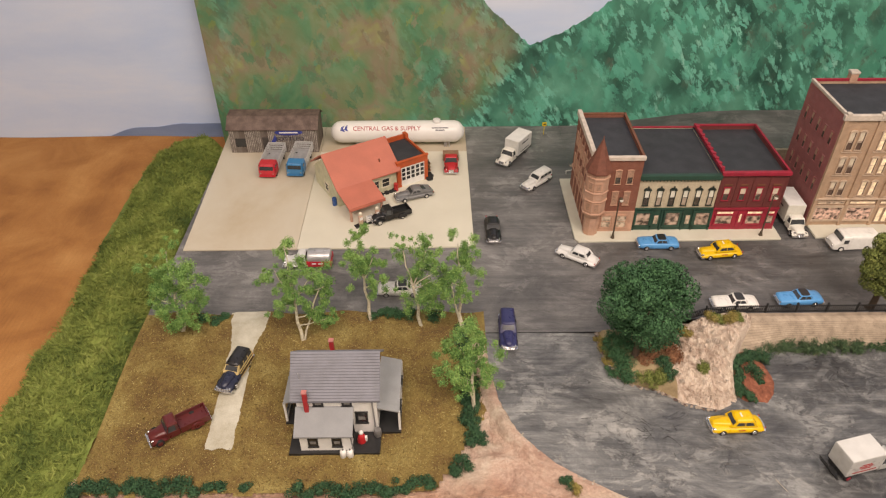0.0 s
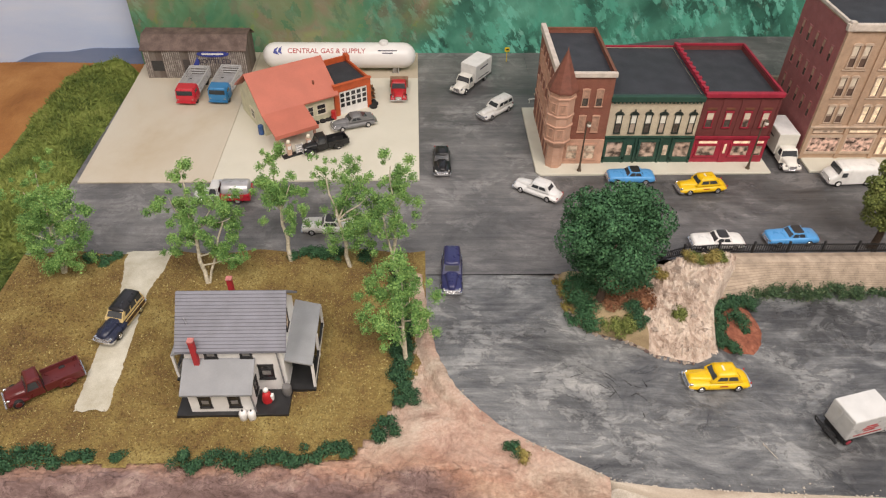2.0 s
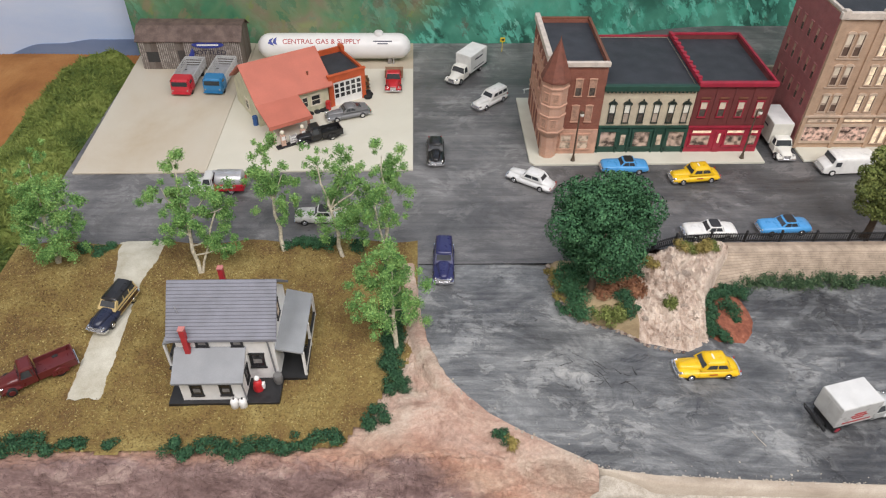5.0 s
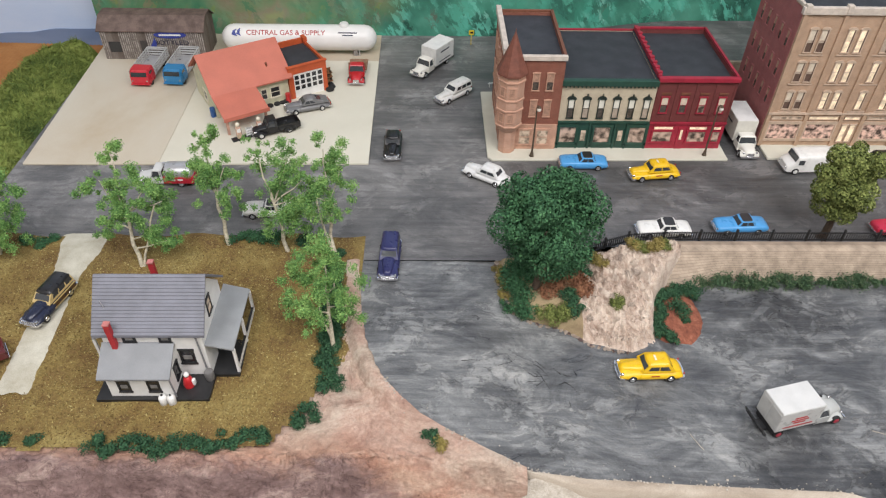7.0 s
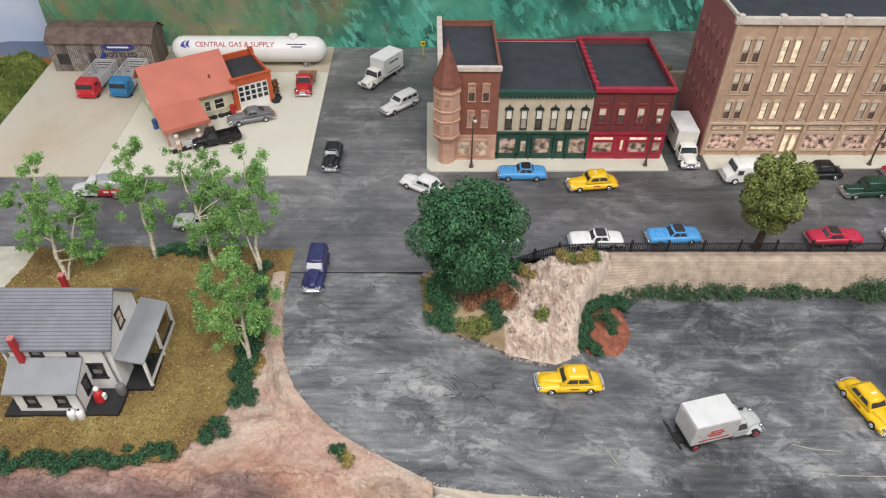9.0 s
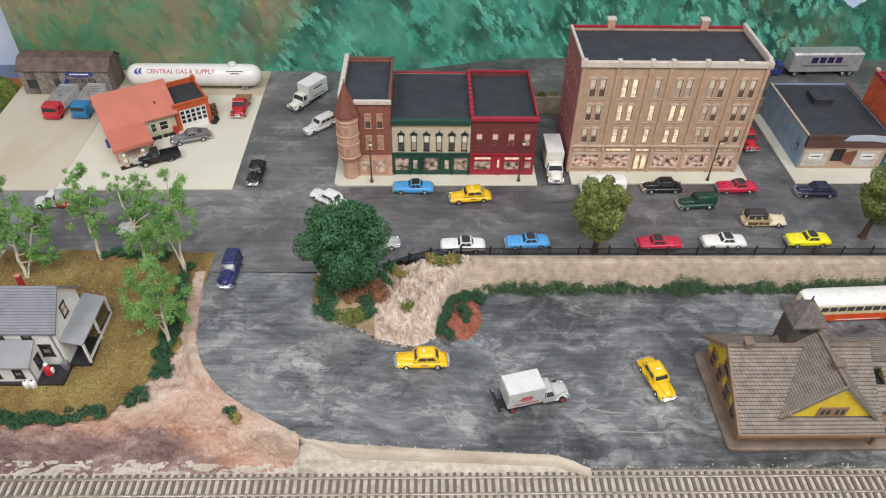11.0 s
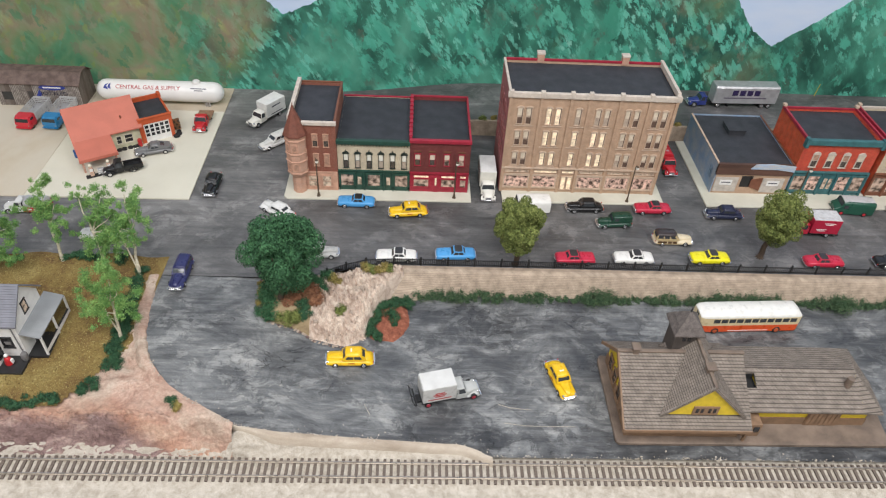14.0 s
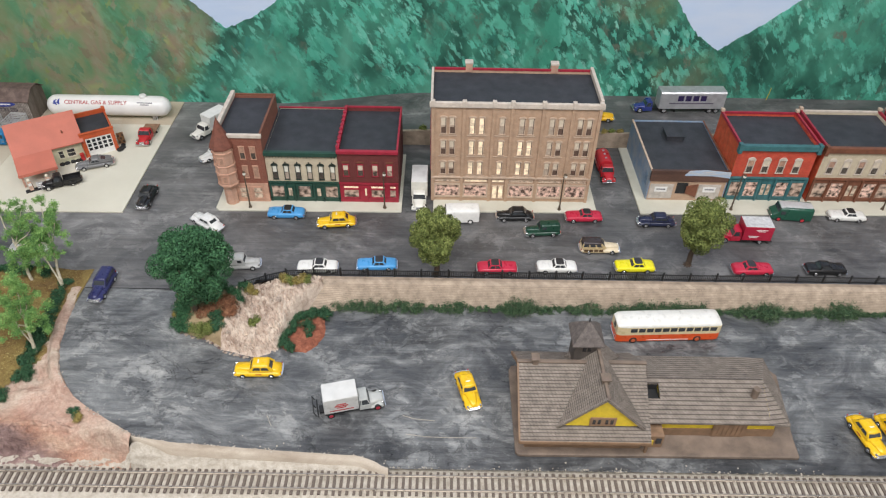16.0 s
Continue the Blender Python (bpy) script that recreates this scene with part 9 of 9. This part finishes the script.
for x, y, r, m in isl:
    k += 1
    bush(x, y, isle_z(x, y) - 0.001, r * 1.25, m, {LEAF_DARK: "dark green shrub under the big tree", LEAF_STRAW: "straw-yellow shrub on the island", LEAF_OLIVE: "olive shrub among the rocks", LEAF_BUSH: "green shrub on the island"}[m], k, group="shrubs on the rocky island")
lit = leaves("leaf_litter", [((0.309 + 0.018 * math.cos(i), 0.722 + 0.013 * math.sin(i * 1.7), 0.012), 0.011) for i in range(9)], 3600, 0.0009, 77, LEAF_BROWN, None, 0.25, label="reddish fallen leaves under the big tree", category="leaf litter", kind="stuff")
for x, y, r in ((0.404, 0.68, 0.008), (0.404, 0.692, 0.008), (0.406, 0.703, 0.008), (0.407, 0.715, 0.008), (0.41, 0.727, 0.0085), (0.416, 0.738, 0.009), (0.426, 0.746, 0.009), (0.437, 0.752, 0.009), (0.448, 0.756, 0.0085), (0.413, 0.675, 0.0065), (0.43, 0.715, 0.0095), (0.435, 0.7, 0.004), (0.455, 0.75, 0.007)):
    k += 1
    bush(x, y - 0.012 * smooth01((y - 0.725) / 0.02), lot_z(x) + 0.003, r * 1.3, LEAF_BUSH, "dark green shrub round the red mulch bed", k, group="shrubs round the mulch bed")
k += 1
bush(0.452, 0.742, lot_z(0.452) + 0.003, 0.006, LEAF_STRAW, "straw-yellow tuft by the mulch bed", k, group="shrubs round the mulch bed")
# creeping hedge at the foot of the retaining wall
x = 0.462
while x < 1.55:
    k += 1
    r = max(0.0045, 0.0076 + 0.011 * noise.noise((x * 17, 0, 3)) + 0.005 * noise.noise((x * 55, 4, 3))) + (0.006 if 0.90 < x < 0.945 else 0)
    b = bush(x, 0.763 + 0.003 * noise.noise((x * 40, 1, 1)), lot_z(x) - 0.001, r * 1.6, LEAF_CREEPER, "trailing green creeper at the foot of the stone wall", k, h=1.0, skin=0.0, n=int(13e6 * r * r) + 300, group="creepers along the wall")
    x += 0.0118

# grassy fuzz of the bank
rnd = np.random.RandomState(5)
n = 46000
bx, by = -0.472 + 0.134 * rnd.rand(n), 0.45 + 0.80 * rnd.rand(n)
bz = np.array([bank_z(a, b) for a, b in zip(bx, by)])
p = np.stack([bx, by, bz], 1)
d = rnd.normal(size=(n, 3)) * np.array((1, 1, 0.5)) + np.array((0, 0, 0.8))
d *= (0.0075 * (0.5 + rnd.rand(n)) / np.linalg.norm(d, axis=1))[:, None]
s = rnd.normal(size=(n, 3)) * 0.0006
vs = np.stack([p - s, p + s, p + d], 1).reshape(-1, 3)
me = bpy.data.meshes.new("grass")
me.from_pydata(vs.tolist(), [], np.arange(n * 3).reshape(-1, 3).tolist())
me.materials.append(LEAF_HEDGE)
tagged(new("grass", me), "shaggy green grass of the bank", "grass", kind="stuff")
# short turf on the lawn
n = 52000
bx, by = -0.33 + 0.425 * rnd.rand(n), 0.545 + 0.258 * rnd.rand(n)
ok = np.array([abs(a - (drive_edge(b, -1) + drive_edge(b, 1)) / 2) > (drive_edge(b, 1) - drive_edge(b, -1)) / 2 or b < 0.602 for a, b in zip(bx, by)]) & (bx < 0.094 - 0.62 * np.maximum(0.0, 0.645 - by))
bx, by = bx[ok], by[ok]
n = len(bx)
p = np.stack([bx, by, np.array([lawn_z(a, b) for a, b in zip(bx, by)])], 1)
d = rnd.normal(size=(n, 3)) * np.array((1, 1, 0.4)) + np.array((0, 0, 0.7))
d *= (0.0016 * (0.5 + rnd.rand(n)) / np.linalg.norm(d, axis=1))[:, None]
s = rnd.normal(size=(n, 3)) * 0.0004
me = bpy.data.meshes.new("turf")
me.from_pydata(np.stack([p - s, p + s, p + d], 1).reshape(-1, 3).tolist(), [], np.arange(n * 3).reshape(-1, 3).tolist())
me.materials.append(TURF)
tagged(new("turf", me), "short brown and olive turf", "grass", kind="stuff")

# ---- black fence on the wall ----
FENCE = [(0.336, 0.7715), (0.362, 0.785), (0.39, 0.7955), (0.43, 0.799), (1.62, 0.8)]
fence = thing("fence", pose(0, 0, 0), "low black iron railing on the retaining wall", "fence")
picket = shape("picket", tube((0, 0, 0.0), (0, 0, 0.0122), 0.00065, 0.0005, 4), BLACK)
post = shape("post", lathe([(0.0014, 0), (0.0014, 0.0137), (0.0019, 0.0141), (0.0009, 0.0158)], 8), BLACK)
count = 0
for (xa, ya), (xb, yb) in zip(FENCE, FENCE[1:]):
    ln = math.hypot(xb - xa, yb - ya)
    for zz in (0.0016, 0.0105):
        part("fence_rail", tube((xa, ya, zz + 0.002), (xb, yb, zz + 0.002), 0.00075, n=5), BLACK, fence)
    m = int(ln / 0.0027)
    rest = bmesh.new()
    for i in range(m):
        f = i / m
        if xa + (xb - xa) * f > 1.08:
            px, py = xa + (xb - xa) * f, ya + (yb - ya) * f
            tube((px, py, 0.002), (px, py, 0.0142), 0.00065, 0.0005, 4, rest)
            continue
        link("picket", picket, fence, pose(xa + (xb - xa) * f, ya + (yb - ya) * f, 0.002))
    if xb > 1.5:
        tagged(part("picket_rest", rest, BLACK, fence), kind="stuff")
    m = max(1, round(ln / 0.04))
    for i in range(m + 1 if xb > 1.5 else m):
        f = i / m
        link("post", post, fence, pose(xa + (xb - xa) * f, ya + (yb - ya) * f, 0.0018))

# ---- railway ----
track = thing("railway_track", pose(0, 0, -0.0362), "single model railway track with dark ties", "railway")
tie = shape("tie", box(-0.0017, 0.0017, -0.0155, 0.0155, 0, 0.0022, 0.0003), TIE)
i = 0
x = -0.42
while x < 1.6:
    rr = random.Random(i)
    link("tie", tie, track, pose(x, 0.4815 + rr.uniform(-0.0005, 0.0005), 0.0, 0, 0, rr.uniform(-1.5, 1.5)))
    x += 0.0081
    i += 1
for y in (0.4722, 0.4908):
    bm = bmesh.new()
    box(-0.9, 1.7, y - 0.001, y + 0.001, 0.0022, 0.0028, bm=bm)
    box(-0.9, 1.7, y - 0.0003, y + 0.0003, 0.0028, 0.0042, bm=bm)
    box(-0.9, 1.7, y - 0.0006, y + 0.0006, 0.0042, 0.005, bm=bm)
    part("rail", bm, RAIL, track, "shiny nickel rail")

# ---- street lamps and signs ----
IRON = mat("lamp_iron", (0.12, 0.09, 0.06), 0.55, 0.3, 0.15, 300)
GLOBE = mat("lamp_globe", (0.8, 0.78, 0.7), 0.3, 0, 0.05)
lamp0 = None
for x, y in ((0.302, 0.959), (0.523, 0.963), (0.812, 0.966), (1.10, 0.974), (1.357, 0.981)):
    if lamp0 is None:
        lamp0 = thing("street_lamp", pose(x, y, WALK_Z), "slender dark iron street lamp with a round globe", "street lamp", "lamps on the sidewalks")
        part("base", lathe([(0.003, 0), (0.003, 0.001), (0.0022, 0.002), (0.0018, 0.006), (0.0012, 0.008)], 10), IRON, lamp0, smooth=40)
        part("pole", tube((0, 0, 0.007), (0, 0, 0.070), 0.0013, 0.0009, 8), IRON, lamp0)
        arm = bmesh.new()
        tube((0, 0, 0.069), (0.0, -0.002, 0.0735), 0.0005, n=6, bm=arm)
        tube((0, -0.002, 0.0735), (0.0018, -0.004, 0.0735), 0.0005, n=6, bm=arm)
        part("arm", arm, IRON, lamp0)
        part("globe", lathe([(0.0007, 0.0665), (0.0022, 0.0677), (0.0026, 0.0697), (0.0016, 0.072), (0.0005, 0.073)], 12, at=(0.0018, -0.0045, 0)), GLOBE, lamp0, "small white glass globe", 60)
        part("cap", lathe([(0.0025, 0.0717), (0.0016, 0.0735), (0.0004, 0.0742)], 10, at=(0.0018, -0.0045, 0)), IRON, lamp0)
    else:
        copy_thing(lamp0, pose(x, y, WALK_Z))
sg = thing("traffic_sign", pose(0.239, 1.278, 0.0), "small yellow arrow sign on a post", "sign")
part("post", tube((0, 0, 0), (0, 0, 0.022), 0.0006, n=6), YELLOW, sg)
part("board", box(-0.004, 0.004, -0.001, -0.0003, 0.017, 0.0245, 0.0004), YELLOW, sg)
part("arrow", prism([(-0.002, 0.0195), (0.001, 0.0195), (0.001, 0.0183), (0.003, 0.0208), (0.001, 0.0232), (0.001, 0.022), (-0.002, 0.022)], -0.0013, -0.001, "y"), BLACK, sg)
st = thing("marker_stick", pose(1.262, 1.302, rise(1.26)), "thin yellow marker stick by the painted wall", "stick")
part("stick", tube((0, 0, -0.001), (0.003, 0, 0.027), 0.0006, 0.0005, 6), YELLOW, st)
gr = thing("guard_rail", pose(0.27, 1.14, 0), "short white guard rail at the back road's foot", "guard rail")
part("rail", tube((-0.012, 0, 0.006), (0.035, 0.012, 0.009), 0.0009, n=6), WHITE, gr)
for x in (-0.01, 0.01, 0.03):
    part("post", tube((x, (x + 0.012) * 0.25, 0), (x, (x + 0.012) * 0.25, 0.0075), 0.0007, n=6), WHITE, gr)
for i, (x, y) in enumerate(((0.915, 1.169), (0.93, 1.171), (0.945, 1.17), (0.58, 1.17), (0.6, 1.171), (1.09, 1.171))):
    bush(x, y, rise(x), 0.008, LEAF_OLIVE if i % 2 else LEAF_STRAW, "dry scrub on the low back wall", 900 + i, group="scrub on the back wall")

# loose white grit along the lot's front edge and the kerb
rnd = np.random.RandomState(8)
bm = bmesh.new()
for i in range(1500):
    x = 0.13 + 0.95 * rnd.rand() ** 1.3
    y = along(FRONT, x) + rnd.normal() * (0.0011 if i > 130 else 0.006) + (0.0004 if i > 130 else 0.004)
    if i > 130 and noise.noise((x * 38, 2, 7)) < 0.45 * rnd.rand() - 0.2:
        continue
    s = 0.0002 + 0.0007 * rnd.rand() ** 3
    zz = lot_z(x) + (0.002 if y < along(FRONT, x) and x < 0.55 else -0.0002)
    box(x - s, x + s, y - s, y + s, zz - 0.0003, zz + s, bm=bm)
solid("grit", bm, BALLAST, "loose pale grit along the edge of the lot", "grit", kind="stuff")
